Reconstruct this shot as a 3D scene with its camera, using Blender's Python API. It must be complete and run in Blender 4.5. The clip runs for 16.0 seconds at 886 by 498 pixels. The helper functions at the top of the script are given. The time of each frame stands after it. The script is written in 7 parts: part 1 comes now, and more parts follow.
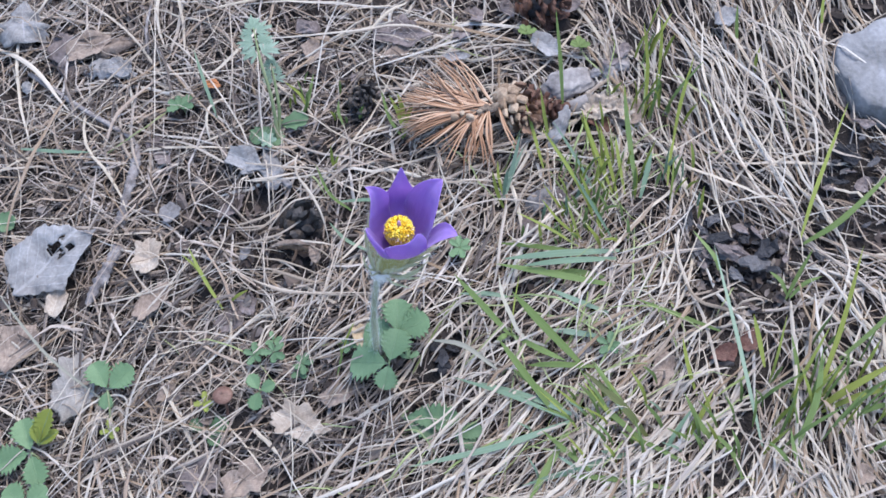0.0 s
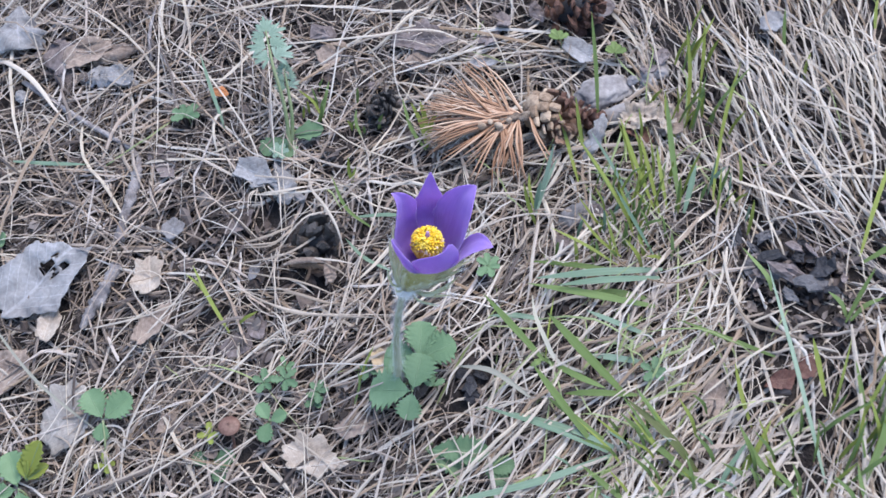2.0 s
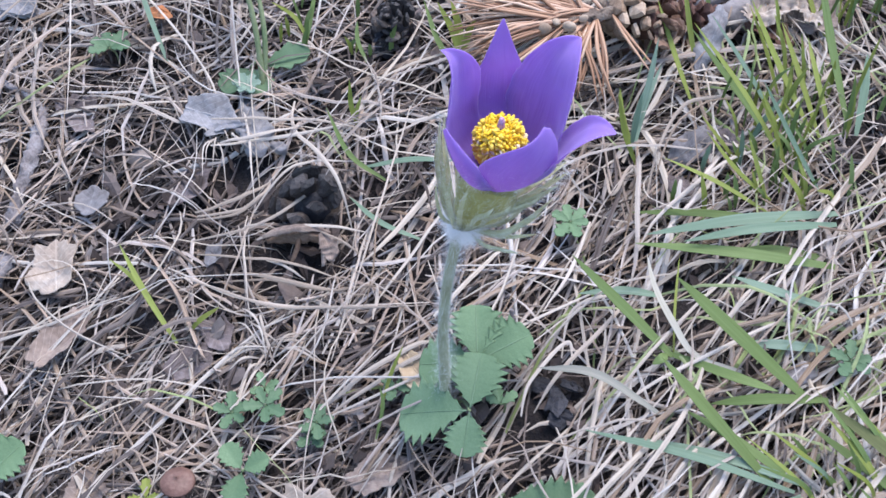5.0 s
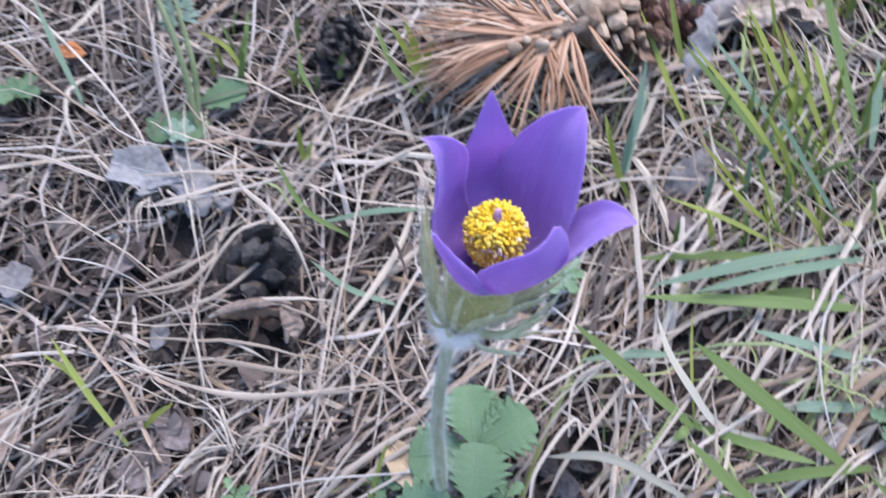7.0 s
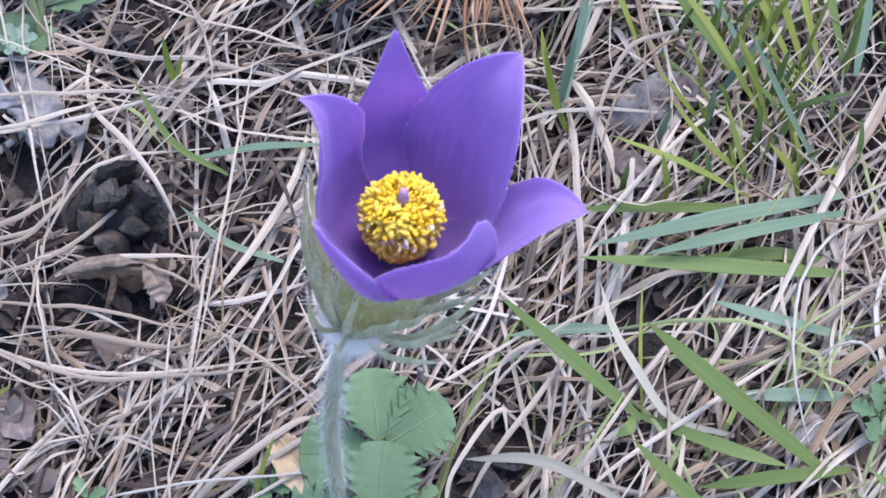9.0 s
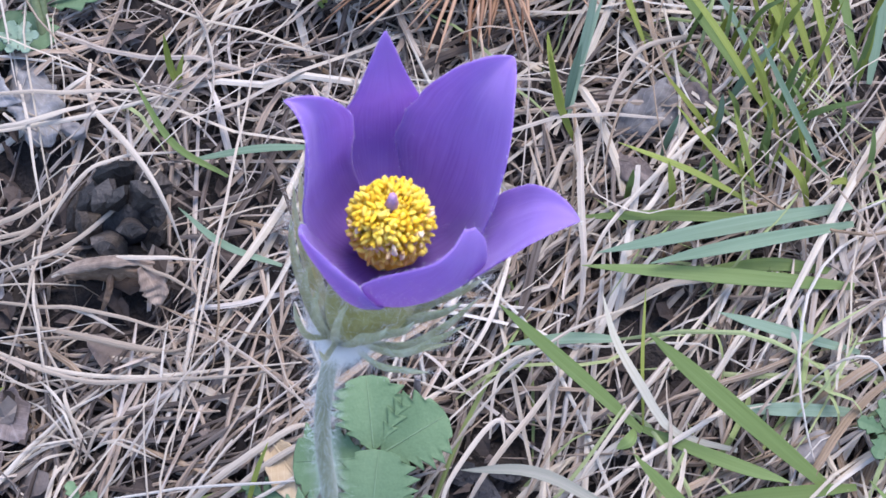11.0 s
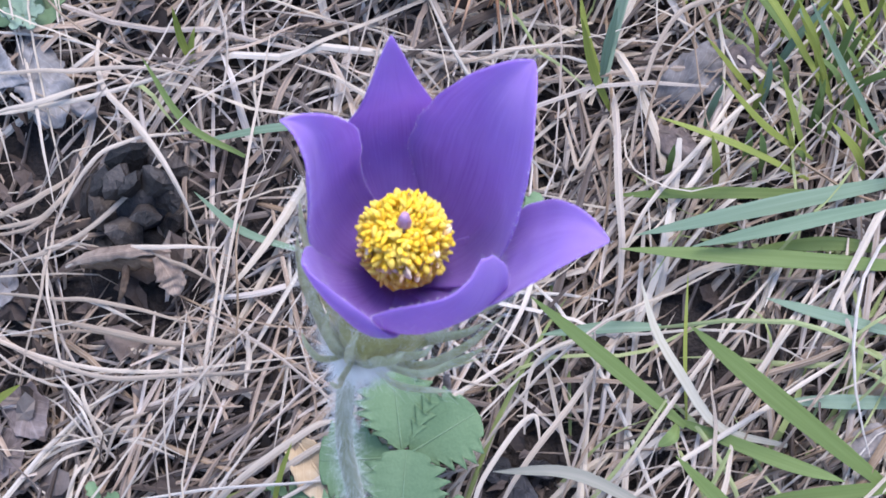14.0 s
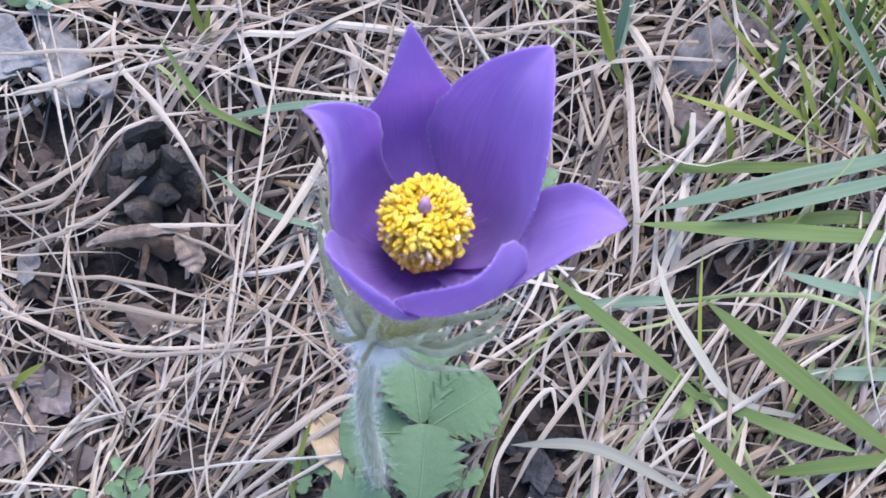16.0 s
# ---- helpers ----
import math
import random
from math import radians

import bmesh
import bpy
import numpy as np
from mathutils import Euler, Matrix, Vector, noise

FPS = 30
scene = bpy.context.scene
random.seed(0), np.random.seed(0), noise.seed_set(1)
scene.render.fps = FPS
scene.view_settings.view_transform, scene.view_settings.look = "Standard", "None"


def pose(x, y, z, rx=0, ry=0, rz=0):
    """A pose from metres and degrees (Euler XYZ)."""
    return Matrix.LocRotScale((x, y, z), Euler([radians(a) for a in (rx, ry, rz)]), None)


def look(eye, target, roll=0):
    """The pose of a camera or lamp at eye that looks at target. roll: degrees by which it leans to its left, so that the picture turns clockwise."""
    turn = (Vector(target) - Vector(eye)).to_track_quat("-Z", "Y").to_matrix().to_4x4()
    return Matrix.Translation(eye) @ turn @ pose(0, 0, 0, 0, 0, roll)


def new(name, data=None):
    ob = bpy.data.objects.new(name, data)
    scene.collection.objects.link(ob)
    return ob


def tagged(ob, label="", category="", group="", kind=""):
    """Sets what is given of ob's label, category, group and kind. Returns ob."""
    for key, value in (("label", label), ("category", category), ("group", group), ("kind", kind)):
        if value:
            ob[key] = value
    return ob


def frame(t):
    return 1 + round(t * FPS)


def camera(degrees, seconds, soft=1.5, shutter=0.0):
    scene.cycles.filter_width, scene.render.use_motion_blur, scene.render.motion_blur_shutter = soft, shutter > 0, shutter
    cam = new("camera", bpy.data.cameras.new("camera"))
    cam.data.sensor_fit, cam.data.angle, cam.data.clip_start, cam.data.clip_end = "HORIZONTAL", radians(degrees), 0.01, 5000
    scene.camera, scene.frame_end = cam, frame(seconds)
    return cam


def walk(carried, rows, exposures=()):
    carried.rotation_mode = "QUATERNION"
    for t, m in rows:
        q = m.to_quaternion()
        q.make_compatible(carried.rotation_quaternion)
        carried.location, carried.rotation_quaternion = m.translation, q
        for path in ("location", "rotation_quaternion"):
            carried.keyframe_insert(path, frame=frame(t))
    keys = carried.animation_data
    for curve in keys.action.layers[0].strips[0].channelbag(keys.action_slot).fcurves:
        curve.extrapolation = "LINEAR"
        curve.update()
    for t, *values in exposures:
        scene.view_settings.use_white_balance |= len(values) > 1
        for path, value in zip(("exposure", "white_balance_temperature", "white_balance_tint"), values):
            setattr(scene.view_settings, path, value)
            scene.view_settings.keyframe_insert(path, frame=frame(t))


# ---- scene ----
cam = camera(40.0, 16.0, soft=1.5, shutter=0.5)
cam.data.dof.use_dof, cam.data.dof.focus_distance, cam.data.dof.aperture_fstop = True, 0.44, 92.0
# seconds, place in metres, turn in degrees
ROWS = [
    (0, 0.0351, -0.3690, 0.6283, 35.06, -0.13, -0.31),
    (0.5, 0.0358, -0.3604, 0.6162, 35.72, -0.29, -0.33),
    (1, 0.0303, -0.3534, 0.6072, 36.03, -0.01, -0.16),
    (1.5, 0.0219, -0.3544, 0.5958, 36.14, -0.18, -0.26),
    (2, 0.0170, -0.3471, 0.5701, 37.21, -0.46, -0.27),
    (2.5, 0.0076, -0.3370, 0.5312, 38.32, -1.72, 0.99),
    (3, 0.0120, -0.3251, 0.4636, 39.52, -2.11, 0.56),
    (3.2, 0.0117, -0.3156, 0.4390, 40.24, -1.89, 0.20),
    (5.3, -0.0189, -0.2464, 0.3328, 43.54, -0.28, -3.26),
    (5.5, -0.0185, -0.2434, 0.3297, 44.01, -0.29, -3.42),
    (6, -0.0137, -0.2203, 0.3289, 44.56, -0.37, -3.96),
    (6.5, -0.0184, -0.1951, 0.3189, 44.16, -0.29, -4.38),
    (7, -0.0258, -0.1763, 0.3311, 39.26, 0.19, -8.41),
    (7.5, -0.0270, -0.1515, 0.3208, 35.19, -2.02, -11.86),
    (8, -0.0209, -0.1387, 0.3039, 32.86, -2.47, -12.44),
    (8.5, -0.0217, -0.1218, 0.2896, 32.50, -2.60, -11.25),
    (9, -0.0102, -0.1126, 0.2897, 32.66, -2.89, -10.42),
    (11.5, -0.0034, -0.1100, 0.2849, 32.86, -2.29, -9.07),
    (12, -0.0056, -0.1093, 0.2839, 33.11, -2.23, -9.04),
    (12.5, -0.0053, -0.1029, 0.2783, 33.38, -2.18, -9.04),
    (13, 0.0029, -0.0955, 0.2825, 33.52, -1.92, -8.57),
    (13.5, 0.0006, -0.0992, 0.2695, 29.97, -0.55, -8.43),
    (14, 0.0061, -0.0863, 0.2795, 28.73, 0.15, -8.94),
    (14.5, 0.0053, -0.0848, 0.2817, 28.22, 0.51, -9.21),
    (15, 0.0033, -0.0837, 0.2817, 27.67, 0.94, -9.25),
    (15.5, 0.0066, -0.0823, 0.2800, 27.22, 0.73, -9.27),
    (16, 0.0046, -0.0845, 0.2842, 26.95, 0.78, -9.18),
]
walk(cam, [(t, pose(*row)) for t, *row in ROWS], [(0.0, 1.40, 5960, 9.5), (3.0, 1.42, 5960, 10.5), (5.5, 1.50, 5960, 13.5), (6.5, 1.49, 5960, 14), (8.0, 1.47, 5960, 15), (16.0, 1.48, 5960, 15.5)])

# ---- light: open shade under a bright sky ----
world = bpy.data.worlds.new("sky")
scene.world = world
world.use_nodes = True
tree = world.node_tree
sky = tree.nodes.new("ShaderNodeTexSky")
sky.sky_type, sky.sun_disc = "NISHITA", False
sky.sun_elevation, sky.sun_rotation = radians(72), radians(45)
tree.nodes["Background"].inputs["Strength"].default_value = 0.15
tree.links.new(sky.outputs[0], tree.nodes["Background"].inputs["Color"])
sun = new("sun", bpy.data.lights.new("sun", "SUN"))
sun.data.energy, sun.data.angle, sun.data.color = 1.9, radians(35), (1.0, 0.93, 0.84)
sun.matrix_world = look((0.5, 0.5, 2.1), (0, 0, 0))


# ---- materials ----
def nodes_of(name):
    m = bpy.data.materials.new(name)
    m.use_nodes = True
    return m, m.node_tree, m.node_tree.nodes["Principled BSDF"]


def ramp_node(t, colours):
    r = t.nodes.new("ShaderNodeValToRGB")
    while len(r.color_ramp.elements) < len(colours):
        r.color_ramp.elements.new(0.5)
    for i, (e, c) in enumerate(zip(r.color_ramp.elements, colours)):
        e.position, e.color = i / (len(colours) - 1), (*c, 1)
    return r


def math_node(t, op, a, b):
    n = t.nodes.new("ShaderNodeMath")
    n.operation = op
    for i, v in enumerate((a, b)):
        if isinstance(v, (int, float)):
            n.inputs[i].default_value = v
        else:
            t.links.new(v, n.inputs[i])
    return n.outputs[0]


def noise_node(t, scale, detail=4.0, stretch=(1, 1, 1), coords="Object"):
    c = t.nodes.new("ShaderNodeTexCoord")
    mp = t.nodes.new("ShaderNodeMapping")
    mp.inputs["Scale"].default_value = stretch
    t.links.new(c.outputs[coords], mp.inputs[0])
    n = t.nodes.new("ShaderNodeTexNoise")
    n.inputs["Scale"].default_value, n.inputs["Detail"].default_value = scale, detail
    t.links.new(mp.outputs[0], n.inputs["Vector"])
    return n.outputs[0]


def surface(name, colours, scale=120, fine=900, vary="", share=0.6, rough=0.8, bump=0.3, depth=0.0006, thin=0.0, sheen=0.0, stretch=(1, 1, 1), coords="Object", veins=0.0):
    """A matt natural surface: colours chosen by noise at two scales and, where vary is given, by piece."""
    m, t, b = nodes_of(name)
    broad, small = noise_node(t, scale, 3.0, stretch, coords), noise_node(t, fine, 5.0, stretch, coords)
    mix = math_node(t, "ADD", math_node(t, "MULTIPLY", broad, 0.65), math_node(t, "MULTIPLY", small, 0.35))
    mix = math_node(t, "ADD", math_node(t, "MULTIPLY", math_node(t, "SUBTRACT", mix, 0.5), 2.2), 0.5)
    if vary:
        if vary == "island":
            r = t.nodes.new("ShaderNodeNewGeometry").outputs["Random Per Island"]
        else:
            r = t.nodes.new("ShaderNodeObjectInfo").outputs["Random"]
        mix = math_node(t, "ADD", math_node(t, "MULTIPLY", r, share), math_node(t, "MULTIPLY", mix, 1 - share))
    relief = small
    if veins:
        sep = t.nodes.new("ShaderNodeSeparateXYZ")
        t.links.new(t.nodes.new("ShaderNodeTexCoord").outputs["UV"], sep.inputs[0])
        off = math_node(t, "ABSOLUTE", sep.outputs[1], 0.0)
        q = math_node(t, "SUBTRACT", math_node(t, "MULTIPLY", sep.outputs[0], 4.0), math_node(t, "MULTIPLY", off, 3.2))
        q = math_node(t, "PINGPONG", math_node(t, "ADD", q, math_node(t, "MULTIPLY", broad, 0.8)), 0.5)
        mask = math_node(t, "MAXIMUM", math_node(t, "LESS_THAN", q, 0.05), math_node(t, "LESS_THAN", off, 0.035))
        mix = math_node(t, "ADD", mix, math_node(t, "MULTIPLY", mask, veins))
        relief = math_node(t, "ADD", small, math_node(t, "MULTIPLY", mask, 0.8))
    ramp = ramp_node(t, colours)
    t.links.new(mix, ramp.inputs[0])
    t.links.new(ramp.outputs[0], b.inputs["Base Color"])
    b.inputs["Roughness"].default_value = rough
    b.inputs["Specular IOR Level"].default_value = 0.3
    b.inputs["Sheen Weight"].default_value = sheen
    bp = t.nodes.new("ShaderNodeBump")
    bp.inputs["Strength"].default_value, bp.inputs["Distance"].default_value = bump, depth
    t.links.new(relief, bp.inputs["Height"])
    t.links.new(bp.outputs[0], b.inputs["Normal"])
    if thin:
        tl = t.nodes.new("ShaderNodeBsdfTranslucent")
        t.links.new(ramp.outputs[0], tl.inputs["Color"])
        ms = t.nodes.new("ShaderNodeMixShader")
        ms.inputs[0].default_value = thin
        t.links.new(b.outputs[0], ms.inputs[1])
        t.links.new(tl.outputs[0], ms.inputs[2])
        t.links.new(ms.outputs[0], t.nodes["Material Output"].inputs[0])
    return m


SOIL = surface("soil", [(0.008, 0.007, 0.007), (0.024, 0.019, 0.018), (0.058, 0.046, 0.04)], 60, 700, bump=0.9, depth=0.003, rough=0.95)
cover = SOIL.node_tree
old_ramp = SOIL.node_tree.nodes["Principled BSDF"].inputs["Base Color"].links[0].from_socket
dry = ramp_node(cover, [(0.012, 0.010, 0.009), (0.04, 0.032, 0.027), (0.11, 0.09, 0.074), (0.20, 0.17, 0.14)])
cover.links.new(math_node(cover, "ADD", math_node(cover, "MULTIPLY", noise_node(cover, 9, 6.0), 0.5), math_node(cover, "MULTIPLY", noise_node(cover, 140, 4.0, (1, 0.25, 1)), 0.5)), dry.inputs[0])
way = cover.nodes.new("ShaderNodeVectorMath")
way.operation = "LENGTH"
cover.links.new(cover.nodes.new("ShaderNodeTexCoord").outputs["Object"], way.inputs[0])
share = cover.nodes.new("ShaderNodeMapRange")
share.inputs["From Min"].default_value, share.inputs["From Max"].default_value = 0.6, 1.0
cover.links.new(math_node(cover, "ADD", way.outputs["Value"], math_node(cover, "MULTIPLY", math_node(cover, "SUBTRACT", noise_node(cover, 5), 0.5), 1.2)), share.inputs[0])
blend = cover.nodes.new("ShaderNodeMix")
blend.data_type = "RGBA"
cover.links.new(share.outputs[0], blend.inputs[0])
cover.links.new(old_ramp, blend.inputs[6])
cover.links.new(dry.outputs[0], blend.inputs[7])
cover.links.new(blend.outputs[2], SOIL.node_tree.nodes["Principled BSDF"].inputs["Base Color"])
STRAW = surface("dry_grass", [(0.06, 0.042, 0.034), (0.26, 0.18, 0.115), (0.33, 0.285, 0.255), (0.46, 0.385, 0.30), (0.46, 0.42, 0.385), (0.60, 0.54, 0.47)], 1.0, 3.0, "island", 0.66, rough=0.6, bump=0.6, depth=0.0003, thin=0.12, stretch=(2.6, 0.22, 1), coords="UV")
LITTER = surface("needle_litter", [(0.010, 0.008, 0.007), (0.05, 0.035, 0.028), (0.125, 0.103, 0.093), (0.28, 0.205, 0.15), (0.38, 0.33, 0.30), (0.60, 0.52, 0.45)], 1.0, 3.0, "island", 0.66, rough=0.7, bump=0.5, depth=0.0003, stretch=(1.4, 0.4, 1), coords="UV")
FLAKE = surface("leaf_flakes", [(0.010, 0.008, 0.007), (0.034, 0.025, 0.022), (0.085, 0.064, 0.056), (0.20, 0.16, 0.142)], 60, 900, "island", 0.7, rough=0.85, bump=0.5)
GREEN = surface("grass_green", [(0.125, 0.175, 0.048), (0.190, 0.262, 0.084), (0.275, 0.355, 0.140)], 1.0, 3.0, "object", 0.45, rough=0.55, bump=0.35, depth=0.0002, thin=0.45, stretch=(2.2, 0.2, 1), coords="UV")
LIME = surface("grass_yellow_green", [(0.22, 0.23, 0.05), (0.30, 0.345, 0.075), (0.40, 0.44, 0.13)], 1.0, 3.0, "object", 0.45, rough=0.55, bump=0.35, depth=0.0002, thin=0.45, stretch=(2.2, 0.2, 1), coords="UV")
BLUE = surface("grass_blue_green", [(0.15, 0.225, 0.135), (0.235, 0.325, 0.22), (0.355, 0.435, 0.345)], 1.0, 3.0, "object", 0.45, rough=0.5, bump=0.35, depth=0.0002, thin=0.4, stretch=(2.2, 0.2, 1), coords="UV")
OLIVE = surface("olive_grass", [(0.08, 0.09, 0.03), (0.14, 0.155, 0.055), (0.25, 0.28, 0.10)], 1.0, 3.0, "object", 0.45, rough=0.6, bump=0.4, depth=0.0002, thin=0.3, stretch=(2.2, 0.6, 1), coords="UV")
PALE = surface("faded_grass", [(0.13, 0.14, 0.10), (0.22, 0.22, 0.17), (0.33, 0.30, 0.25)], 1.0, 3.0, "object", 0.5, rough=0.55, bump=0.35, depth=0.0002, thin=0.2, stretch=(2.2, 0.2, 1), coords="UV")
LEAF = surface("strawberry_leaf", [(0.085, 0.148, 0.072), (0.135, 0.212, 0.108), (0.195, 0.285, 0.158)], 90, 1400, "object", 0.35, rough=0.62, bump=0.35, depth=0.0003, thin=0.2)
DULL = surface("dull_leaf", [(0.06, 0.115, 0.055), (0.10, 0.165, 0.085), (0.15, 0.22, 0.12)], 90, 1400, "object", 0.35, rough=0.6, bump=0.35, depth=0.0003, thin=0.2)
RIB = surface("leaf_rib", [(0.11, 0.175, 0.09), (0.165, 0.24, 0.14)], 200, 1200, rough=0.6)
SILVER = surface("silvery_leaf", [(0.13, 0.20, 0.14), (0.20, 0.275, 0.20), (0.29, 0.36, 0.29)], 90, 1400, "object", 0.35, rough=0.7, bump=0.35, depth=0.0003, thin=0.2, sheen=0.3)
STALK = surface("green_stalk", [(0.10, 0.15, 0.06), (0.19, 0.22, 0.11), (0.27, 0.27, 0.17)], 60, 900, rough=0.6)
PALE_LEAF = surface("bleached_dead_leaf", [(0.12, 0.10, 0.085), (0.205, 0.18, 0.16), (0.285, 0.258, 0.235), (0.37, 0.34, 0.315)], 55, 500, rough=0.75, bump=0.6, depth=0.0008, thin=0.1, veins=0.22)
BEIGE_LEAF = surface("beige_dead_leaf", [(0.16, 0.12, 0.09), (0.28, 0.22, 0.172), (0.39, 0.32, 0.26), (0.50, 0.43, 0.36)], 55, 500, rough=0.75, bump=0.6, depth=0.0008, thin=0.12, veins=0.22)
GREY_LEAF = surface("grey_dead_leaf", [(0.09, 0.081, 0.079), (0.18, 0.168, 0.166), (0.26, 0.248, 0.25), (0.35, 0.338, 0.345)], 55, 500, rough=0.75, bump=0.6, depth=0.0008, thin=0.1, veins=0.22)
WORN_LEAF = surface("worn_dead_leaf", [(0.08, 0.07, 0.068), (0.155, 0.14, 0.137), (0.215, 0.20, 0.20), (0.28, 0.265, 0.268)], 70, 500, rough=0.8, bump=0.6, depth=0.0008, thin=0.2, veins=0.22)
BROWN_LEAF = surface("brown_dead_leaf", [(0.08, 0.055, 0.045), (0.17, 0.125, 0.10), (0.27, 0.205, 0.165), (0.36, 0.29, 0.235)], 60, 500, rough=0.75, bump=0.6, depth=0.0008, thin=0.1, veins=0.22)
RUST_LEAF = surface("rusty_dead_leaf", [(0.045, 0.025, 0.015), (0.11, 0.068, 0.045), (0.19, 0.125, 0.085), (0.28, 0.20, 0.145)], 90, 600, rough=0.75, bump=0.7, depth=0.0008, thin=0.15, veins=0.2)
DARK_LEAF = surface("dark_dead_leaf", [(0.035, 0.027, 0.026), (0.085, 0.066, 0.062), (0.15, 0.12, 0.115), (0.23, 0.195, 0.19)], 60, 500, rough=0.8, bump=0.6, depth=0.0008, veins=0.15)
TAN_LEAF = surface("tan_dead_leaf", [(0.33, 0.23, 0.13), (0.46, 0.34, 0.21), (0.55, 0.44, 0.30)], 60, 500, rough=0.7, bump=0.4, depth=0.0006, thin=0.15, veins=0.22)
RED_LEAF = surface("red_brown_leaf", [(0.03, 0.012, 0.009), (0.085, 0.035, 0.025), (0.16, 0.08, 0.06)], 60, 500, rough=0.6, bump=0.5, depth=0.0008, veins=0.22)
BARK = surface("charred_bark", [(0.008, 0.008, 0.010), (0.025, 0.024, 0.028), (0.07, 0.066, 0.07)], 90, 700, "object", 0.3, rough=0.7, bump=0.8, depth=0.0012)
GREY_BARK = surface("grey_bark_flake", [(0.04, 0.037, 0.04), (0.10, 0.094, 0.098), (0.18, 0.17, 0.178)], 90, 700, "object", 0.4, rough=0.8, bump=0.9, depth=0.0012)
TWIG_BROWN = surface("brown_twig_bark", [(0.035, 0.025, 0.02), (0.11, 0.08, 0.062), (0.21, 0.165, 0.13), (0.33, 0.28, 0.23)], 260, 1200, rough=0.9, bump=1.0, depth=0.001)
TWIG = surface("weathered_twig", [(0.07, 0.06, 0.058), (0.19, 0.165, 0.16), (0.34, 0.315, 0.31)], 120, 900, rough=0.85, bump=0.8, depth=0.0008)
STONE = surface("grey_stone", [(0.085, 0.075, 0.07), (0.19, 0.17, 0.165), (0.29, 0.265, 0.258), (0.39, 0.365, 0.358)], 70, 350, rough=0.95, bump=0.7, depth=0.001)
BLUE_STONE = surface("blue_grey_stone", [(0.085, 0.078, 0.075), (0.15, 0.146, 0.15), (0.215, 0.209, 0.218), (0.31, 0.303, 0.318)], 38, 330, rough=0.85, bump=0.7, depth=0.0012)
NEEDLE = surface("orange_needles", [(0.13, 0.062, 0.034), (0.28, 0.150, 0.084), (0.41, 0.255, 0.165), (0.53, 0.40, 0.30)], 40, 1200, "object", 0.8, rough=0.5, bump=0.2, depth=0.0002)
BUD = surface("resin_bud", [(0.15, 0.10, 0.065), (0.30, 0.22, 0.155), (0.50, 0.41, 0.32)], 300, 1500, "object", 0.5, rough=0.7)
CONE = surface("brown_cone_scale", [(0.040, 0.018, 0.012), (0.12, 0.063, 0.040), (0.25, 0.160, 0.108), (0.46, 0.36, 0.27)], 160, 900, "object", 0.5, rough=0.65, bump=0.5, depth=0.0006)
TAN_SCALE = surface("tan_cone_shield", [(0.07, 0.038, 0.022), (0.19, 0.125, 0.08), (0.34, 0.25, 0.175), (0.50, 0.41, 0.31)], 260, 1300, "object", 0.4, rough=0.6, bump=0.5, depth=0.0005)
CONE_IN = surface("cone_inner", [(0.04, 0.018, 0.014), (0.10, 0.05, 0.035), (0.20, 0.11, 0.08)], 160, 900, rough=0.8)
BLACK_CONE = surface("blackened_cone_scale", [(0.005, 0.005, 0.005), (0.016, 0.014, 0.014), (0.048, 0.040, 0.037), (0.18, 0.148, 0.126)], 160, 900, "object", 0.55, rough=0.5, bump=0.9, depth=0.0006)
CAP = surface("mushroom_cap", [(0.07, 0.035, 0.025), (0.13, 0.07, 0.052), (0.20, 0.125, 0.097)], 200, 900, rough=0.5)
ORANGE = surface("orange_bark", [(0.20, 0.075, 0.03), (0.36, 0.14, 0.055), (0.48, 0.24, 0.12)], 120, 900, rough=0.75, bump=0.5)
ANTHER = surface("yellow_anther", [(0.98, 0.69, 0.03), (0.99, 0.81, 0.08), (0.99, 0.90, 0.28)], 500, 3000, "object", 0.7, rough=0.7, bump=0.2, depth=0.0002, thin=0.45)
SPENT = surface("faded_anther", [(0.62, 0.36, 0.09), (0.86, 0.64, 0.30), (0.97, 0.88, 0.68)], 500, 3000, "object", 0.8, rough=0.7, bump=0.4, depth=0.0002, thin=0.25)
FILAMENT = surface("filament", [(0.42, 0.36, 0.10), (0.60, 0.52, 0.22)], 500, 3000, rough=0.6, thin=0.2)
PISTIL = surface("pistil", [(0.24, 0.11, 0.22), (0.40, 0.24, 0.36), (0.50, 0.36, 0.44)], 700, 3000, rough=0.6)
STEM = surface("downy_stem", [(0.16, 0.165, 0.08), (0.25, 0.255, 0.14), (0.34, 0.345, 0.22)], 160, 1500, rough=0.7, sheen=0.4)
BRACT = surface("downy_bract", [(0.36, 0.34, 0.15), (0.56, 0.54, 0.30), (0.76, 0.74, 0.54)], 260, 1500, rough=0.7, sheen=0.5, thin=0.25)
BELL = surface("olive_base", [(0.20, 0.18, 0.04), (0.34, 0.30, 0.09), (0.48, 0.44, 0.19)], 220, 1500, rough=0.75, sheen=0.3)
DOWN = surface("silky_hair", [(0.90, 0.90, 0.90), (0.97, 0.97, 0.97)], 100, 900, "island", 0.5, rough=0.4, bump=0.0, thin=0.5)


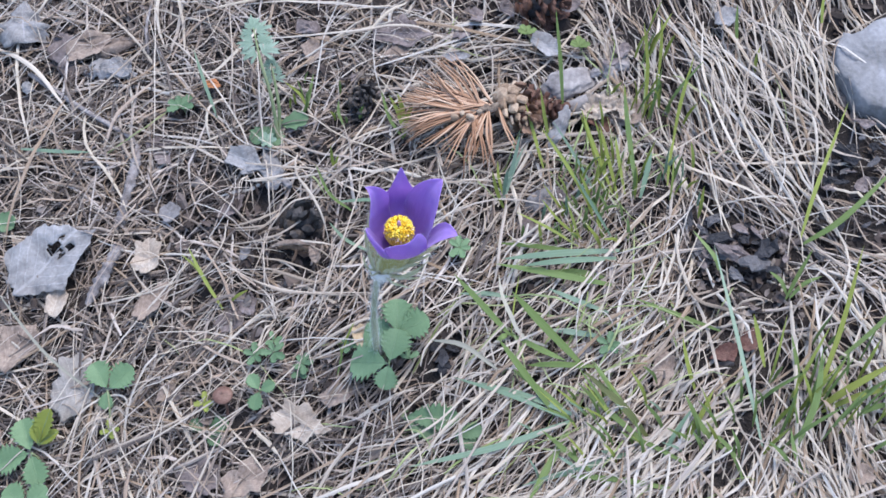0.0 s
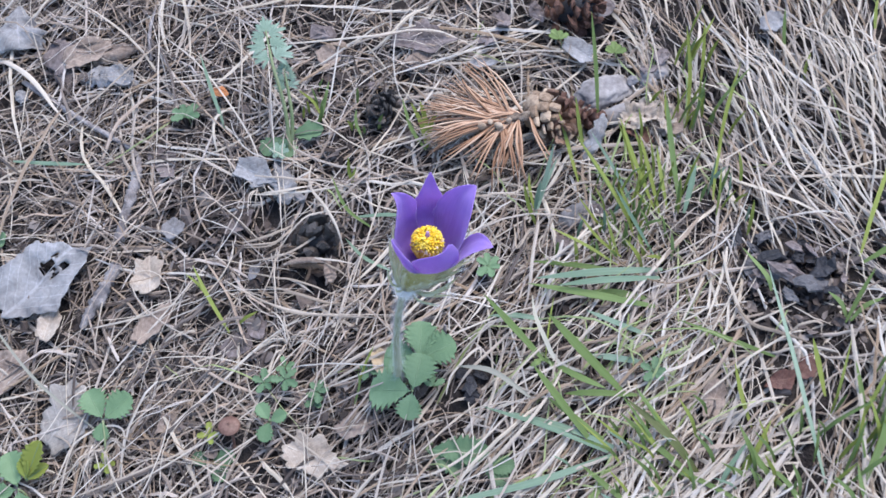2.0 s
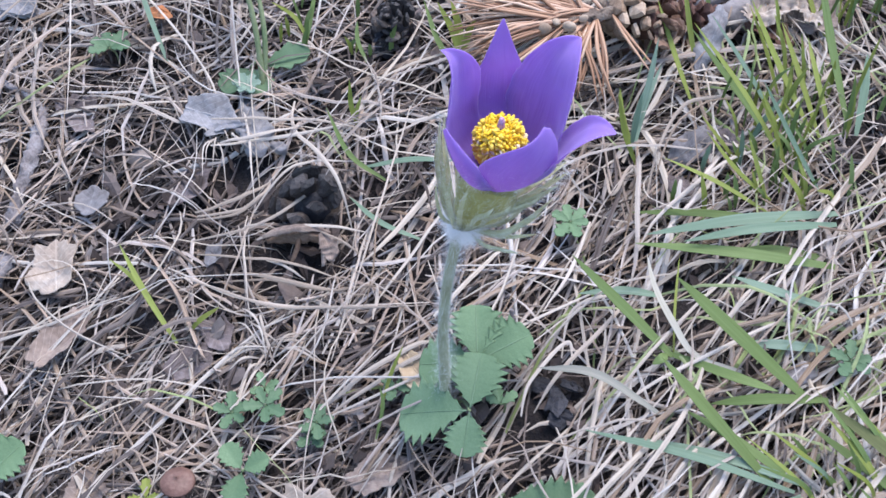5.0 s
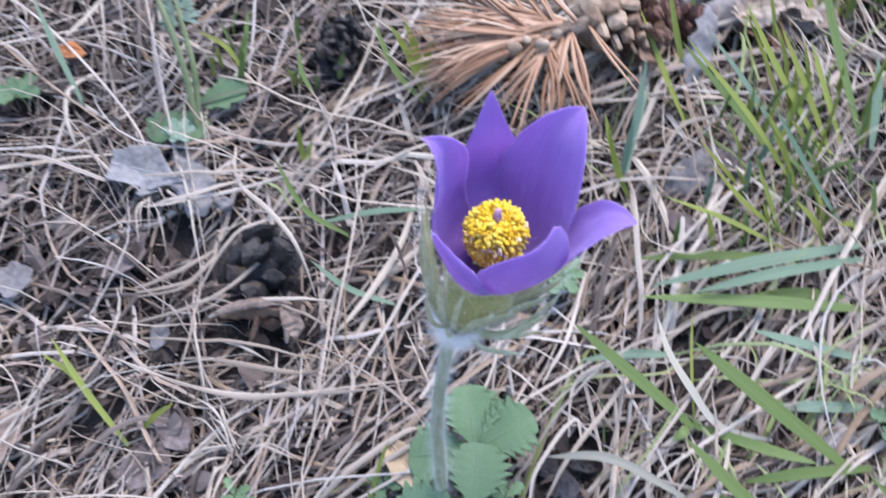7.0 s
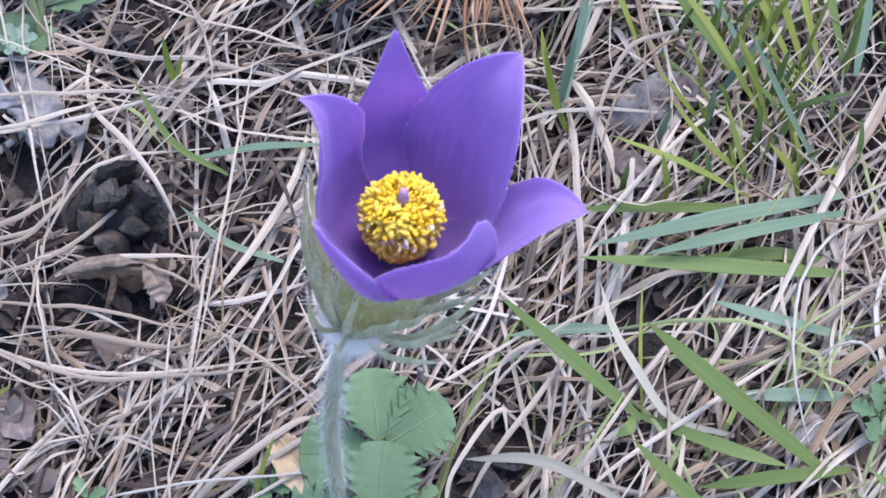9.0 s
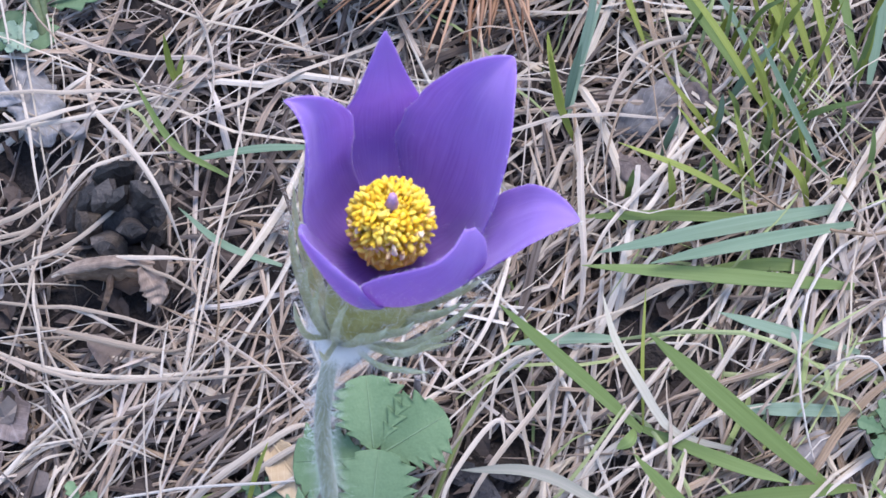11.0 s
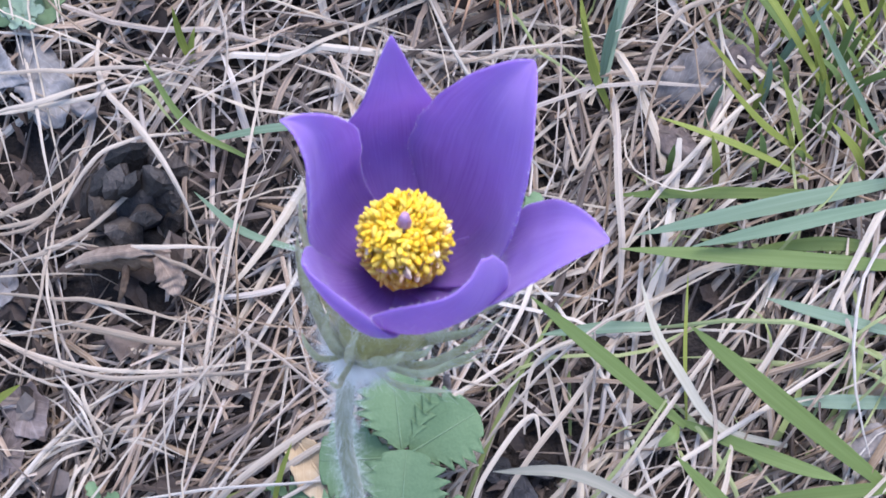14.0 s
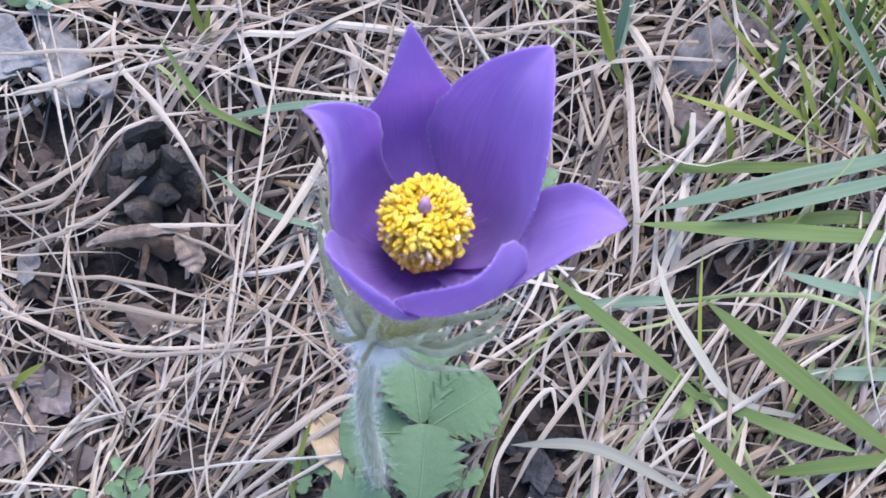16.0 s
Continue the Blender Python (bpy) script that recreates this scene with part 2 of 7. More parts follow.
def tepal_material():
    m, t, b = nodes_of("violet_tepal")
    veins = noise_node(t, 5.0, 3.0, (9.0, 0.7, 1.0), "UV")
    broad = noise_node(t, 130, 4.0)
    c = t.nodes.new("ShaderNodeTexCoord")
    sep = t.nodes.new("ShaderNodeSeparateXYZ")
    t.links.new(c.outputs["UV"], sep.inputs[0])
    mix = math_node(t, "ADD", math_node(t, "MULTIPLY", veins, 0.60), math_node(t, "MULTIPLY", broad, 0.42))
    mix = math_node(t, "ADD", mix, math_node(t, "SUBTRACT", math_node(t, "MULTIPLY", sep.outputs[1], 0.46), 0.20))
    ramp = ramp_node(t, [(0.178, 0.085, 0.355), (0.263, 0.150, 0.495), (0.346, 0.230, 0.605), (0.425, 0.310, 0.690)])
    t.links.new(mix, ramp.inputs[0])
    t.links.new(ramp.outputs[0], b.inputs["Base Color"])
    b.inputs["Roughness"].default_value = 0.55
    b.inputs["Specular IOR Level"].default_value = 0.25
    b.inputs["Sheen Weight"].default_value = 0.5
    b.inputs["Sheen Tint"].default_value = (0.75, 0.65, 1.0, 1)
    bp = t.nodes.new("ShaderNodeBump")
    bp.inputs["Strength"].default_value, bp.inputs["Distance"].default_value = 0.16, 0.0004
    t.links.new(veins, bp.inputs["Height"])
    t.links.new(bp.outputs[0], b.inputs["Normal"])
    tl = t.nodes.new("ShaderNodeBsdfTranslucent")
    tint = t.nodes.new("ShaderNodeMix")
    tint.data_type, tint.blend_type = "RGBA", "MULTIPLY"
    tint.inputs[0].default_value = 1.0
    tint.inputs[7].default_value = (1.70, 1.50, 1.24, 1)
    t.links.new(ramp.outputs[0], tint.inputs[6])
    t.links.new(tint.outputs[2], tl.inputs["Color"])
    ms = t.nodes.new("ShaderNodeMixShader")
    ms.inputs[0].default_value = 0.54
    t.links.new(b.outputs[0], ms.inputs[1])
    t.links.new(tl.outputs[0], ms.inputs[2])
    t.links.new(ms.outputs[0], t.nodes["Material Output"].inputs[0])
    return m


TEPAL = tepal_material()


# ---- ground shape and builders ----
def level(x, y):
    """Height of the top of the litter at a place, for numbers or arrays."""
    k = np.exp(-(((x * x + y * y) / 0.3) ** 2))
    a, b, c, d, e, f = -0.0157, 0.1920, 0.2083, -0.1458, -0.2393, 0.0134
    return a + 3 * b * np.tanh(x / 3) + 3 * c * np.tanh(y / 3) + k * (d * x * x + e * x * y + f * y * y)


def at(p):
    """The world point for a place in the plan and a height over the litter."""
    return Vector((p[0], p[1], float(level(p[0], p[1])) + p[2]))


rng = np.random.default_rng(7)


def mesh_of(name, verts, faces, material, smooth=True, uvs=None):
    me = bpy.data.meshes.new(name)
    me.from_pydata(verts, [], faces)
    me.materials.append(material)
    if smooth:
        me.shade_smooth()
    if uvs is not None:
        layer = me.uv_layers.new(name="UVMap")
        order = np.empty(len(me.loops), int)
        me.loops.foreach_get("vertex_index", order)
        layer.data.foreach_set("uv", np.asarray(uvs, np.float32)[order].ravel())
    return me


def thing(name, place, label, category, group="", kind=""):
    ob = new(name)
    ob.location, ob.empty_display_size = place, 0.01
    return tagged(ob, label, category, group, kind)


def part(name, verts, faces, material, parent, label="", smooth=True, uvs=None):
    """One mesh under a thing or a part; the corners are given in world places."""
    root = parent
    while root.parent:
        root = root.parent
    o = root.location
    ob = new(name, mesh_of(name, [tuple(Vector(v) - o) for v in verts], faces, material, smooth, uvs))
    ob.parent = parent
    return tagged(ob, label)


def shared(name, me, parent, m):
    """A part on a mesh that several parts share, at a world pose."""
    root = parent
    while root.parent:
        root = root.parent
    ob = new(name, me)
    ob.parent = parent
    ob.matrix_basis = Matrix.Translation(-root.location) @ m
    return ob


def single(name, verts, faces, material, label, category, group="", kind="", smooth=True, uvs=None):
    """A thing that is one mesh, with its origin at its middle."""
    o = sum((Vector(v) for v in verts), Vector()) / len(verts)
    ob = new(name, mesh_of(name, [tuple(Vector(v) - o) for v in verts], faces, material, smooth, uvs))
    ob.location = o
    return tagged(ob, label, category, group, kind)


def curve_points(pts, n):
    """A smooth line through the points."""
    pts = [Vector(p) for p in pts]
    if len(pts) == 2:
        pts = [pts[0], (pts[0] + pts[1]) / 2 + Vector((0, 0, 0.001)), pts[1]]
    ext = [2 * pts[0] - pts[1], *pts, 2 * pts[-1] - pts[-2]]
    out = []
    for i in range(n):
        u = i / (n - 1) * (len(pts) - 1)
        k = min(int(u), len(pts) - 2)
        f = u - k
        a, b, c, d = ext[k : k + 4]
        out.append(0.5 * (2 * b + (c - a) * f + (2 * a - 5 * b + 4 * c - d) * f * f + (3 * b - a - 3 * c + d) * f**3))
    return out


def grid_faces(rows, cols, offset=0, wrap=False):
    out = []
    for i in range(rows - 1):
        for j in range(cols if wrap else cols - 1):
            k = (j + 1) % cols
            out.append((offset + i * cols + j, offset + i * cols + k, offset + (i + 1) * cols + k, offset + (i + 1) * cols + j))
    return out


def tube(pts, radii, n=12, sides=8, rough=0.0):
    """A round stalk along a smooth line, closed at both ends."""
    line = curve_points(pts, n)
    verts, up = [], Vector((0.3, -0.2, 1)).normalized()
    for i, p in enumerate(line):
        d = (line[min(i + 1, n - 1)] - line[max(i - 1, 0)]).normalized()
        a = d.cross(up)
        if a.length < 0.05:
            a = d.cross(Vector((1, 0, 0)))
        a.normalize()
        b = d.cross(a)
        r = float(np.interp(i / (n - 1), np.linspace(0, 1, len(radii)), radii))
        for j in range(sides):
            q = 2 * math.pi * j / sides
            k = r * (1 + rough * noise.noise(p * 400 + Vector((j * 3.1, 0, 0))))
            verts.append(p + a * math.cos(q) * k + b * math.sin(q) * k)
    faces = grid_faces(n, sides, 0, True)
    faces += [tuple(range(sides))[::-1], tuple(range((n - 1) * sides, n * sides))]
    return verts, faces


def blade_mesh(pts, width, n=14, fold=0.25, spin=0.0, blunt=False):
    """A grass blade, base first: folded along its middle, widest low down, drawn out to a point, with a thickness."""
    line = curve_points(pts, n)
    verts, uvs, along = [], [], random.uniform(0, 40)
    for i, p in enumerate(line):
        s = i / (n - 1)
        along += (p - line[i - 1]).length * 100 if i else 0
        d = (line[min(i + 1, n - 1)] - line[max(i - 1, 0)]).normalized()
        side = d.cross(Vector((0, -0.5, 1)))
        side = side.normalized() if side.length > 0.02 else Vector((1, 0, 0))
        up = side.cross(d).normalized()
        q = spin * (s - 0.3)
        side, up = side * math.cos(q) + up * math.sin(q), up * math.cos(q) - side * math.sin(q)
        w = width / 2 * float(np.interp(s, (0, 0.2, 0.5, 0.75, 0.9, 1), (0.42, 0.8, 1, 0.78, 0.42, 0.3 if blunt else 0.03)))
        for k in (-1, -0.5, 0, 0.5, 1):
            verts.append(p + side * w * k + up * (fold * w * abs(k) + 0.02 * w * math.sin(9 * s + 5 * k)))
            uvs.append((k, along))
    under = [v - Vector((0, 0, 0.00015)) for v in verts]
    faces = grid_faces(n, 5)
    return verts + under, faces + [tuple(i + 5 * n for i in reversed(f)) for f in faces], uvs * 2


def tuft(label, blades, group="grass tufts"):
    """A tuft of green grass: blades of (material, width, points from the base to the tip)."""
    root = thing("grass_tuft", at(blades[0][2]), label, "grass", group)
    for material, width, *pts in blades:
        v, f, uv = blade_mesh([at(p) for p in pts], width, spin=random.uniform(-0.3, 0.3), fold=random.uniform(0.0, 0.12))
        part("blade", v, f, material, root, uvs=uv)
    return root


def straw(label, width, *pts):
    """One dead stalk that lies over the rest."""
    line = curve_points([at(p) for p in pts], 8)
    for p in line[1:-1]:
        p += Vector((random.gauss(0, 0.00018), random.gauss(0, 0.00018), random.gauss(0, 0.0002)))
    v, f, uv = blade_mesh(line, width, n=26, fold=-0.35, spin=random.uniform(-0.8, 0.8), blunt=True)
    return single("dry_stalk", v, f, TAN_STALK if label[:3] == "tan" else STRAW_ONE, label, "dry stalk", "dry stalks", uvs=uv)


STRAW_ONE = surface("pale_stalk", [(0.20, 0.15, 0.112), (0.35, 0.287, 0.23), (0.48, 0.412, 0.345), (0.565, 0.497, 0.43)], 1.0, 3.0, "object", 0.5, rough=0.6, bump=0.5, depth=0.0003, thin=0.1, stretch=(3.0, 0.24, 1), coords="UV")

TAN_STALK = surface("tan_stalk", [(0.12, 0.088, 0.064), (0.23, 0.178, 0.135), (0.34, 0.275, 0.215), (0.45, 0.38, 0.31)], 1.0, 3.0, "object", 0.5, rough=0.65, bump=0.5, depth=0.0003, thin=0.1, stretch=(3.0, 0.24, 1), coords="UV")
BLEACHED = surface("bleached_blade", [(0.38, 0.34, 0.25), (0.48, 0.44, 0.35), (0.58, 0.54, 0.45)], 1.0, 3.0, "object", 0.3, rough=0.55, bump=0.4, depth=0.0002, thin=0.25, stretch=(2.2, 0.2, 1), coords="UV")

# ---- ground ----
lines = np.sinh(np.linspace(-11.2, 11.2, 300)) * 0.0105 * 0.8
gx, gy = np.meshgrid(lines, lines)
gz = level(gx, gy) - 0.009
near = np.exp(-((gx**2 + gy**2) / 0.35))
for k, (freq, amp) in enumerate(((14, 0.006), (37, 0.0035), (95, 0.0022), (210, 0.0012))):
    shift = rng.uniform(0, 9, 2)
    gz += amp * np.reshape([noise.noise((x * freq + shift[0], y * freq + shift[1], k)) for x, y in zip(gx.ravel(), gy.ravel())], gx.shape) * (near if k else 1)
ground = new("ground", mesh_of("ground", np.stack([gx, gy, gz], -1).reshape(-1, 3).tolist(), grid_faces(300, 300), SOIL))
tagged(ground, "dark humus soil under dead grass and needles", "ground", kind="structure")

# ---- dead grass and needles that cover the ground ----
# place, main direction in degrees, spread, reach
FLOW = [(-0.24, 0.25, 20, 45, 0.1), (-0.10, 0.24, -20, 40, 0.08), (-0.22, 0.10, 15, 40, 0.08), (-0.08, 0.12, -8, 40, 0.05), (-0.12, 0.02, 40, 35, 0.06), (-0.03, 0.04, 38, 30, 0.05), (-0.02, 0.14, 20, 45, 0.05),
        (-0.20, -0.05, 10, 50, 0.07), (-0.03, -0.06, 30, 25, 0.07), (0.06, 0.06, 50, 28, 0.05), (0.08, -0.03, 46, 18, 0.06), (0.10, 0.12, 40, 40, 0.05), (0.06, 0.22, 5, 45, 0.06), (0.15, 0.02, 50, 26, 0.05),
        (0.20, 0.16, 116, 8, 0.06), (0.26, 0.22, 104, 9, 0.07), (0.20, 0.23, 110, 9, 0.05), (0.25, 0.08, 140, 35, 0.05), (0.20, -0.06, 62, 18, 0.05), (0.27, -0.08, 116, 14, 0.05), (0.13, -0.08, 44, 16, 0.05)]
# bare dark hollows: place and reach
HOLLOWS = [(-0.0520, 0.0941, 0.014), (-0.0532, 0.0777, 0.008), (-0.0526, 0.0745, 0.007), (0.0352, 0.0036, 0.013), (0.0411, -0.0061, 0.012), (0.2126, 0.0572, 0.026), (0.2312, 0.0446, 0.018), (-0.0151, 0.1787, 0.016), (0.1029, 0.2383, 0.03), (0.0724, 0.2390, 0.02),
           (0.2898, 0.1094, 0.018), (0.1960, 0.2231, 0.013), (0.2155, 0.1949, 0.010), (0.1701, 0.2254, 0.015), (0.2717, 0.1815, 0.012), (0.2466, 0.2142, 0.010), (0.1856, 0.1845, 0.011), (0.2680, -0.0084, 0.016), (0.2427, -0.0205, 0.012), (0.2734, -0.0658, 0.014), (0.2149, -0.0439, 0.012), (0.1524, -0.0344, 0.010), (0.2451, -0.0737, 0.012), (0.2924, 0.1397, 0.02), (0.3062, 0.1282, 0.024), (0.2950, 0.2097, 0.016), (0.3249, 0.2065, 0.03), (0.2636, 0.2039, 0.010), (-0.0563, 0.2401, 0.02), (-0.0748, 0.0729, 0.01), (0.0115, 0.1377, 0.01), (-0.2186, 0.0877, 0.02), (0.2770, 0.0907, 0.016), (0.2918, 0.0550, 0.015), (0.2658, 0.0569, 0.015), (0.2935, 0.0038, 0.013), (0.2399, 0.0076, 0.015), (0.2081, -0.0181, 0.016), (0.1699, -0.0152, 0.008), (0.2058, 0.1283, 0.012), (0.1232, 0.1814, 0.022), (0.0639, 0.1743, 0.02)]

HOLLOWS += [(rng.uniform(-0.30, 0.02), rng.uniform(-0.08, 0.28), rng.uniform(0.006, 0.013)) for _ in range(34)]
HOLLOWS += [(rng.uniform(0.02, 0.33), rng.uniform(-0.10, 0.28), rng.uniform(0.004, 0.012)) for _ in range(44)]

# a thick mat lies in front of the blackened cone, bare soil beside it
MAT = (-0.0383, 0.0426)
HOLLOWS = [h for h in HOLLOWS if math.hypot(h[0] - MAT[0], h[1] - MAT[1]) > 0.022]
HOLLOWS += [(0.0345, 0.0014, 0.011), (0.0476, 0.0097, 0.010), (0.0377, -0.0332, 0.011), (0.0230, -0.0100, 0.008), (0.1967, 0.0168, 0.014), (0.2003, -0.0111, 0.012), (0.2277, 0.0280, 0.012), (0.0845, 0.0357, 0.006), (0.1314, -0.0076, 0.006), (0.1724, -0.0420, 0.007), (0.0935, -0.0438, 0.007), (0.1469, -0.0578, 0.007)]
HOLLOWS += [(-0.0865, 0.1300, 0.012), (-0.0838, 0.1130, 0.010), (-0.0610, 0.1180, 0.008), (-0.0900, 0.0900, 0.009), (-0.0560, 0.0745, 0.011), (-0.0470, 0.0720, 0.010), (-0.0806, 0.1171, 0.010), (-0.0869, 0.1023, 0.009), (-0.0751, 0.1042, 0.008)]


def flow(x, y):
    cs, sn, sp, tot = (np.zeros_like(x) for _ in range(4))
    for fx, fy, deg, spread, reach in FLOW:
        w = np.exp(-((x - fx) ** 2 + (y - fy) ** 2) / (2 * reach**2)) + 1e-6
        cs += w * math.cos(2 * radians(deg))
        sn += w * math.sin(2 * radians(deg))
        sp += w * spread
        tot += w
    return np.arctan2(sn, cs) / 2, np.radians(sp / tot)


def strands(name, label, material, n, area, length, width, low, high, arch, bend, wild, keep, rings=8, fold=0.3, bare=0.9):
    """Many dead blades or needles, each bent and lying along the flow of the mat."""
    x, y = rng.uniform(area[0], area[1], n), rng.uniform(area[2], area[3], n)
    k = rng.random(n) < keep(x, y)
    for hx, hy, reach in HOLLOWS:
        k &= rng.random(n) > bare * np.exp(-(((x - hx) ** 2 + (y - hy) ** 2) / reach**2) ** 1.5)
    x, y = x[k], y[k]
    n = len(x)
    turn, spread = flow(x, y)
    th = turn + rng.normal(0, 1, n) * spread * wild
    th += np.where(rng.random(n) < 0.25 * np.clip(spread / 0.6, 0.1, 1.0), rng.uniform(-1.6, 1.6, n), 0) + np.where(rng.random(n) < 0.5, math.pi, 0)
    L = rng.uniform(*length, n) * np.where(rng.random(n) < 0.2, 0.55, 1)
    wd = rng.uniform(*width, n)
    s = np.linspace(-0.5, 0.5, rings)[None]
    wave = rng.normal(0, 0.13, (n, 1)) * np.sin(s * rng.uniform(4, 11, (n, 1)) + rng.uniform(0, 6, (n, 1)))
    kink = np.where(rng.random((n, 1)) < 0.14, rng.normal(0, 0.4, (n, 1)), 0) * (s > rng.uniform(-0.3, 0.3, (n, 1)))
    ang = th[:, None] + rng.normal(0, bend, (n, 1)) * s * 2 + wave + kink
    px = np.cumsum(np.cos(ang), 1) * L[:, None] / rings
    py = np.cumsum(np.sin(ang), 1) * L[:, None] / rings
    px += x[:, None] - px.mean(1, keepdims=True)
    py += y[:, None] - py.mean(1, keepdims=True)
    h = rng.uniform(low, high, (n, 1)) + rng.normal(0, 0.003, (n, 1)) * s * 2 + np.abs(rng.normal(0, arch, (n, 1))) * (1 - 4 * s * s) + rng.normal(0, 0.0005, (n, rings))
    pz = level(px, py) + h
    for hx, hy, reach in HOLLOWS:
        pz -= 0.006 * np.exp(-(((px - hx) ** 2 + (py - hy) ** 2) / reach**2))
    w = wd[:, None] / 2 * np.interp(s, (-0.5, -0.4, 0.1, 0.42, 0.5), (0.55, 0.95, 1, 0.55, 0.12))
    roll = rng.normal(0, 0.45, (n, 1)) + rng.normal(0, 0.7, (n, 1)) * s
    sx, sy, sz = -np.sin(ang) * np.cos(roll), np.cos(ang) * np.cos(roll), np.sin(roll)
    ux, uy, uz = np.sin(ang) * np.sin(roll), -np.cos(ang) * np.sin(roll), np.cos(roll)
    c = np.stack([px, py, pz], -1)
    side, up = np.stack([sx, sy, sz + 0 * ang], -1) * w[..., None], np.stack([ux, uy, uz + 0 * ang], -1) * (w * fold)[..., None]
    verts = np.stack([c - side - up, c + up, c + side - up], 2).reshape(-1, 3)
    along = rng.uniform(0, 60, (n, 1)) + (s + 0.5) * L[:, None] * 100
    uvs = np.stack([np.broadcast_to(np.array([-1.0, 0.0, 1.0]), (n, rings, 3)) + rng.uniform(0, 30, (n, 1, 1)), np.repeat(along[:, :, None], 3, 2)], -1).reshape(-1, 2)
    base = (np.arange(n) * rings * 3)[:, None, None] + (np.arange(rings - 1) * 3)[None, :, None]
    faces = np.stack([base + np.array([[0, 3, 4, 1]]).T[i] for i in range(4)], -1).reshape(-1, 4)
    faces = np.concatenate([faces, faces + 1])
    ob = new(name, mesh_of(name, verts.tolist(), faces.tolist(), material, False, uvs))
    return tagged(ob, label, "dry grass", kind="stuff")


MIXED_GREEN = surface("thin_grass", [(0.20, 0.24, 0.08), (0.27, 0.325, 0.125), (0.34, 0.39, 0.19), (0.42, 0.45, 0.20)], 1.0, 3.0, "island", 0.7, rough=0.55, bump=0.35, depth=0.0002, thin=0.4, stretch=(2.0, 0.25, 1), coords="UV")
AREA = (-0.54, 0.58, -0.31, 0.54)


def edge(x, y):
    """The share of the thick mat that is left towards its uneven rim."""
    wave = 0.35 * np.sin(x * 19 + 1) * np.sin(y * 23 + 2) + 0.2 * np.sin(x * 47 - y * 31)
    d = ((x - 0.02) / 0.42) ** 4 + ((y - 0.115) / 0.29) ** 4
    return np.interp(d + wave * np.clip(d, 0, 1.5), (0.7, 1.3, 2.4, 4.5), (1.0, 0.7, 0.25, 0.06))


right = lambda x, y: np.clip(0.32 + 3.0 * (x + 0.02), 0.22, 1.0) * np.where((x < -0.04) & (y > 0.06) & (y < 0.15), 0.36, 1.0) * np.where((x > 0.15) & (y > 0.03), 0.42, 1.0) * edge(x, y)
left = lambda x, y: np.clip(1.0 - 1.6 * (x - 0.02), 0.45, 1.0) * edge(x, y)
every = edge
strands("needle_litter", "grey-brown fallen pine needles and old grass in a matted layer", LITTER, 37780, AREA, (0.02, 0.08), (0.0006, 0.0016), -0.010, 0.001, 0.0015, 0.2, 1.3, left, 6, 0.3, 0.55)
strands("dead_grass", "pale bleached dead grass lying in a tangled mat", STRAW, 15800, AREA, (0.05, 0.15), (0.0006, 0.0025), -0.008, 0.004, 0.003, 0.24, 1.0, right, fold=0.22)
strands("fine_dead_grass", "fine pale dead grass stems arched over the mat", STRAW, 2980, AREA, (0.04, 0.12), (0.0004, 0.0009), -0.001, 0.006, 0.006, 0.5, 1.5, every, 10)

green_zone = lambda x, y: np.exp(-(((x - 0.12) / 0.08) ** 2 + ((y + 0.02) / 0.07) ** 2)) + 0.5 * np.exp(-(((x - 0.15) / 0.05) ** 2 + ((y - 0.15) / 0.05) ** 2)) + 0.02
ob = strands("thin_green_grass", "thin green grass blades threaded through dead grass", MIXED_GREEN, 4970, AREA, (0.03, 0.085), (0.0006, 0.0016), -0.003, 0.005, 0.006, 0.24, 2.0, green_zone, 9, 0.12)
ob["category"] = "grass"

combed = lambda x, y: np.exp(-(((x - 0.25) / 0.07) ** 4 + ((y - 0.16) / 0.085) ** 4))
strands("combed_dead_grass", "broad bleached dead grass blades combed downhill", STRAW, 330, (0.15, 0.36, 0.04, 0.32), (0.05, 0.12), (0.0009, 0.0021), 0.000, 0.007, 0.005, 0.22, 1.5, combed, 10, 0.15, 0.3)
lower = lambda x, y: np.where(x > 0.03, 1.0, 0.25) * np.exp(-(((y + 0.07) / 0.06) ** 4))
strands("broad_dead_grass", "broad pale dead grass blades fanned over the mat", STRAW, 190, (-0.02, 0.34, -0.16, 0.0), (0.05, 0.13), (0.0012, 0.0026), 0.000, 0.006, 0.006, 0.25, 1.1, lower, 10, 0.15, 0.6)

upper = lambda x, y: 0.35 + 0.65 * np.exp(-(((y - 0.14) / 0.09) ** 4))
strands("broad_dead_grass", "broad faded dead grass blades lying on needle litter", LITTER, 420, (-0.36, 0.06, -0.12, 0.34), (0.035, 0.10), (0.0012, 0.0025), -0.003, 0.004, 0.004, 0.22, 1.4, upper, 10, 0.15, 0.6)

outside = lambda x, y: np.where(edge(x, y) > 0.6, 0.0, np.exp(-(np.hypot(x, y - 0.1) / 1.5) ** 2.5))
ring = lambda x, y: np.where(edge(x, y) > 0.6, 0.0, np.exp(-(np.hypot(x - 0.02, y - 0.1) / 0.62) ** 3))
strands("dead_grass", "matted dead grass round the flower's patch", STRAW, 24000, (-0.9, 0.95, -0.75, 0.95), (0.06, 0.15), (0.0008, 0.0024), -0.009, 0.003, 0.003, 0.24, 1.3, ring, 6)
far = strands("dead_grass", "dead grass over the slope round the flower", STRAW, 34000, (-2.4, 2.4, -2.3, 2.5), (0.08, 0.22), (0.0014, 0.0040), -0.008, 0.004, 0.004, 0.24, 1.4, outside, 5)


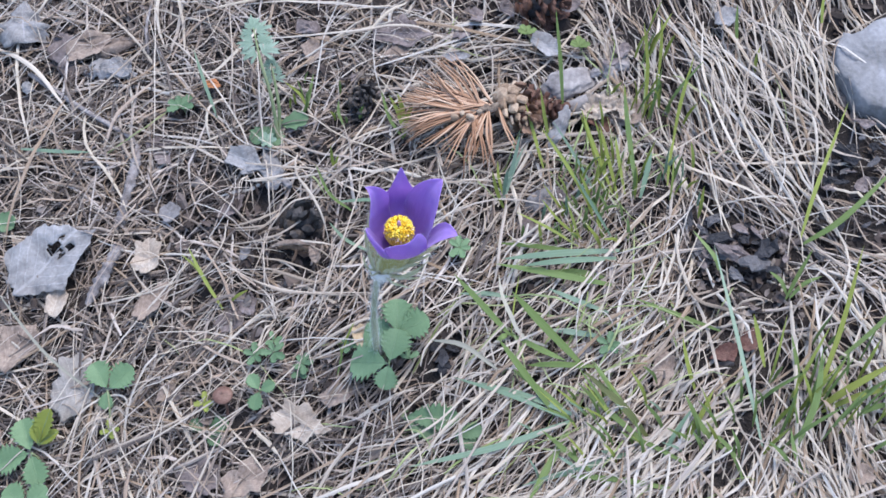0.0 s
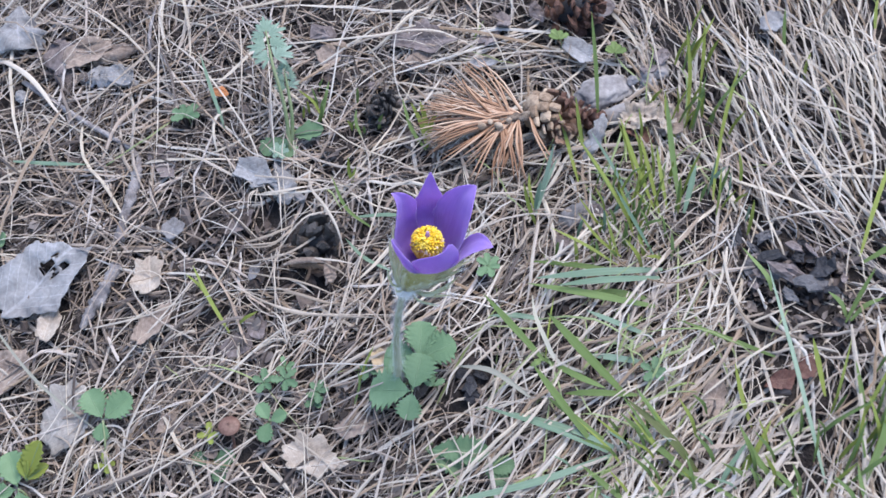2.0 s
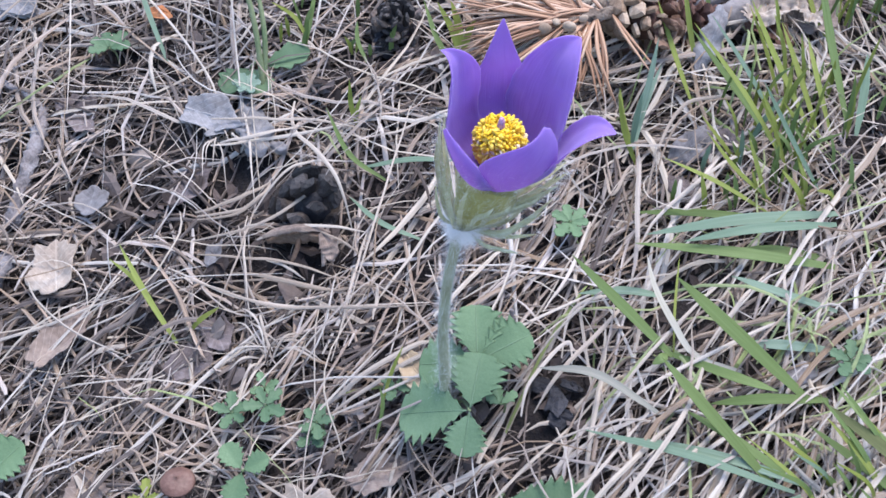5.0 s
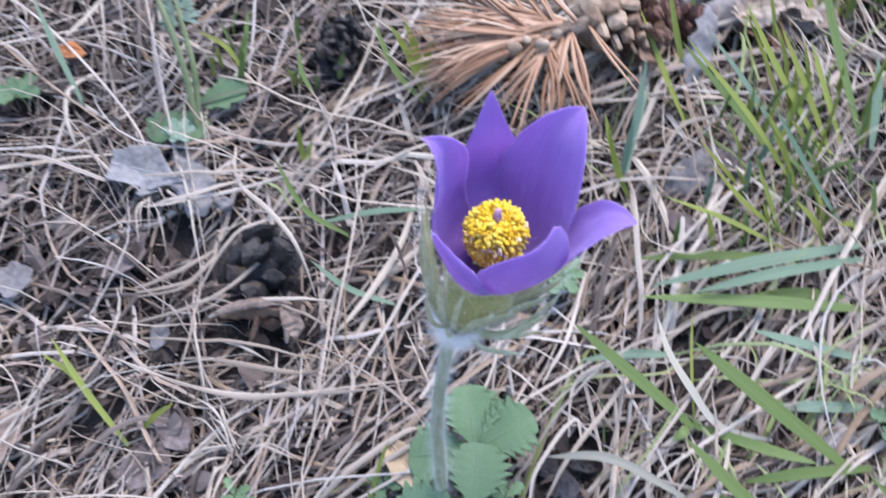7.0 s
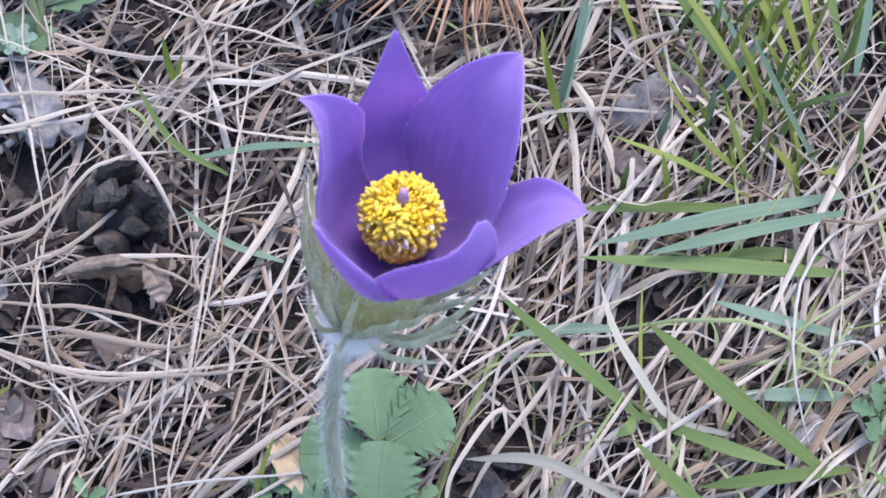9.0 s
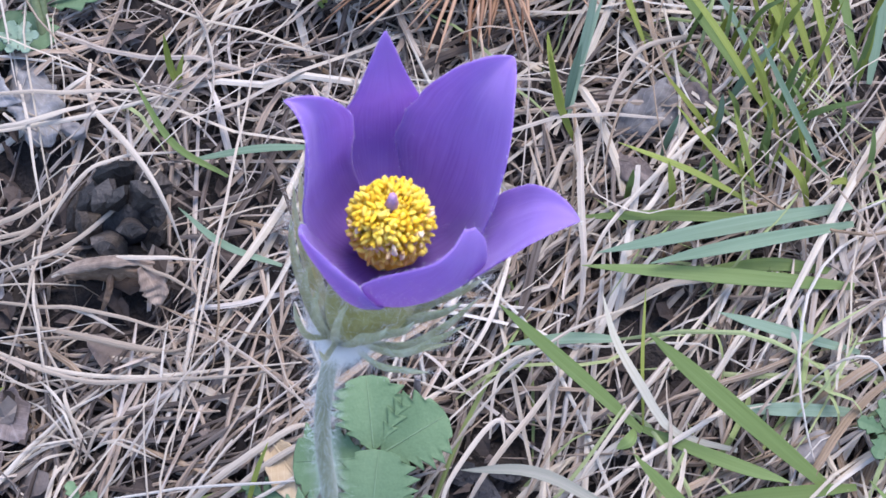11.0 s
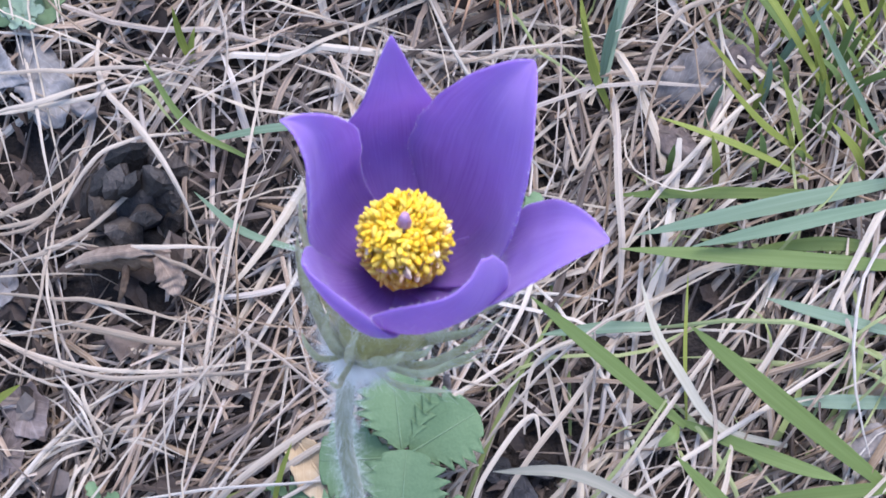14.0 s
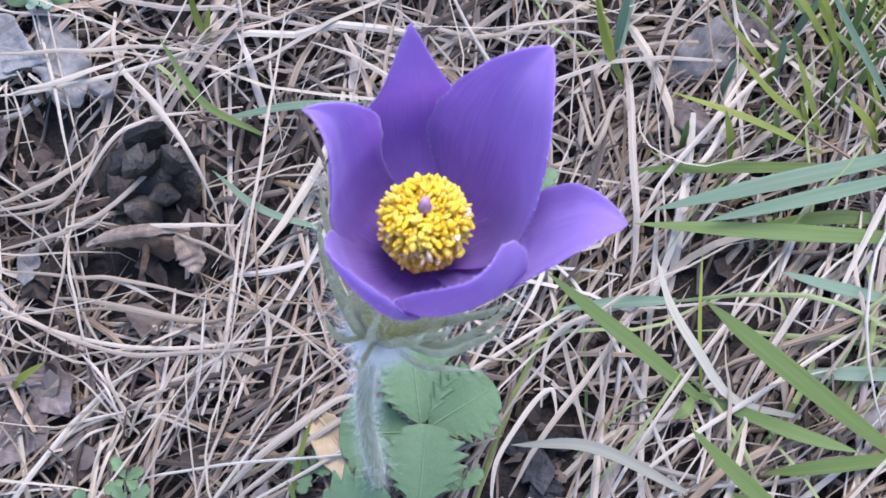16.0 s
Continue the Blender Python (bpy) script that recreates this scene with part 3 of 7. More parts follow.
def flakes(n, low, high, x0, x1, sizes, material, y0=-0.17, y1=0.4):
    """Crumbled leaf pieces lying on the soil."""
    verts, faces = [], []
    for _ in range(n):
        x, y = rng.uniform(x0, x1), rng.uniform(y0, y1)
        r, turn, tilt = rng.uniform(*sizes), rng.uniform(0, 6.3), rng.normal(0, 0.5, 2)
        thin, c = rng.uniform(0.25, 0.8), np.array([x, y, float(level(x, y)) + rng.uniform(low, high - (0.0035 if x > 0.02 and y1 > 0.3 else 0))])
        m, count = len(verts), 8
        verts.append(tuple(c + [0, 0, r * rng.normal(0, 0.2)]))
        for j in range(count):
            q = j * 2 * math.pi / count + rng.uniform(-0.4, 0.4)
            k = r * rng.uniform(0.45, 1.3)
            u, w = math.cos(q) * k, math.sin(q) * k * thin
            dx, dy = u * math.cos(turn) - w * math.sin(turn), u * math.sin(turn) + w * math.cos(turn)
            verts.append(tuple(c + [dx, dy, dx * tilt[0] + dy * tilt[1] + rng.normal(0, r * 0.2)]))
        faces += [(m, m + 1 + j, m + 1 + (j + 1) % count) for j in range(count)]
    ob = new("leaf_crumbs", mesh_of("leaf_crumbs", verts, faces, material, smooth=False))
    return tagged(ob, "crumbled brown leaf pieces and bark among the dead grass", "leaf litter", kind="stuff")


PALE_FLAKE = surface("pale_leaf_flakes", [(0.04, 0.03, 0.026), (0.12, 0.09, 0.075), (0.21, 0.175, 0.155), (0.33, 0.30, 0.285)], 70, 600, "island", 0.55, rough=0.85, bump=0.6)
flakes(7000, -0.011, 0.0005, -0.4, 0.44, (0.0015, 0.0065), FLAKE)
flakes(420, -0.008, 0.0005, -0.4, 0.06, (0.0025, 0.0065), PALE_FLAKE)
flakes(260, -0.010, -0.001, 0.188, 0.25, (0.0015, 0.0055), FLAKE, 0.004, 0.066)
flakes(90, -0.008, 0.000, 0.188, 0.25, (0.0012, 0.0045), PALE_FLAKE, 0.004, 0.066)

# ---- the flower ----
O = Vector((0.0135, 0.0144, 0.0891))
flower = thing("pasque_flower", (-0.0012, -0.0015, float(level(-0.0012, -0.0015)) - 0.006), "violet pasque flower with yellow stamens on a downy white-haired stem", "flower")
STEM_LINE = [(-0.0012, -0.0015, float(level(-0.0012, -0.0015)) - 0.006), (-0.0012, 0.0008, 0.004), (-0.0016, 0.0052, 0.028), (0.0002, 0.0074, 0.050), (0.0030, 0.0066, 0.0690), (0.0075, 0.0098, 0.0785), (0.0122, 0.0134, 0.0870)]
v, f = tube(STEM_LINE, (0.0020, 0.0020, 0.0019, 0.0018, 0.0019, 0.0022, 0.0026), 30, 14)
stem = part("stem", v, f, STEM, flower, "grey-green downy stem")
v, f = tube([(0.0040, 0.0072, 0.0712), (0.0070, 0.0088, 0.0757), (0.0105, 0.0108, 0.0800), (0.0130, 0.0126, 0.0848)], (0.0022, 0.0058, 0.0082, 0.0092, 0.0084), 16, 28, 0.12)
cup = part("receptacle", v, f, BELL, flower, "olive-brown hairy base of the flower")

hair_roots = []


def tepal(tip, bulge, bend, half, start, full, blunt, wrap, flare, skirt=0.0):
    """A pointed tepal from the flower's base to a tip.

    bulge: reach and height of the cup's belly; bend: reach and height under the tip, as shares of the tip's own; start: degrees from the tip's direction
    to the foot's; full, blunt: how broad the foot and the tip are; wrap: how far it closes round the cup; flare: how far each margin rolls outwards;
    skirt: how much wider one side is low down, where it closes over its neighbour."""
    tip = Vector(tip)
    flat = Vector((tip.x, tip.y, 0))
    r0, up = flat.normalized(), Vector((0, 0, 1))
    p0, p1 = r0 * 0.0035 - up * 0.001, r0 * bulge[0] + up * bulge[1]
    p2, p3 = r0 * flat.length * bend[0] + up * tip.z * bend[1], tip
    n, m = 30, 17
    verts, uvs, facing = [], [], 1
    for i in range(n):
        s = i / (n - 1)
        c = p0 * (1 - s) ** 3 + p1 * 3 * s * (1 - s) ** 2 + p2 * 3 * s * s * (1 - s) + p3 * s**3
        d = (p1 - p0) * (1 - s) ** 2 + (p2 - p1) * 2 * s * (1 - s) + (p3 - p2) * s * s
        swing = Matrix.Rotation(radians(start) * (1 - s) ** 0.8, 3, "Z")
        c, d, r = swing @ c, (swing @ d).normalized(), swing @ r0
        side = up.cross(r)
        inward = d.cross(side).normalized()
        if i == 0:
            facing = 1 if inward.dot(up) > 0 else -1
        inward *= facing
        w = half * float(np.interp(s, (0, 0.15, 0.35, 0.55, 0.7, 0.82, 0.92, 0.97, 1), (0.40 + 0.3 * full, 0.68 + 0.3 * full, 0.93 + 0.1 * full, 1, 0.88 + 0.12 * blunt, 0.62 + 0.3 * blunt, 0.32 + 0.36 * blunt, 0.15 + 0.27 * blunt, 0.02 + 0.06 * blunt)))
        bowl = max(min(w / max(math.hypot(c.x, c.y), 0.006), 1.25) * wrap * (1 - 0.5 * s * s), 0.05)
        for j in range(m):
            k = 2 * j / (m - 1) - 1
            q = k * bowl
            lift = w * (1 - math.cos(q)) / bowl - flare[k > 0] * s**1.5 * w * abs(k) ** 3
            lift += 0.025 * w * math.sin(8 * k) * s + 0.02 * w * math.sin(6 * s + 3 * k + tip.x * 900)
            low = skirt * float(np.interp(s, (0, 0.2, 0.4, 0.62, 0.8), (0, 1, 1, 0.3, 0)))
            lift += 1.3 * low * w * max(k, 0) ** 2
            p = O + c + side * (w * math.sin(q) / bowl) * (1 + 0.03 * noise.noise(Vector((s * 7, 2.0 * (k > 0), tip.x * 300)))) * (1 + low * max(k, 0)) + inward * lift
            p += inward * (0.00045 * noise.noise(p * 120) + 0.0002 * noise.noise(p * 400)) * min(4 * s, 1)
            verts.append(p)
            uvs.append((k, s))
            hair_roots.append((p.copy(), -inward, s, d, k))
    ob = part("tepal", verts, grid_faces(n, m), TEPAL, flower, uvs=uvs)
    mod = ob.modifiers.new("thickness", "SOLIDIFY")
    mod.thickness, mod.offset = 0.0004, 0.0
    sub = ob.modifiers.new("smooth", "SUBSURF")
    sub.levels = sub.render_levels = 1
    return ob


tepal((-0.0158, 0.0073, 0.0388), (0.0232, 0.0012), (0.31, 0.94), 0.0082, -14, 1.15, -0.28, 0.46, (-0.90, -0.27))
tepal((0.0248, 0.0135, 0.0368), (0.0239, 0.0017), (0.51, 0.91), 0.0120, -23, 0.33, -0.04, 0.60, (-0.22, -0.81), skirt=0.32)
tepal((0.0326, -0.0130, 0.0236), (0.0191, -0.0030), (0.67, 1.25), 0.0094, -7, 0.52, -0.11, 0.97, (-0.23, -0.26))


def lofted_tepal(left, middle, right):
    """A tepal between two margins, bowed through a middle line; millimetres from the flower's centre, base first, tip last."""
    n, m = 30, 17
    rows = [curve_points([Vector(p) / 1000 for p in line], n) for line in (left, middle, right)]
    verts, uvs = [], []
    for i in range(n):
        a, b, c = (r[i] for r in rows)
        s = i / (n - 1)
        for j in range(m):
            k = 2 * j / (m - 1) - 1
            p = a * (k * (k - 1) / 2) + b * (1 - k * k) + c * (k * (k + 1) / 2)
            p = p + (c - a).cross(b).normalized() * (0.00035 * noise.noise(p * 130) + 0.0002 * noise.noise(p * 420)) * min(4 * s, 1)
            verts.append(O + p)
            uvs.append((k, s))
            d = (rows[1][min(i + 1, n - 1)] - rows[1][max(i - 1, 0)]).normalized()
            out = (c - a).cross(d)
            out = out.normalized() if out.length > 1e-9 else Vector((0, -1, 0))
            if out.dot(Vector((p.x, p.y, -0.02 * (1 - s)))) < 0:
                out = -out
            hair_roots.append((O + p, out, s, d, k))
    ob = part("tepal", verts, grid_faces(n, m), TEPAL, flower, uvs=uvs)
    mod = ob.modifiers.new("thickness", "SOLIDIFY")
    mod.thickness, mod.offset = 0.0004, 0.0
    sub = ob.modifiers.new("smooth", "SUBSURF")
    sub.levels = sub.render_levels = 1
    return ob


# the one at the back stands behind its two neighbours
lofted_tepal([(-0.3, 3.5, -1), (-3.5, 11, 2.5), (-6.5, 16.5, 8), (-7.3, 18, 14), (-6, 17.8, 20), (-3.6, 17.3, 24.5), (-1.2, 17.5, 31), (1.0, 18.8, 36.5), (2.7, 19.8, 39.5)],
             [(0.7, 3.4, -1), (1.6, 12.5, 1.6), (2.2, 18.5, 7), (2.4, 20.2, 14), (2.4, 19.8, 20), (2.4, 18.8, 25), (2.5, 18.4, 31), (2.8, 19.2, 37), (2.9, 19.9, 39.7)],
             [(1.6, 3.3, -1), (6, 11, 2.5), (9.5, 17, 8), (10.8, 19, 14), (10.2, 18.5, 20), (8.8, 17.5, 25), (6.6, 17.6, 30.5), (4.4, 19, 36.5), (3.1, 19.9, 39.6)])
# the front pair: their margins meet in a notch, the tip of one is turned up and in
lofted_tepal([(-1, -3.5, -1), (-4, -11.5, 3), (-5, -15, 9), (-6, -16.6, 16.5), (-1, -18.4, 22), (4.6, -20, 25.5), (8.6, -18.8, 27), (11.3, -16, 29.5)],
             [(1.5, -3.5, -1), (2, -12, 1.5), (3, -16, 6.5), (4.5, -18.6, 12.5), (6.5, -19.6, 17.5), (9.5, -19.2, 21.5), (11.5, -17.4, 25.5), (12.3, -15.6, 29)],
             [(3.5, -2.5, -1), (9, -8.5, 2), (13.5, -11.5, 6), (16, -12.5, 10), (16.5, -13.5, 14), (16.5, -13.6, 18), (15.5, -14, 23), (13.2, -15, 28.4)])
lofted_tepal([(-3.5, -0.5, -1), (-9.5, 1, 2), (-13, 0.5, 8), (-14.6, -1, 14), (-15.4, -4.5, 19), (-15.6, -8.5, 23), (-15, -11, 25.6)],
             [(-2, -3, -1), (-6.5, -9, 2), (-9.5, -12.3, 7), (-11.2, -13.4, 13), (-12.8, -13.2, 18.5), (-14.2, -12.6, 22.8), (-14.8, -11.6, 25.4)],
             [(0, -3.5, -1), (-0.5, -12, 2.5), (-2.2, -16.8, 8), (-4.6, -17.7, 12), (-7, -16.2, 16.5), (-10.5, -14.2, 20.6), (-14.2, -12.4, 24.8)])


def seed(name, a, b, material, rings=5, sides=6, waist=0.0):
    """A small rounded body, long in z."""
    verts = []
    for i in range(rings + 1):
        q = math.pi * i / rings
        for j in range(sides):
            u = 2 * math.pi * j / sides
            k = a * max(math.sin(q), 0.12) * (1 - waist * abs(math.cos(u)) ** 3)
            verts.append((k * math.cos(u), k * math.sin(u) * 0.75, -b * math.cos(q)))
    faces = grid_faces(rings + 1, sides, 0, True) + [tuple(range(sides))[::-1], tuple(range(rings * sides, (rings + 1) * sides))]
    return mesh_of(name, verts, faces, material)


v, f = tube([O + Vector((0.0004, 0, 0.0)), O + Vector((0.0012, -0.0003, 0.009)), O + Vector((0.0014, -0.0006, 0.0152))], (0.0036, 0.0066, 0.0071, 0.0061, 0.0028), 12, 20, 0.3)
bed = part("stamen_bed", v, f, ANTHER, flower, "yellow-brown bed of the stamens")
anthers = [seed("anther", 0.00062, 0.00094, ANTHER), seed("anther", 0.00056, 0.00108, ANTHER, waist=0.4), seed("anther", 0.00056, 0.00092, SPENT)]
middle = O + Vector((0.0013, -0.0002, 0.0079))
filaments_v, filaments_f, rest_v, rest_f = [], [], [], []
random.seed(5)
for i in range(760):
    u = (i + 0.5) / 760
    up = 1 - 1.5 * u
    q = i * 2.39996 + random.uniform(-0.25, 0.25)
    flat = math.sqrt(max(0.02, 1 - up * up))
    d = Vector((math.cos(q) * flat, math.sin(q) * flat, up + 0.06))
    if flat < 0.25:
        continue
    r = 0.0074 * random.uniform(0.86, 1.10) * float(np.interp(flat, (0.25, 0.45, 0.62), (0.74, 0.97, 1.0)))
    p = middle + Vector((d.x * r * 0.96, d.y * r * 0.96, d.z * r * (1.0 if d.z > 0 else 1.5) + 0.0022))
    turn = d.to_track_quat("Z", "Y").to_matrix().to_4x4() @ pose(0, 0, 0, random.gauss(0, 32), random.gauss(0, 32), random.uniform(0, 180))
    old = up < 0.40 and random.random() < (0.55 if d.y < 0.1 else 0.2)
    me, m = anthers[2] if old else anthers[random.randrange(2)], Matrix.Translation(p) @ turn @ Matrix.Scale(random.uniform(0.8, 1.2), 4)
    if d.y < 0.1 and up > -0.05 or up > 0.55:
        shared("anther", me, bed, m)
    else:
        rest_f += [tuple(len(rest_v) + x for x in f.vertices) for f in me.polygons]
        rest_v += [m @ x.co for x in me.vertices]
    a = O + Vector((d.x * 0.0035, d.y * 0.0035, 0.002))
    side = d.cross(Vector((0.2, 0.5, 0.8))).normalized() * 0.00010
    m = len(filaments_v)
    filaments_v += [a - side, a + side, p + side, p - side]
    filaments_f.append((m, m + 1, m + 2, m + 3))
ob = part("anther_rest", rest_v, rest_f, ANTHER, bed)
ob["kind"] = "stuff"
ob = part("filaments", filaments_v, filaments_f, FILAMENT, bed, "pale yellow filaments")
ob["kind"] = "stuff"
v, f = tube([O + Vector((0, 0, 0.003)), O + Vector((0.0012, -0.0003, 0.012)), Vector((0.0150, 0.0130, 0.1094))], (0.0012, 0.0015, 0.0016, 0.0007), 10, 10)
part("pistil", v, f, PISTIL, flower, "purple pistil")

# silky lobes under the cup: slender, close to the cup at the back, spread out to the right
random.seed(11)
bract_points = []
NECK = Vector((0.0042, 0.0072, 0.0715))
for i in range(25):
    q = i / 25 * 2 * math.pi + random.uniform(-0.08, 0.08)
    r = Vector((math.cos(q), math.sin(q), 0))
    east, south, north = max(math.cos(q), 0), max(-math.sin(q), 0), max(math.sin(q), 0)
    reach = 0.0160 + 0.0055 * east * (1 - 0.6 * south) - 0.0035 * south + 0.0085 * north + random.uniform(-0.0008, 0.0008)
    high = 0.0985 - 0.0105 * east * (1 - south) - 0.0090 * south + random.uniform(-0.003, 0.001)
    if south > 0.35 and i % 2:
        continue
    base = NECK + r * 0.0022
    top = Vector((0.0140, 0.0118, high)) + r * reach
    belly = Vector((0.0088, 0.0097, min(0.0775 + 0.0035 * south, high - 0.001))) + r * (0.0098 - 0.0008 * south + 0.0045 * north)
    line = [base, base.lerp(belly, 0.6) - Vector((0, 0, 0.0008)), belly, belly.lerp(top, 0.6) + r * 0.0010, top]
    v, f, uv = blade_mesh(line, random.uniform(0.0014, 0.0019), 14, 0.5)
    part("bract", v, f, BRACT, cup, "grey-green silky bract")
    pts = curve_points(line, 12)
    bract_points += [(p, r, (pts[min(k + 1, 11)] - pts[max(k - 1, 0)]).normalized(), k / 11) for k, p in enumerate(pts)]
# longer lobes that stand off the cup, in millimetres
for width, *rest in ((2.2, (15, 2, 73.5), (23.5, 2, 79), (30.5, 4, 85.5)), (2.0, (16, 6, 73.5), (25, 10, 80), (33, 12, 88)), (2.0, (14, 0, 74.5), (21, -1, 79.5), (27, -1, 84.5)), (1.8, (13, 3, 71.5), (19.5, 2, 71.5), (26.2, 2, 72.4)),
                     (1.7, (10, 1, 69.5), (15.5, -1, 69), (20.5, -2, 68.5)), (1.6, (-2, 4, 78), (-4, 3, 86), (-4.5, 2, 95)), (1.6, (1, 0, 78), (0, -4, 84), (-1, -6, 91))):
    line = [NECK, *(Vector(p) / 1000 for p in rest)]
    v, f, uv = blade_mesh(line, width / 1300, 14, 0.5)
    part("bract", v, f, BRACT, cup, "grey-green silky bract", uvs=uv)
    pts = curve_points(line, 12)
    bract_points += [(p, (p - NECK).normalized(), (pts[min(k + 1, 11)] - pts[k - 1]).normalized(), k / 11) for k, p in enumerate(pts) if k % 2]


def down(name, roots, parent, label, width=0.00004):
    """Silky hairs from (root, way, length), each bent a little."""
    verts, faces = [], []
    for p, way, length in roots:
        way = Vector(way).normalized()
        sag = Vector((random.gauss(0, 0.2), random.gauss(0, 0.2), random.gauss(0.05, 0.2)))
        side = way.cross(Vector((random.gauss(0, 1), random.gauss(0, 1), random.gauss(0, 1)))).normalized() * width / 2
        m = len(verts)
        for s in (0, 0.5, 1):
            c = p + way * length * s + sag * length * 0.5 * s * s
            verts += [c - side * (1 - 0.7 * s), c + side * (1 - 0.7 * s)]
        faces += [(m, m + 1, m + 3, m + 2), (m + 2, m + 3, m + 5, m + 4)]
    ob = part(name, verts, faces, DOWN, parent, label)
    ob["kind"] = "stuff"
    return ob


roots = []
line = curve_points(STEM_LINE, 60)
for _ in range(4200):
    i = min(int((0.08 + 0.74 * random.random()) * 58), 58)
    d = (line[i + 1] - line[i]).normalized()
    q = random.uniform(0, 6.283)
    a = d.cross(Vector((0, 1, 0.2))).normalized()
    r = a * math.cos(q) + d.cross(a) * math.sin(q)
    roots.append((line[i].lerp(line[i + 1], random.random()) + r * 0.0016, r + d * random.gauss(-0.05, 0.35), random.uniform(0.0016, 0.0040) * (1.3 if random.random() < 0.2 else 1)))
down("stem_hairs", roots, stem, "white silky hairs along the stem", 0.00003)
roots = []
for p, r, d, k in bract_points:
    for _ in range(int((24 - 8 * k) * (1 + 1.0 * max(r.x, 0)) * (1 - 0.75 * max(-r.y, 0) * (k > 0.3)))):
        way = r * random.uniform(0.2, 1.0) + d * random.uniform(0.2, 1.2) + Vector([random.gauss(0, 0.45), random.gauss(0, 0.45), random.gauss(-0.25, 0.45)])
        roots.append((p + d * random.uniform(-0.001, 0.001) + Vector([random.gauss(0, 0.0005) for _ in range(3)]), way, random.uniform(0.0016, 0.0042) * (1.25 - 0.35 * k)))
down("bract_hairs", roots, cup, "white silky hairs on the bracts", 0.000036)
roots = []
for _ in range(9000):
    q, k = random.uniform(0, 6.283), random.random()
    r = Vector((math.cos(q), math.sin(q), 0))
    p = NECK + Vector((0.0005, 0.0003, -0.0035 + 0.0065 * k)) + r * (0.0016 + 0.0042 * k * k)
    roots.append((p, r * random.uniform(0.3, 1.0) + Vector((random.gauss(0, 0.3), random.gauss(0, 0.3), random.gauss(-0.45, 0.4))), random.uniform(0.0022, 0.0054)))
down("neck_hairs", roots, cup, "dense white silk under the cup", 0.000036)
roots = []
for _ in range(900):
    q, k = random.uniform(0, 6.283), random.random() ** 0.8
    r = Vector((math.cos(q), math.sin(q), 0.1))
    p = Vector((0.0050, 0.0078, 0.0735)).lerp(Vector((0.0124, 0.0120, 0.0850)), k) + r * float(np.interp(k, (0, 0.3, 0.7, 1), (0.0046, 0.0074, 0.0092, 0.0092)))
    roots.append((p, r * random.uniform(0.15, 0.6) + Vector((0.25 + random.gauss(0, 0.25), random.gauss(0.1, 0.25), random.uniform(0.2, 0.9))), random.uniform(0.0016, 0.0036)))
down("cup_hairs", roots, cup, "white silky hairs on the flower's base", 0.000036)
roots = []
for p, out, s, d, k in hair_roots:
    if abs(k) > 0.95 and s > 0.2:
        edge = d.cross(out) * (1 if k < 0 else -1)
        roots += [(p + d * random.uniform(-0.0006, 0.0006), edge + out * random.gauss(0, 0.5) + d * random.uniform(0.2, 1.2), random.uniform(0.0004, 0.0010)) for _ in range(7)]
    if s > 0.62:
        continue
    for _ in range(3 if s < 0.45 else 1):
        roots.append((p + out * 0.0003 + Vector([random.gauss(0, 0.0003) for _ in range(3)]), out * 0.7 + d * random.uniform(0.3, 1.2) + Vector([random.gauss(0, 0.3) for _ in range(3)]), random.uniform(0.0006, 0.0016)))
down("tepal_hairs", roots, flower, "short white down outside the tepals", 0.000025)


# ---- plants ----
def leaflet(root, base, tip, width, material, teeth=7, fold=0.25, droop=0.12, depth=0.24, point=0.35, name="leaflet"):
    """A toothed, pleated leaflet from its base to its tip."""
    base, tip = Vector(base), Vector(tip)
    d = tip - base
    length = d.length
    d.normalize()
    side = d.cross(Vector((0, -0.25, 1))).normalized()
    up = side.cross(d).normalized()
    n, m = teeth * 8 + 1, 13
    verts = []
    for i in range(n):
        s = i / (n - 1)
        w = width / 2 * float(np.interp(s, (0, 0.12, 0.35, 0.60, 0.80, 0.93, 1), (0.06, 0.34, 0.80, 1.0, 0.88, 0.56, 0.08 + 0.25 * point)))
        saw = (s * teeth) % 1.0
        saw = saw / 0.75 if saw < 0.75 else (1 - saw) / 0.25
        for j in range(m):
            k = 2 * j / (m - 1) - 1
            edge = abs(k)
            out = w * (1 + (depth * (saw - 0.6) * 2 * (1 if edge > 0.95 else 0.35 if edge > 0.8 else 0)))
            pleat = 0.0016 * length * math.cos(2 * math.pi * (s * teeth - 0.55 * edge)) * min(edge * 2, 1)
            h = fold * w * edge - droop * length * s * s + pleat
            verts.append(base + d * (length * (s + 0.06 * edge * (1 - s))) + side * (out * k) + up * h)
    ob = part(name, verts, grid_faces(n, m), material, root)
    mod = ob.modifiers.new("thickness", "SOLIDIFY")
    mod.thickness = 0.0003
    if teeth > 6:
        rib = [base + d * (length * s) - up * (droop * length * s * s - 0.0001) for s in (0, 0.35, 0.7, 0.97)]
        v, f = tube(rib, (0.0003, 0.00025, 0.0002, 0.0001), 10, 5)
        part("midrib", v, f, RIB, ob)
    return ob


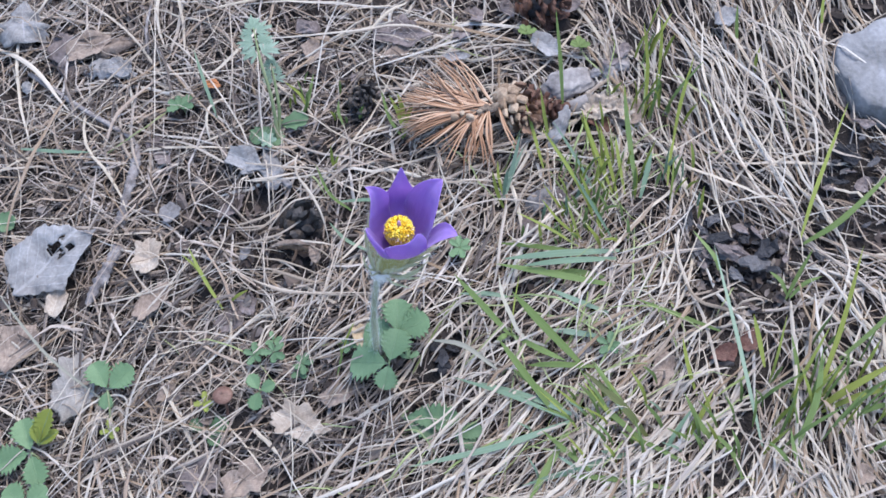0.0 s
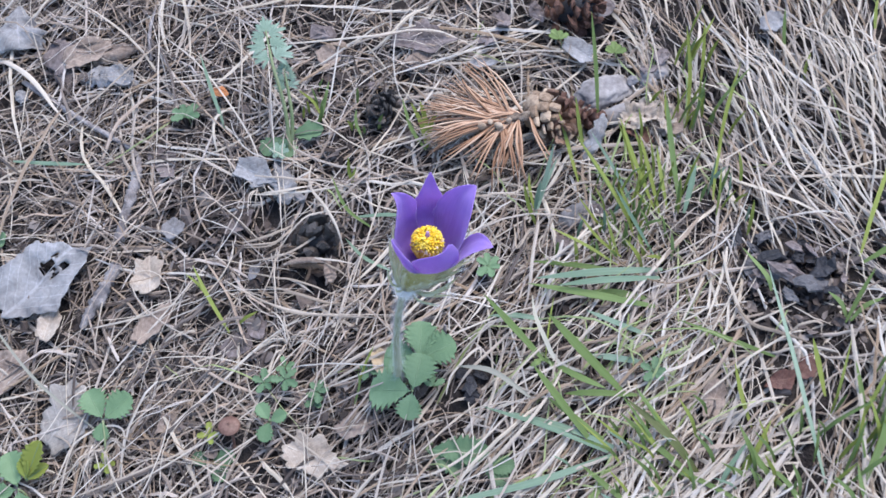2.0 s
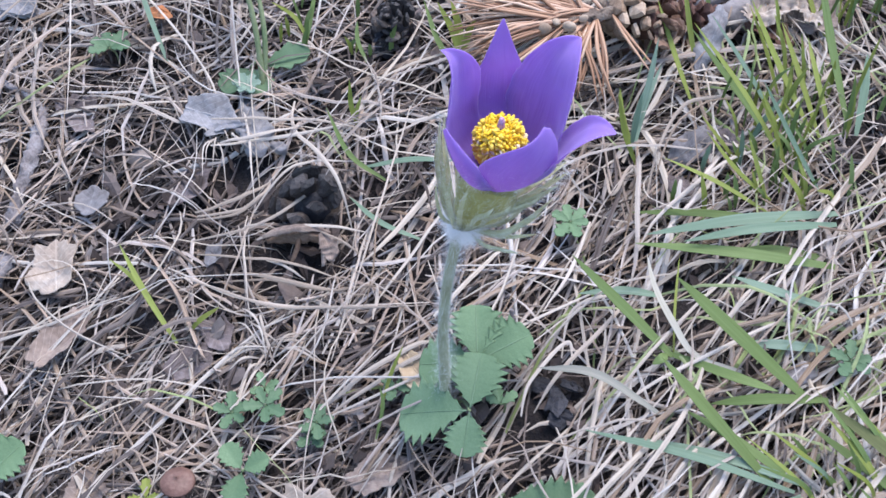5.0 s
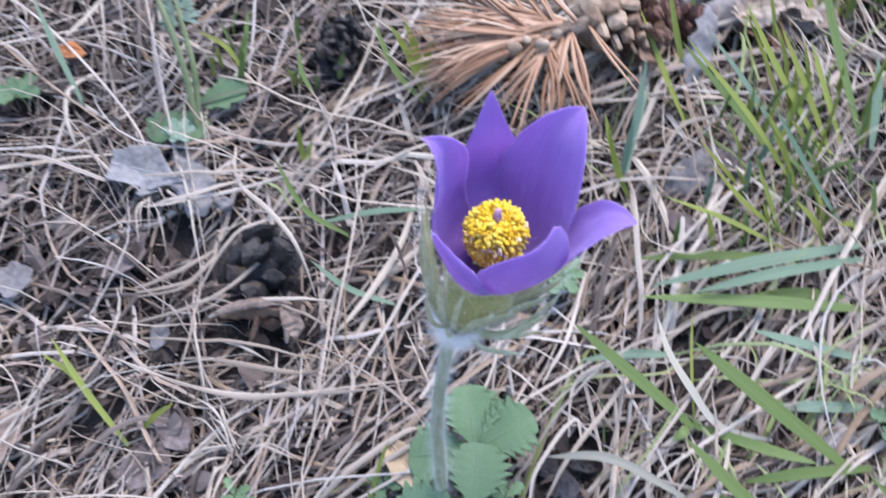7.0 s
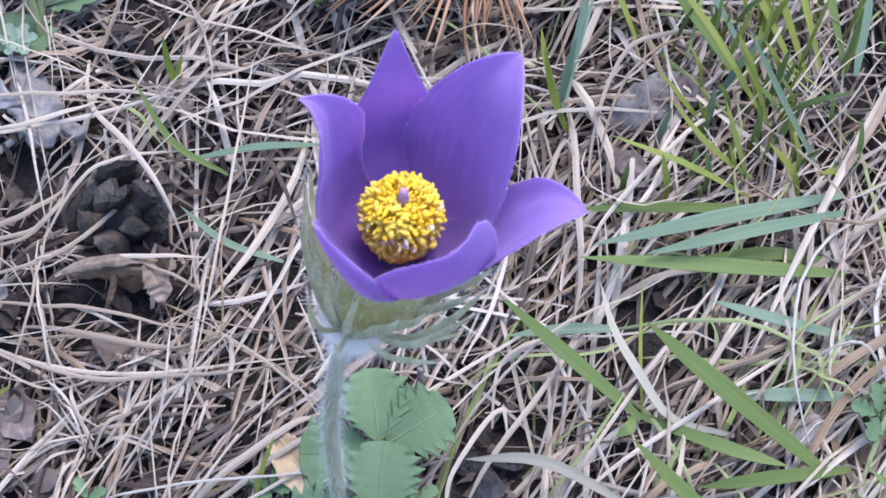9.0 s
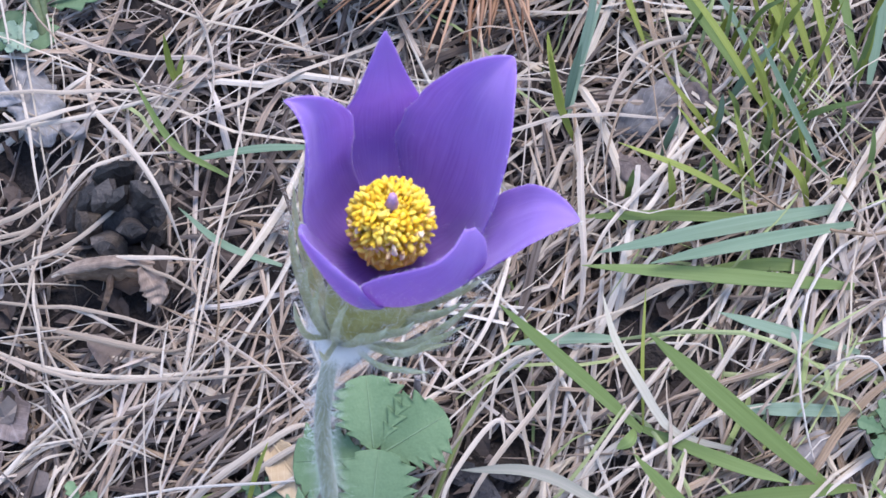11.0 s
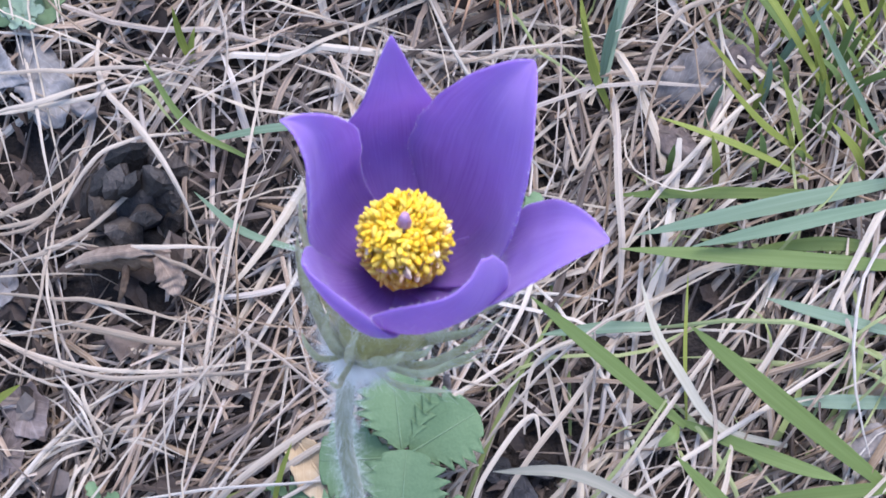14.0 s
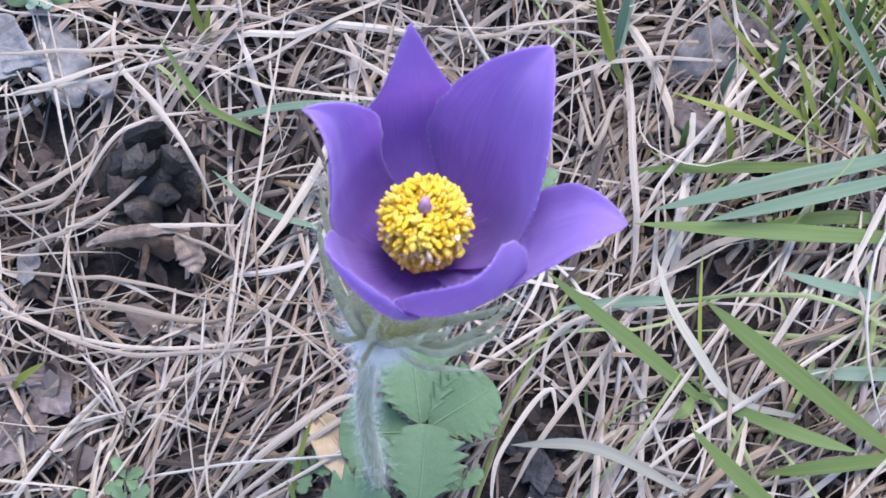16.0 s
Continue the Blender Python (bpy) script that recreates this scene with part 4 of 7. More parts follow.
def leaf(label, material, centre, tips, foot=None, share=0.82, teeth=7, name="strawberry_leaf", category="leaf", group="strawberry leaves", fold=0.25):
    """A compound leaf: leaflets from one centre, on a stalk that goes down to the ground."""
    c = at(centre)
    foot = foot or (centre[0] + 0.004, centre[1] + 0.006, -0.006)
    root = thing(name, at(foot), label, category, group)
    for tip in tips:
        t = at(tip)
        leaflet(root, c + (t - c) * 0.04, t, (t - c).length * share, material, teeth, fold + random.uniform(-0.1, 0.1), random.uniform(0.02, 0.14), 0.20)
    v, f = tube([at(foot), (at(foot) + c) / 2 + Vector((0.001, 0.001, 0.003)), c], (0.0007, 0.0006, 0.0006), 8, 6)
    part("stalk", v, f, STALK, root)
    return root


random.seed(21)
leaf("fresh green toothed strawberry leaf at the flower's stem", LEAF, (0.0067, -0.0103, 0.016), [(-0.0178, -0.0042, 0.012), (0.0035, -0.0238, 0.012), (0.0120, 0.0103, 0.017)], foot=(0.0012, 0.0045, -0.004), share=0.90)
leaf("green pleated strawberry leaf behind the flower's stem", LEAF, (0.0108, 0.0105, 0.011), [(0.0113, 0.0293, 0.016), (0.0298, 0.0168, 0.013), (-0.0099, 0.0152, 0.008)], foot=(0.0052, 0.0084, -0.004), share=0.92)
leaf("small green strawberry leaf over a grey dead leaf", LEAF, (-0.1700, -0.0050, 0.012), [(-0.1808, 0.0122, 0.014), (-0.1544, 0.0063, 0.014), (-0.1714, -0.0149, 0.008)], foot=(-0.1689, -0.0299, -0.004), share=0.8)
leaf("green strawberry leaf in low grass", LEAF, (-0.2168, -0.0379, 0.012), [(-0.2254, -0.0170, 0.014), (-0.2401, -0.0421, 0.012), (-0.2099, -0.0574, 0.01)], foot=(-0.2113, -0.0427, -0.004), share=0.75)
leaf("folded bright green young strawberry leaf", LIME, (-0.2131, -0.0329, 0.01), [(-0.2047, -0.0166, 0.02), (-0.2142, -0.0236, 0.018), (-0.2006, -0.0275, 0.014)], share=0.5, fold=0.7)
leaf("green strawberry leaf near the moss", LEAF, (-0.2169, -0.0697, 0.01), [(-0.2320, -0.0566, 0.012), (-0.2046, -0.0595, 0.012), (-0.2174, -0.0838, 0.008)], share=0.8)
leaf("tiny green strawberry leaf", LEAF, (-0.0725, -0.0155, 0.01), [(-0.0788, -0.0071, 0.014), (-0.0632, -0.0133, 0.012), (-0.0763, -0.0258, 0.008)], share=0.78, teeth=5)
leaf("dull green toothed leaf lying among dead grass", DULL, (0.0138, -0.0365, 0.002), [(0.0472, -0.0400, 0.003), (0.0346, -0.0493, 0.001)], share=0.45, teeth=9)
leaf("dull green toothed leaf half under dead grass", DULL, (0.0446, -0.0491, 0), [(0.0610, -0.0480, 0.002), (0.0577, -0.0572, 0.001)], share=0.6, teeth=7)
leaf("dull green leaf under a mushroom", DULL, (-0.1063, -0.0305, -0.002), [(-0.1168, -0.0260, 0.002), (-0.0933, -0.0285, 0.002), (-0.0981, -0.0408, 0)], share=0.7, teeth=5)
leaf("dull oval green leaf in dead grass", DULL, (-0.0714, 0.1671, 0.001), [(-0.0505, 0.1667, 0.006)], share=0.6, teeth=3, name="oval_leaf", group="oval leaves")
leaf("dull green rounded leaf in dead grass", DULL, (-0.0761, 0.1677, 0.001), [(-0.0873, 0.1546, 0.004), (-0.0709, 0.1501, 0.004)], share=0.75, teeth=4, name="oval_leaf", group="oval leaves")
leaf("dull green leaf at the edge of dead grass", DULL, (-0.2683, 0.1289, 0.002), [(-0.2522, 0.1170, 0.006)], share=0.8, teeth=3, name="oval_leaf", group="oval leaves")


def palmate(label, material, centre, size, lobes=5, foot=None, group="seedlings", start=0.0, span=300.0, lift=0.002):
    """A small leaf cut into narrow lobes."""
    c = at(centre)
    foot = foot or (centre[0] + 0.002, centre[1] + 0.004, -0.006)
    root = thing("cut_leaf", at(foot), label, "seedling", group)
    for i in range(lobes):
        q = radians(start + span * i / max(lobes - 1, 1)) + random.uniform(-0.15, 0.15)
        r = size * random.uniform(0.8, 1.1)
        d = Vector((math.cos(q), math.sin(q), 0))
        tip = c + d * r + Vector((0, d.y * r * 0.2, lift))
        leaflet(root, c, tip, r * 0.6, material, 3, 0.2, 0.08, 0.35, 0.2, "lobe")
    v, f = tube([at(foot), (at(foot) + c) / 2 + Vector((0.001, 0, 0.002)), c], (0.0005, 0.0004, 0.0004), 6, 5)
    part("stalk", v, f, STALK, root)
    return root


palmate("small grey-green cut leaf on a thin stalk", DULL, (-0.0772, 0.0078, 0.008), 0.007, 5, start=20)
palmate("small grey-green cut leaf on a thin stalk", DULL, (-0.0649, 0.0072, 0.01), 0.0075, 5, start=-30)
palmate("small green seedling with lobed leaves", LEAF, (-0.0656, 0.0166, 0.006), 0.005, 4, start=10)
palmate("small grey-green cut leaf on a thin stalk", DULL, (-0.0467, 0.0001, 0.006), 0.0065, 5, start=60)
palmate("small green cut leaf under the flower", LEAF, (0.0493, 0.0647, 0.006), 0.008, 6, start=-20)
palmate("small green seedling between stalks", LEAF, (0.0181, -0.0034, 0.006), 0.006, 3, start=30, span=140)
palmate("small green cut leaf beside a tan dead leaf", DULL, (-0.0180, 0.0095, 0.004), 0.006, 4, start=40)
palmate("small bright green seedling at a pine cone", GREEN, (0.0958, 0.2096, 0.01), 0.007, 4, start=30, span=140)
palmate("small bright green seedling among stones", GREEN, (0.1290, 0.1997, 0.006), 0.007, 5, start=10, span=160)
palmate("fuzzy young green seedling in dead grass", DULL, (-0.1389, 0.1843, 0.008), 0.010, 5, start=10, span=190)
palmate("green lobed seedling in dead grass", DULL, (-0.0485, -0.0028, 0.004), 0.006, 5)
palmate("small green seedling beside a mushroom", LIME, (-0.1078, -0.0174, 0.006), 0.006, 4)
palmate("grey-green lobed seedling in dead grass", DULL, (0.1353, -0.0068, 0.008), 0.008, 5, start=0)
palmate("green seedling sprouting from dead grass", LIME, (-0.1672, -0.0276, 0.006), 0.006, 4)


def feather(label, base, tip, pairs, reach, foot):
    """A silvery leaf cut like a feather, with fingered lobes, on a tall stalk."""
    b, t = at(base), at(tip)
    root = thing("feathery_plant", at(foot), label, "plant")
    d = (t - b).normalized()
    side = d.cross(Vector((0, -0.4, 1))).normalized()
    ends = [(b + (t - b) * ((i + 0.5) / pairs), (side * k + d * 0.45).normalized(), reach * (1 - 0.3 * i / pairs) * random.uniform(0.85, 1.1)) for i in range(pairs) for k in (-1, 1)]
    for p, way, r in ends + [(t - d * reach * 0.2, d, reach * 0.9)]:
        verts, faces = [], []
        for turn in (-62, -38, -18, 0, 18, 38, 62):
            w = (Matrix.Rotation(radians(turn + random.uniform(-7, 7)), 3, way.cross(side + d * 0.3 if abs(way.dot(side)) < 0.5 else d).normalized()) @ way).normalized()
            root_p = p + way * r * 0.25 * random.uniform(0.5, 1.2)
            v, f, _ = blade_mesh([root_p, root_p + w * r * 0.4, root_p + w * r * (0.85 - abs(turn) * 0.005) - Vector((0, 0, r * 0.12))], r * 0.17, 7, 0.2)
            faces += [tuple(x + len(verts) for x in g) for g in f]
            verts += v
        part("lobe", verts, faces, SILVER, root)
    v, f = tube([at(foot), (at(foot) + b) / 2 + Vector((0.002, 0.0, 0.004)), b, t], (0.0014, 0.0012, 0.0010, 0.0004), 14, 8)
    part("stalk", v, f, STALK, root)
    return root


feather("silvery feather-cut leaf on a pale green stalk", (-0.0782, 0.1812, 0.046), (-0.0831, 0.2010, 0.052), 3, 0.014, (-0.0701, 0.1540, -0.004))
feather("pale green folded leaf on a stalk", (-0.0700, 0.1753, 0.03), (-0.0723, 0.1835, 0.04), 3, 0.008, (-0.0706, 0.1557, -0.004))
palmate("silvery cut leaf near the ground", SILVER, (-0.0766, 0.1513, 0.008), 0.006, 6, start=0)

# ---- green grass ----
random.seed(31)
tuft("broad blue-green grass blades arching low over dead grass", [
    (GREEN, 0.0043, (0.1399, 0.0326, 0.004), (0.1070, 0.0389, 0.01), (0.0712, 0.0504, 0.008)),
    (BLUE, 0.0043, (0.1459, 0.0545, 0.004), (0.1094, 0.0511, 0.012), (0.0752, 0.0519, 0.01)),
    (BLUE, 0.0037, (0.1435, 0.0484, 0.006), (0.1124, 0.0442, 0.015), (0.0874, 0.0453, 0.012)),
    (GREEN, 0.0030, (0.1297, 0.0547, 0.002), (0.0982, 0.0589, 0.008), (0.0720, 0.0653, 0.006)),
    (GREEN, 0.0036, (0.1371, 0.0391, 0.001), (0.1205, 0.0428, 0.004), (0.1003, 0.0453, 0.003))])
tuft("green grass blades leaning towards the flower", [
    (GREEN, 0.0039, (0.0786, 0.0064, 0.004), (0.0625, 0.0204, 0.015), (0.0453, 0.0356, 0.026)),
    (GREEN, 0.0036, (0.0784, 0.0073, 0.004), (0.0966, -0.0066, 0.008), (0.1101, -0.0143, 0.008)),
    (BLEACHED, 0.0025, (0.1006, -0.0028, 0.004), (0.0855, 0.0036, 0.007), (0.0788, 0.0154, 0.011), (0.0737, 0.0261, 0.016), (0.0720, 0.0365, 0.02)),
    (LIME, 0.0010, (0.0793, 0.0074, 0.003), (0.0813, 0.0228, 0.009), (0.0845, 0.0382, 0.014)),
    (BLUE, 0.0030, (0.0782, 0.0312, 0.003), (0.0643, 0.0319, 0.008), (0.0486, 0.0339, 0.007)),
    (GREEN, 0.0033, (0.0767, 0.0066, 0.005), (0.0740, 0.0031, 0.009), (0.0705, 0.0019, 0.008))])
tuft("fresh green grass with one broad upright blade", [
    (GREEN, 0.0050, (0.1215, -0.0172, 0.003), (0.0967, 0.0038, 0.018), (0.0793, 0.0212, 0.026)),
    (GREEN, 0.0037, (0.1269, -0.0167, 0.003), (0.1047, -0.0161, 0.008), (0.0880, -0.0141, 0.006)),
    (BLUE, 0.0036, (0.1329, 0.0009, 0.003), (0.1155, 0.0038, 0.006), (0.1017, 0.0072, 0.005)),
    (BLUE, 0.0030, (0.1370, 0.0157, 0.003), (0.1172, 0.0230, 0.008), (0.1021, 0.0301, 0.01))])
tuft("green grass blades lying towards the strawberry leaves", [
    (GREEN, 0.0042, (0.1030, -0.0428, 0.003), (0.0846, -0.0211, 0.014), (0.0709, -0.0050, 0.022)),
    (BLUE, 0.0032, (0.1185, -0.0472, 0.003), (0.0883, -0.0330, 0.006), (0.0591, -0.0211, 0.005)),
    (PALE, 0.0030, (0.0707, -0.0151, 0.006), (0.0501, -0.0024, 0.014), (0.0309, 0.0016, 0.016)),
    (GREEN, 0.0032, (0.1118, -0.0443, 0.003), (0.0936, -0.0294, 0.008), (0.0787, -0.0162, 0.008))])
tuft("dark olive torn grass blade standing in pale grass", [
    (OLIVE, 0.0046, (0.1545, -0.0602, 0.001), (0.1400, -0.0470, 0.014), (0.1180, -0.0280, 0.022)),
    (GREEN, 0.0024, (0.1535, -0.0596, 0.001), (0.1370, -0.0400, 0.014), (0.1240, -0.0200, 0.018))])
tuft("yellow-green grass shoots at the pine cone", [
    (LIME, 0.0024, (0.0777, 0.0903, 0.001), (0.0726, 0.0947, 0.014), (0.0689, 0.0987, 0.03)),
    (BLUE, 0.0026, (0.0773, 0.0996, 0.001), (0.0778, 0.1011, 0.012), (0.0794, 0.1034, 0.024)),
    (LIME, 0.0022, (0.1032, 0.1155, 0.001), (0.0970, 0.1331, 0.012), (0.0914, 0.1470, 0.024)),
    (LIME, 0.0019, (0.0772, 0.0998, 0.001), (0.0742, 0.1083, 0.008), (0.0734, 0.1160, 0.014))])
tuft("tall green grass shoots rising out of dead leaves", [
    (LIME, 0.0018, (0.1219, 0.0605, 0.002), (0.1037, 0.0681, 0.012), (0.0840, 0.0754, 0.02)),
    (LIME, 0.0018, (0.1242, 0.0655, 0.002), (0.1104, 0.0696, 0.015), (0.0984, 0.0775, 0.028)),
    (LIME, 0.0016, (0.1324, 0.0766, 0.002), (0.1259, 0.0822, 0.018), (0.1177, 0.0852, 0.034)),
    (BLUE, 0.0020, (0.1419, 0.0645, 0.003), (0.1280, 0.0740, 0.025), (0.1163, 0.0806, 0.045)),
    (LIME, 0.0018, (0.1227, 0.0664, 0.002), (0.1180, 0.0714, 0.014), (0.1140, 0.0766, 0.024)),
    (LIME, 0.0016, (0.1364, 0.1117, 0.002), (0.1308, 0.1237, 0.016), (0.1236, 0.1326, 0.03)),
    (LIME, 0.0018, (0.1391, 0.1141, 0.002), (0.1376, 0.1225, 0.016), (0.1327, 0.1288, 0.028)),
    (LIME, 0.0020, (0.1323, 0.0816, 0.002), (0.1177, 0.0995, 0.02), (0.0990, 0.1191, 0.038)),
    (BLUE, 0.0018, (0.1330, 0.0979, 0.002), (0.1221, 0.1090, 0.018), (0.1068, 0.1238, 0.036)),
    (LIME, 0.0016, (0.1150, 0.0840, 0.002), (0.1088, 0.0870, 0.01), (0.1006, 0.0945, 0.018)),
    (LIME, 0.0018, (0.1464, 0.1133, 0.001), (0.1449, 0.1169, 0.012), (0.1423, 0.1209, 0.024))])
tuft("slender green grass shoots beside a grey stone", [
    (GREEN, 0.0026, (0.1170, 0.1566, 0.001), (0.1147, 0.1772, 0.022), (0.1110, 0.1980, 0.044)),
    (BLUE, 0.0024, (0.0778, 0.0981, 0.001), (0.0823, 0.1088, 0.009), (0.0896, 0.1207, 0.018)),
    (BLUE, 0.0026, (0.0771, 0.1012, 0.001), (0.0826, 0.1100, 0.016), (0.0867, 0.1202, 0.032)),
    (LIME, 0.0024, (0.1078, 0.1344, 0.001), (0.1039, 0.1402, 0.016), (0.1001, 0.1487, 0.034))])
tuft("yellow-green upright grass shoots in a loose tuft", [
    (LIME, 0.0024, (0.1684, 0.1492, 0.001), (0.1694, 0.1696, 0.02), (0.1658, 0.1860, 0.04)),
    (LIME, 0.0021, (0.1794, 0.1765, 0.001), (0.1805, 0.1880, 0.012), (0.1801, 0.2011, 0.026)),
    (LIME, 0.0024, (0.1846, 0.1285, 0.001), (0.1890, 0.1462, 0.016), (0.1959, 0.1646, 0.032)),
    (GREEN, 0.0034, (0.1595, 0.0962, 0.001), (0.1543, 0.1219, 0.02), (0.1508, 0.1413, 0.036)),
    (BLUE, 0.0035, (0.1615, 0.0906, 0.001), (0.1658, 0.1044, 0.01), (0.1678, 0.1149, 0.016)),
    (LIME, 0.0024, (0.1454, 0.0935, 0.001), (0.1328, 0.1174, 0.018), (0.1249, 0.1351, 0.03)),
    (LIME, 0.0024, (0.1478, 0.0917, 0.001), (0.1416, 0.1115, 0.014), (0.1362, 0.1278, 0.024)),
    (GREEN, 0.0026, (0.1328, 0.0853, 0.001), (0.1152, 0.1086, 0.016), (0.1002, 0.1244, 0.03)),
    (LIME, 0.0022, (0.1524, 0.0941, 0.001), (0.1485, 0.1084, 0.012), (0.1460, 0.1226, 0.02)),
    (LIME, 0.0021, (0.1613, 0.1394, 0.001), (0.1562, 0.1511, 0.008), (0.1549, 0.1616, 0.016)),
    (LIME, 0.0021, (0.1299, 0.0960, 0.001), (0.1374, 0.1076, 0.009), (0.1408, 0.1201, 0.016)),
    (LIME, 0.0019, (0.1786, 0.0977, 0.001), (0.1803, 0.1118, 0.009), (0.1842, 0.1263, 0.016))])


def shoots(label, centre, reach, count, height, materials, seed_value, lean=(0.1, 0.1)):
    """A loose group of upright young grass shoots round a place."""
    random.seed(seed_value)
    blades = []
    for _ in range(count):
        x, y = centre[0] + random.gauss(0, reach[0]), centre[1] + random.gauss(0, reach[1])
        h = height * random.uniform(0.55, 1.15)
        dx, dy = random.gauss(lean[0], 0.22) * h, random.gauss(lean[1], 0.22) * h
        blades.append((random.choice(materials), random.uniform(0.0012, 0.0024), (x, y, 0.0), (x + dx * 0.35, y + dy * 0.35, h * 0.55), (x + dx, y + dy, h)))
    return tuft(label, blades)


shoots("dense yellow-green young grass shoots behind dead grass", (0.1390, 0.1018, 0), (0.014, 0.012), 19, 0.026, (LIME, LIME, GREEN), 61)
shoots("upright yellow-green grass shoots at a curled leaf", (0.1649, 0.1481, 0), (0.012, 0.010), 16, 0.030, (LIME, LIME, GREEN), 62)
shoots("green grass shoots at the edge of combed dead grass", (0.1840, 0.0980, 0), (0.010, 0.014), 12, 0.026, (LIME, GREEN, BLUE), 63)
shoots("fresh green grass shoots in bleached grass", (0.1257, 0.0796, 0), (0.018, 0.008), 10, 0.020, (GREEN, BLUE, LIME), 64)
shoots("sparse green grass shoots among pale grass", (0.1849, -0.0632, 0), (0.030, 0.012), 16, 0.024, (GREEN, LIME, GREEN), 65, (-0.3, 0.2))
shoots("green grass shoots in flattened pale grass", (0.1353, -0.0531, 0), (0.030, 0.012), 16, 0.020, (GREEN, GREEN, BLUE), 66, (-0.6, 0.2))
shoots("vivid green grass shoots beside a broad tuft", (0.2586, -0.0419, 0), (0.022, 0.014), 14, 0.030, (GREEN, LIME), 67, (0.3, 0.3))
shoots("small green shoots in old grass", (-0.0519, 0.1852, 0), (0.012, 0.006), 8, 0.014, (GREEN, LIME), 68)
shoots("small green shoots behind a dark cone", (-0.0224, 0.1649, 0), (0.010, 0.004), 7, 0.012, (LIME, GREEN), 69)
shoots("thin upright green shoots near the upper stones", (0.1683, 0.1990, 0), (0.010, 0.012), 8, 0.026, (LIME, GREEN), 70)
shoots("olive-green grass clump with spread blades", (0.1335, -0.0562, 0), (0.014, 0.010), 16, 0.030, (LIME, GREEN, LIME), 81, (-0.7, 0.4))
shoots("yellow-green grass clump in pale grass", (0.2316, -0.0599, 0), (0.010, 0.010), 14, 0.032, (LIME, GREEN, LIME), 82, (0.2, 0.5))
shoots("fresh green grass clump at the lower slope", (0.2749, -0.0562, 0), (0.014, 0.010), 10, 0.034, (LIME, GREEN), 84, (0.5, 0.3))
shoots("slender yellow-green shoots behind broad grass blades", (0.1351, 0.0904, 0), (0.012, 0.012), 9, 0.022, (LIME, LIME, GREEN), 85, (-0.2, 0.1))
shoots("slender green shoots among bleached grass", (0.1363, 0.0671, 0), (0.010, 0.010), 9, 0.018, (LIME, GREEN), 86, (-0.3, 0.1))
shoots("short yellow-green shoots in bleached grass", (0.1182, 0.0816, 0), (0.012, 0.008), 8, 0.014, (LIME, GREEN), 87, (-0.2, 0.2))
random.seed(32)
tuft("long green grass blades at a dark bark patch", [
    (LIME, 0.0026, (0.2535, 0.0551, 0.002), (0.2640, 0.0819, 0.014), (0.2857, 0.1279, 0.028)),
    (GREEN, 0.0037, (0.2546, 0.0512, 0.002), (0.2769, 0.0609, 0.01), (0.3108, 0.0874, 0.02)),
    (GREEN, 0.0027, (0.2411, 0.0198, 0.001), (0.2369, 0.0246, 0.008), (0.2295, 0.0277, 0.014)),
    (GREEN, 0.0026, (0.2401, 0.0170, 0.001), (0.2463, 0.0263, 0.01), (0.2540, 0.0366, 0.02)),
    (GREEN, 0.0026, (0.2425, 0.0176, 0.001), (0.2501, 0.0230, 0.006), (0.2602, 0.0258, 0.008))])
tuft("blue-green long grass blades in pale dead grass", [
    (BLUE, 0.0024, (0.2162, -0.0702, 0.002), (0.2073, -0.0152, 0.014), (0.1983, 0.0434, 0.02)),
    (LIME, 0.0029, (0.2229, -0.0243, 0.002), (0.2197, -0.0105, 0.01), (0.2163, -0.0002, 0.018)),
    (GREEN, 0.0026, (0.2006, -0.0005, 0.002), (0.1770, 0.0078, 0.008), (0.1509, 0.0201, 0.01)),
    (LIME, 0.0024, (0.1836, -0.0384, 0.002), (0.1792, -0.0235, 0.008), (0.1763, -0.0087, 0.014)),
    (GREEN, 0.0027, (0.2039, 0.0386, 0.001), (0.2010, 0.0450, 0.006), (0.1898, 0.0614, 0.008))])
tuft("vivid green grass tuft with broad blades", [
    (GREEN, 0.0042, (0.2324, -0.0744, 0.002), (0.2439, -0.0537, 0.016), (0.2475, -0.0307, 0.03)),
    (LIME, 0.0029, (0.2342, -0.0723, 0.002), (0.2582, -0.0214, 0.025), (0.2731, 0.0210, 0.045)),
    (LIME, 0.0042, (0.2473, -0.0519, 0.003), (0.2636, -0.0459, 0.014), (0.2908, -0.0344, 0.02)),
    (LIME, 0.0034, (0.2504, -0.0529, 0.002), (0.2710, -0.0473, 0.008), (0.2920, -0.0451, 0.01)),
    (GREEN, 0.0029, (0.2359, -0.0513, 0.002), (0.2383, -0.0322, 0.01), (0.2350, -0.0154, 0.02)),
    (GREEN, 0.0032, (0.2650, -0.0581, 0.002), (0.2766, -0.0543, 0.006), (0.2913, -0.0529, 0.008)),
    (GREEN, 0.0029, (0.2638, -0.0230, 0.002), (0.2814, -0.0125, 0.012), (0.2963, -0.0009, 0.02))])
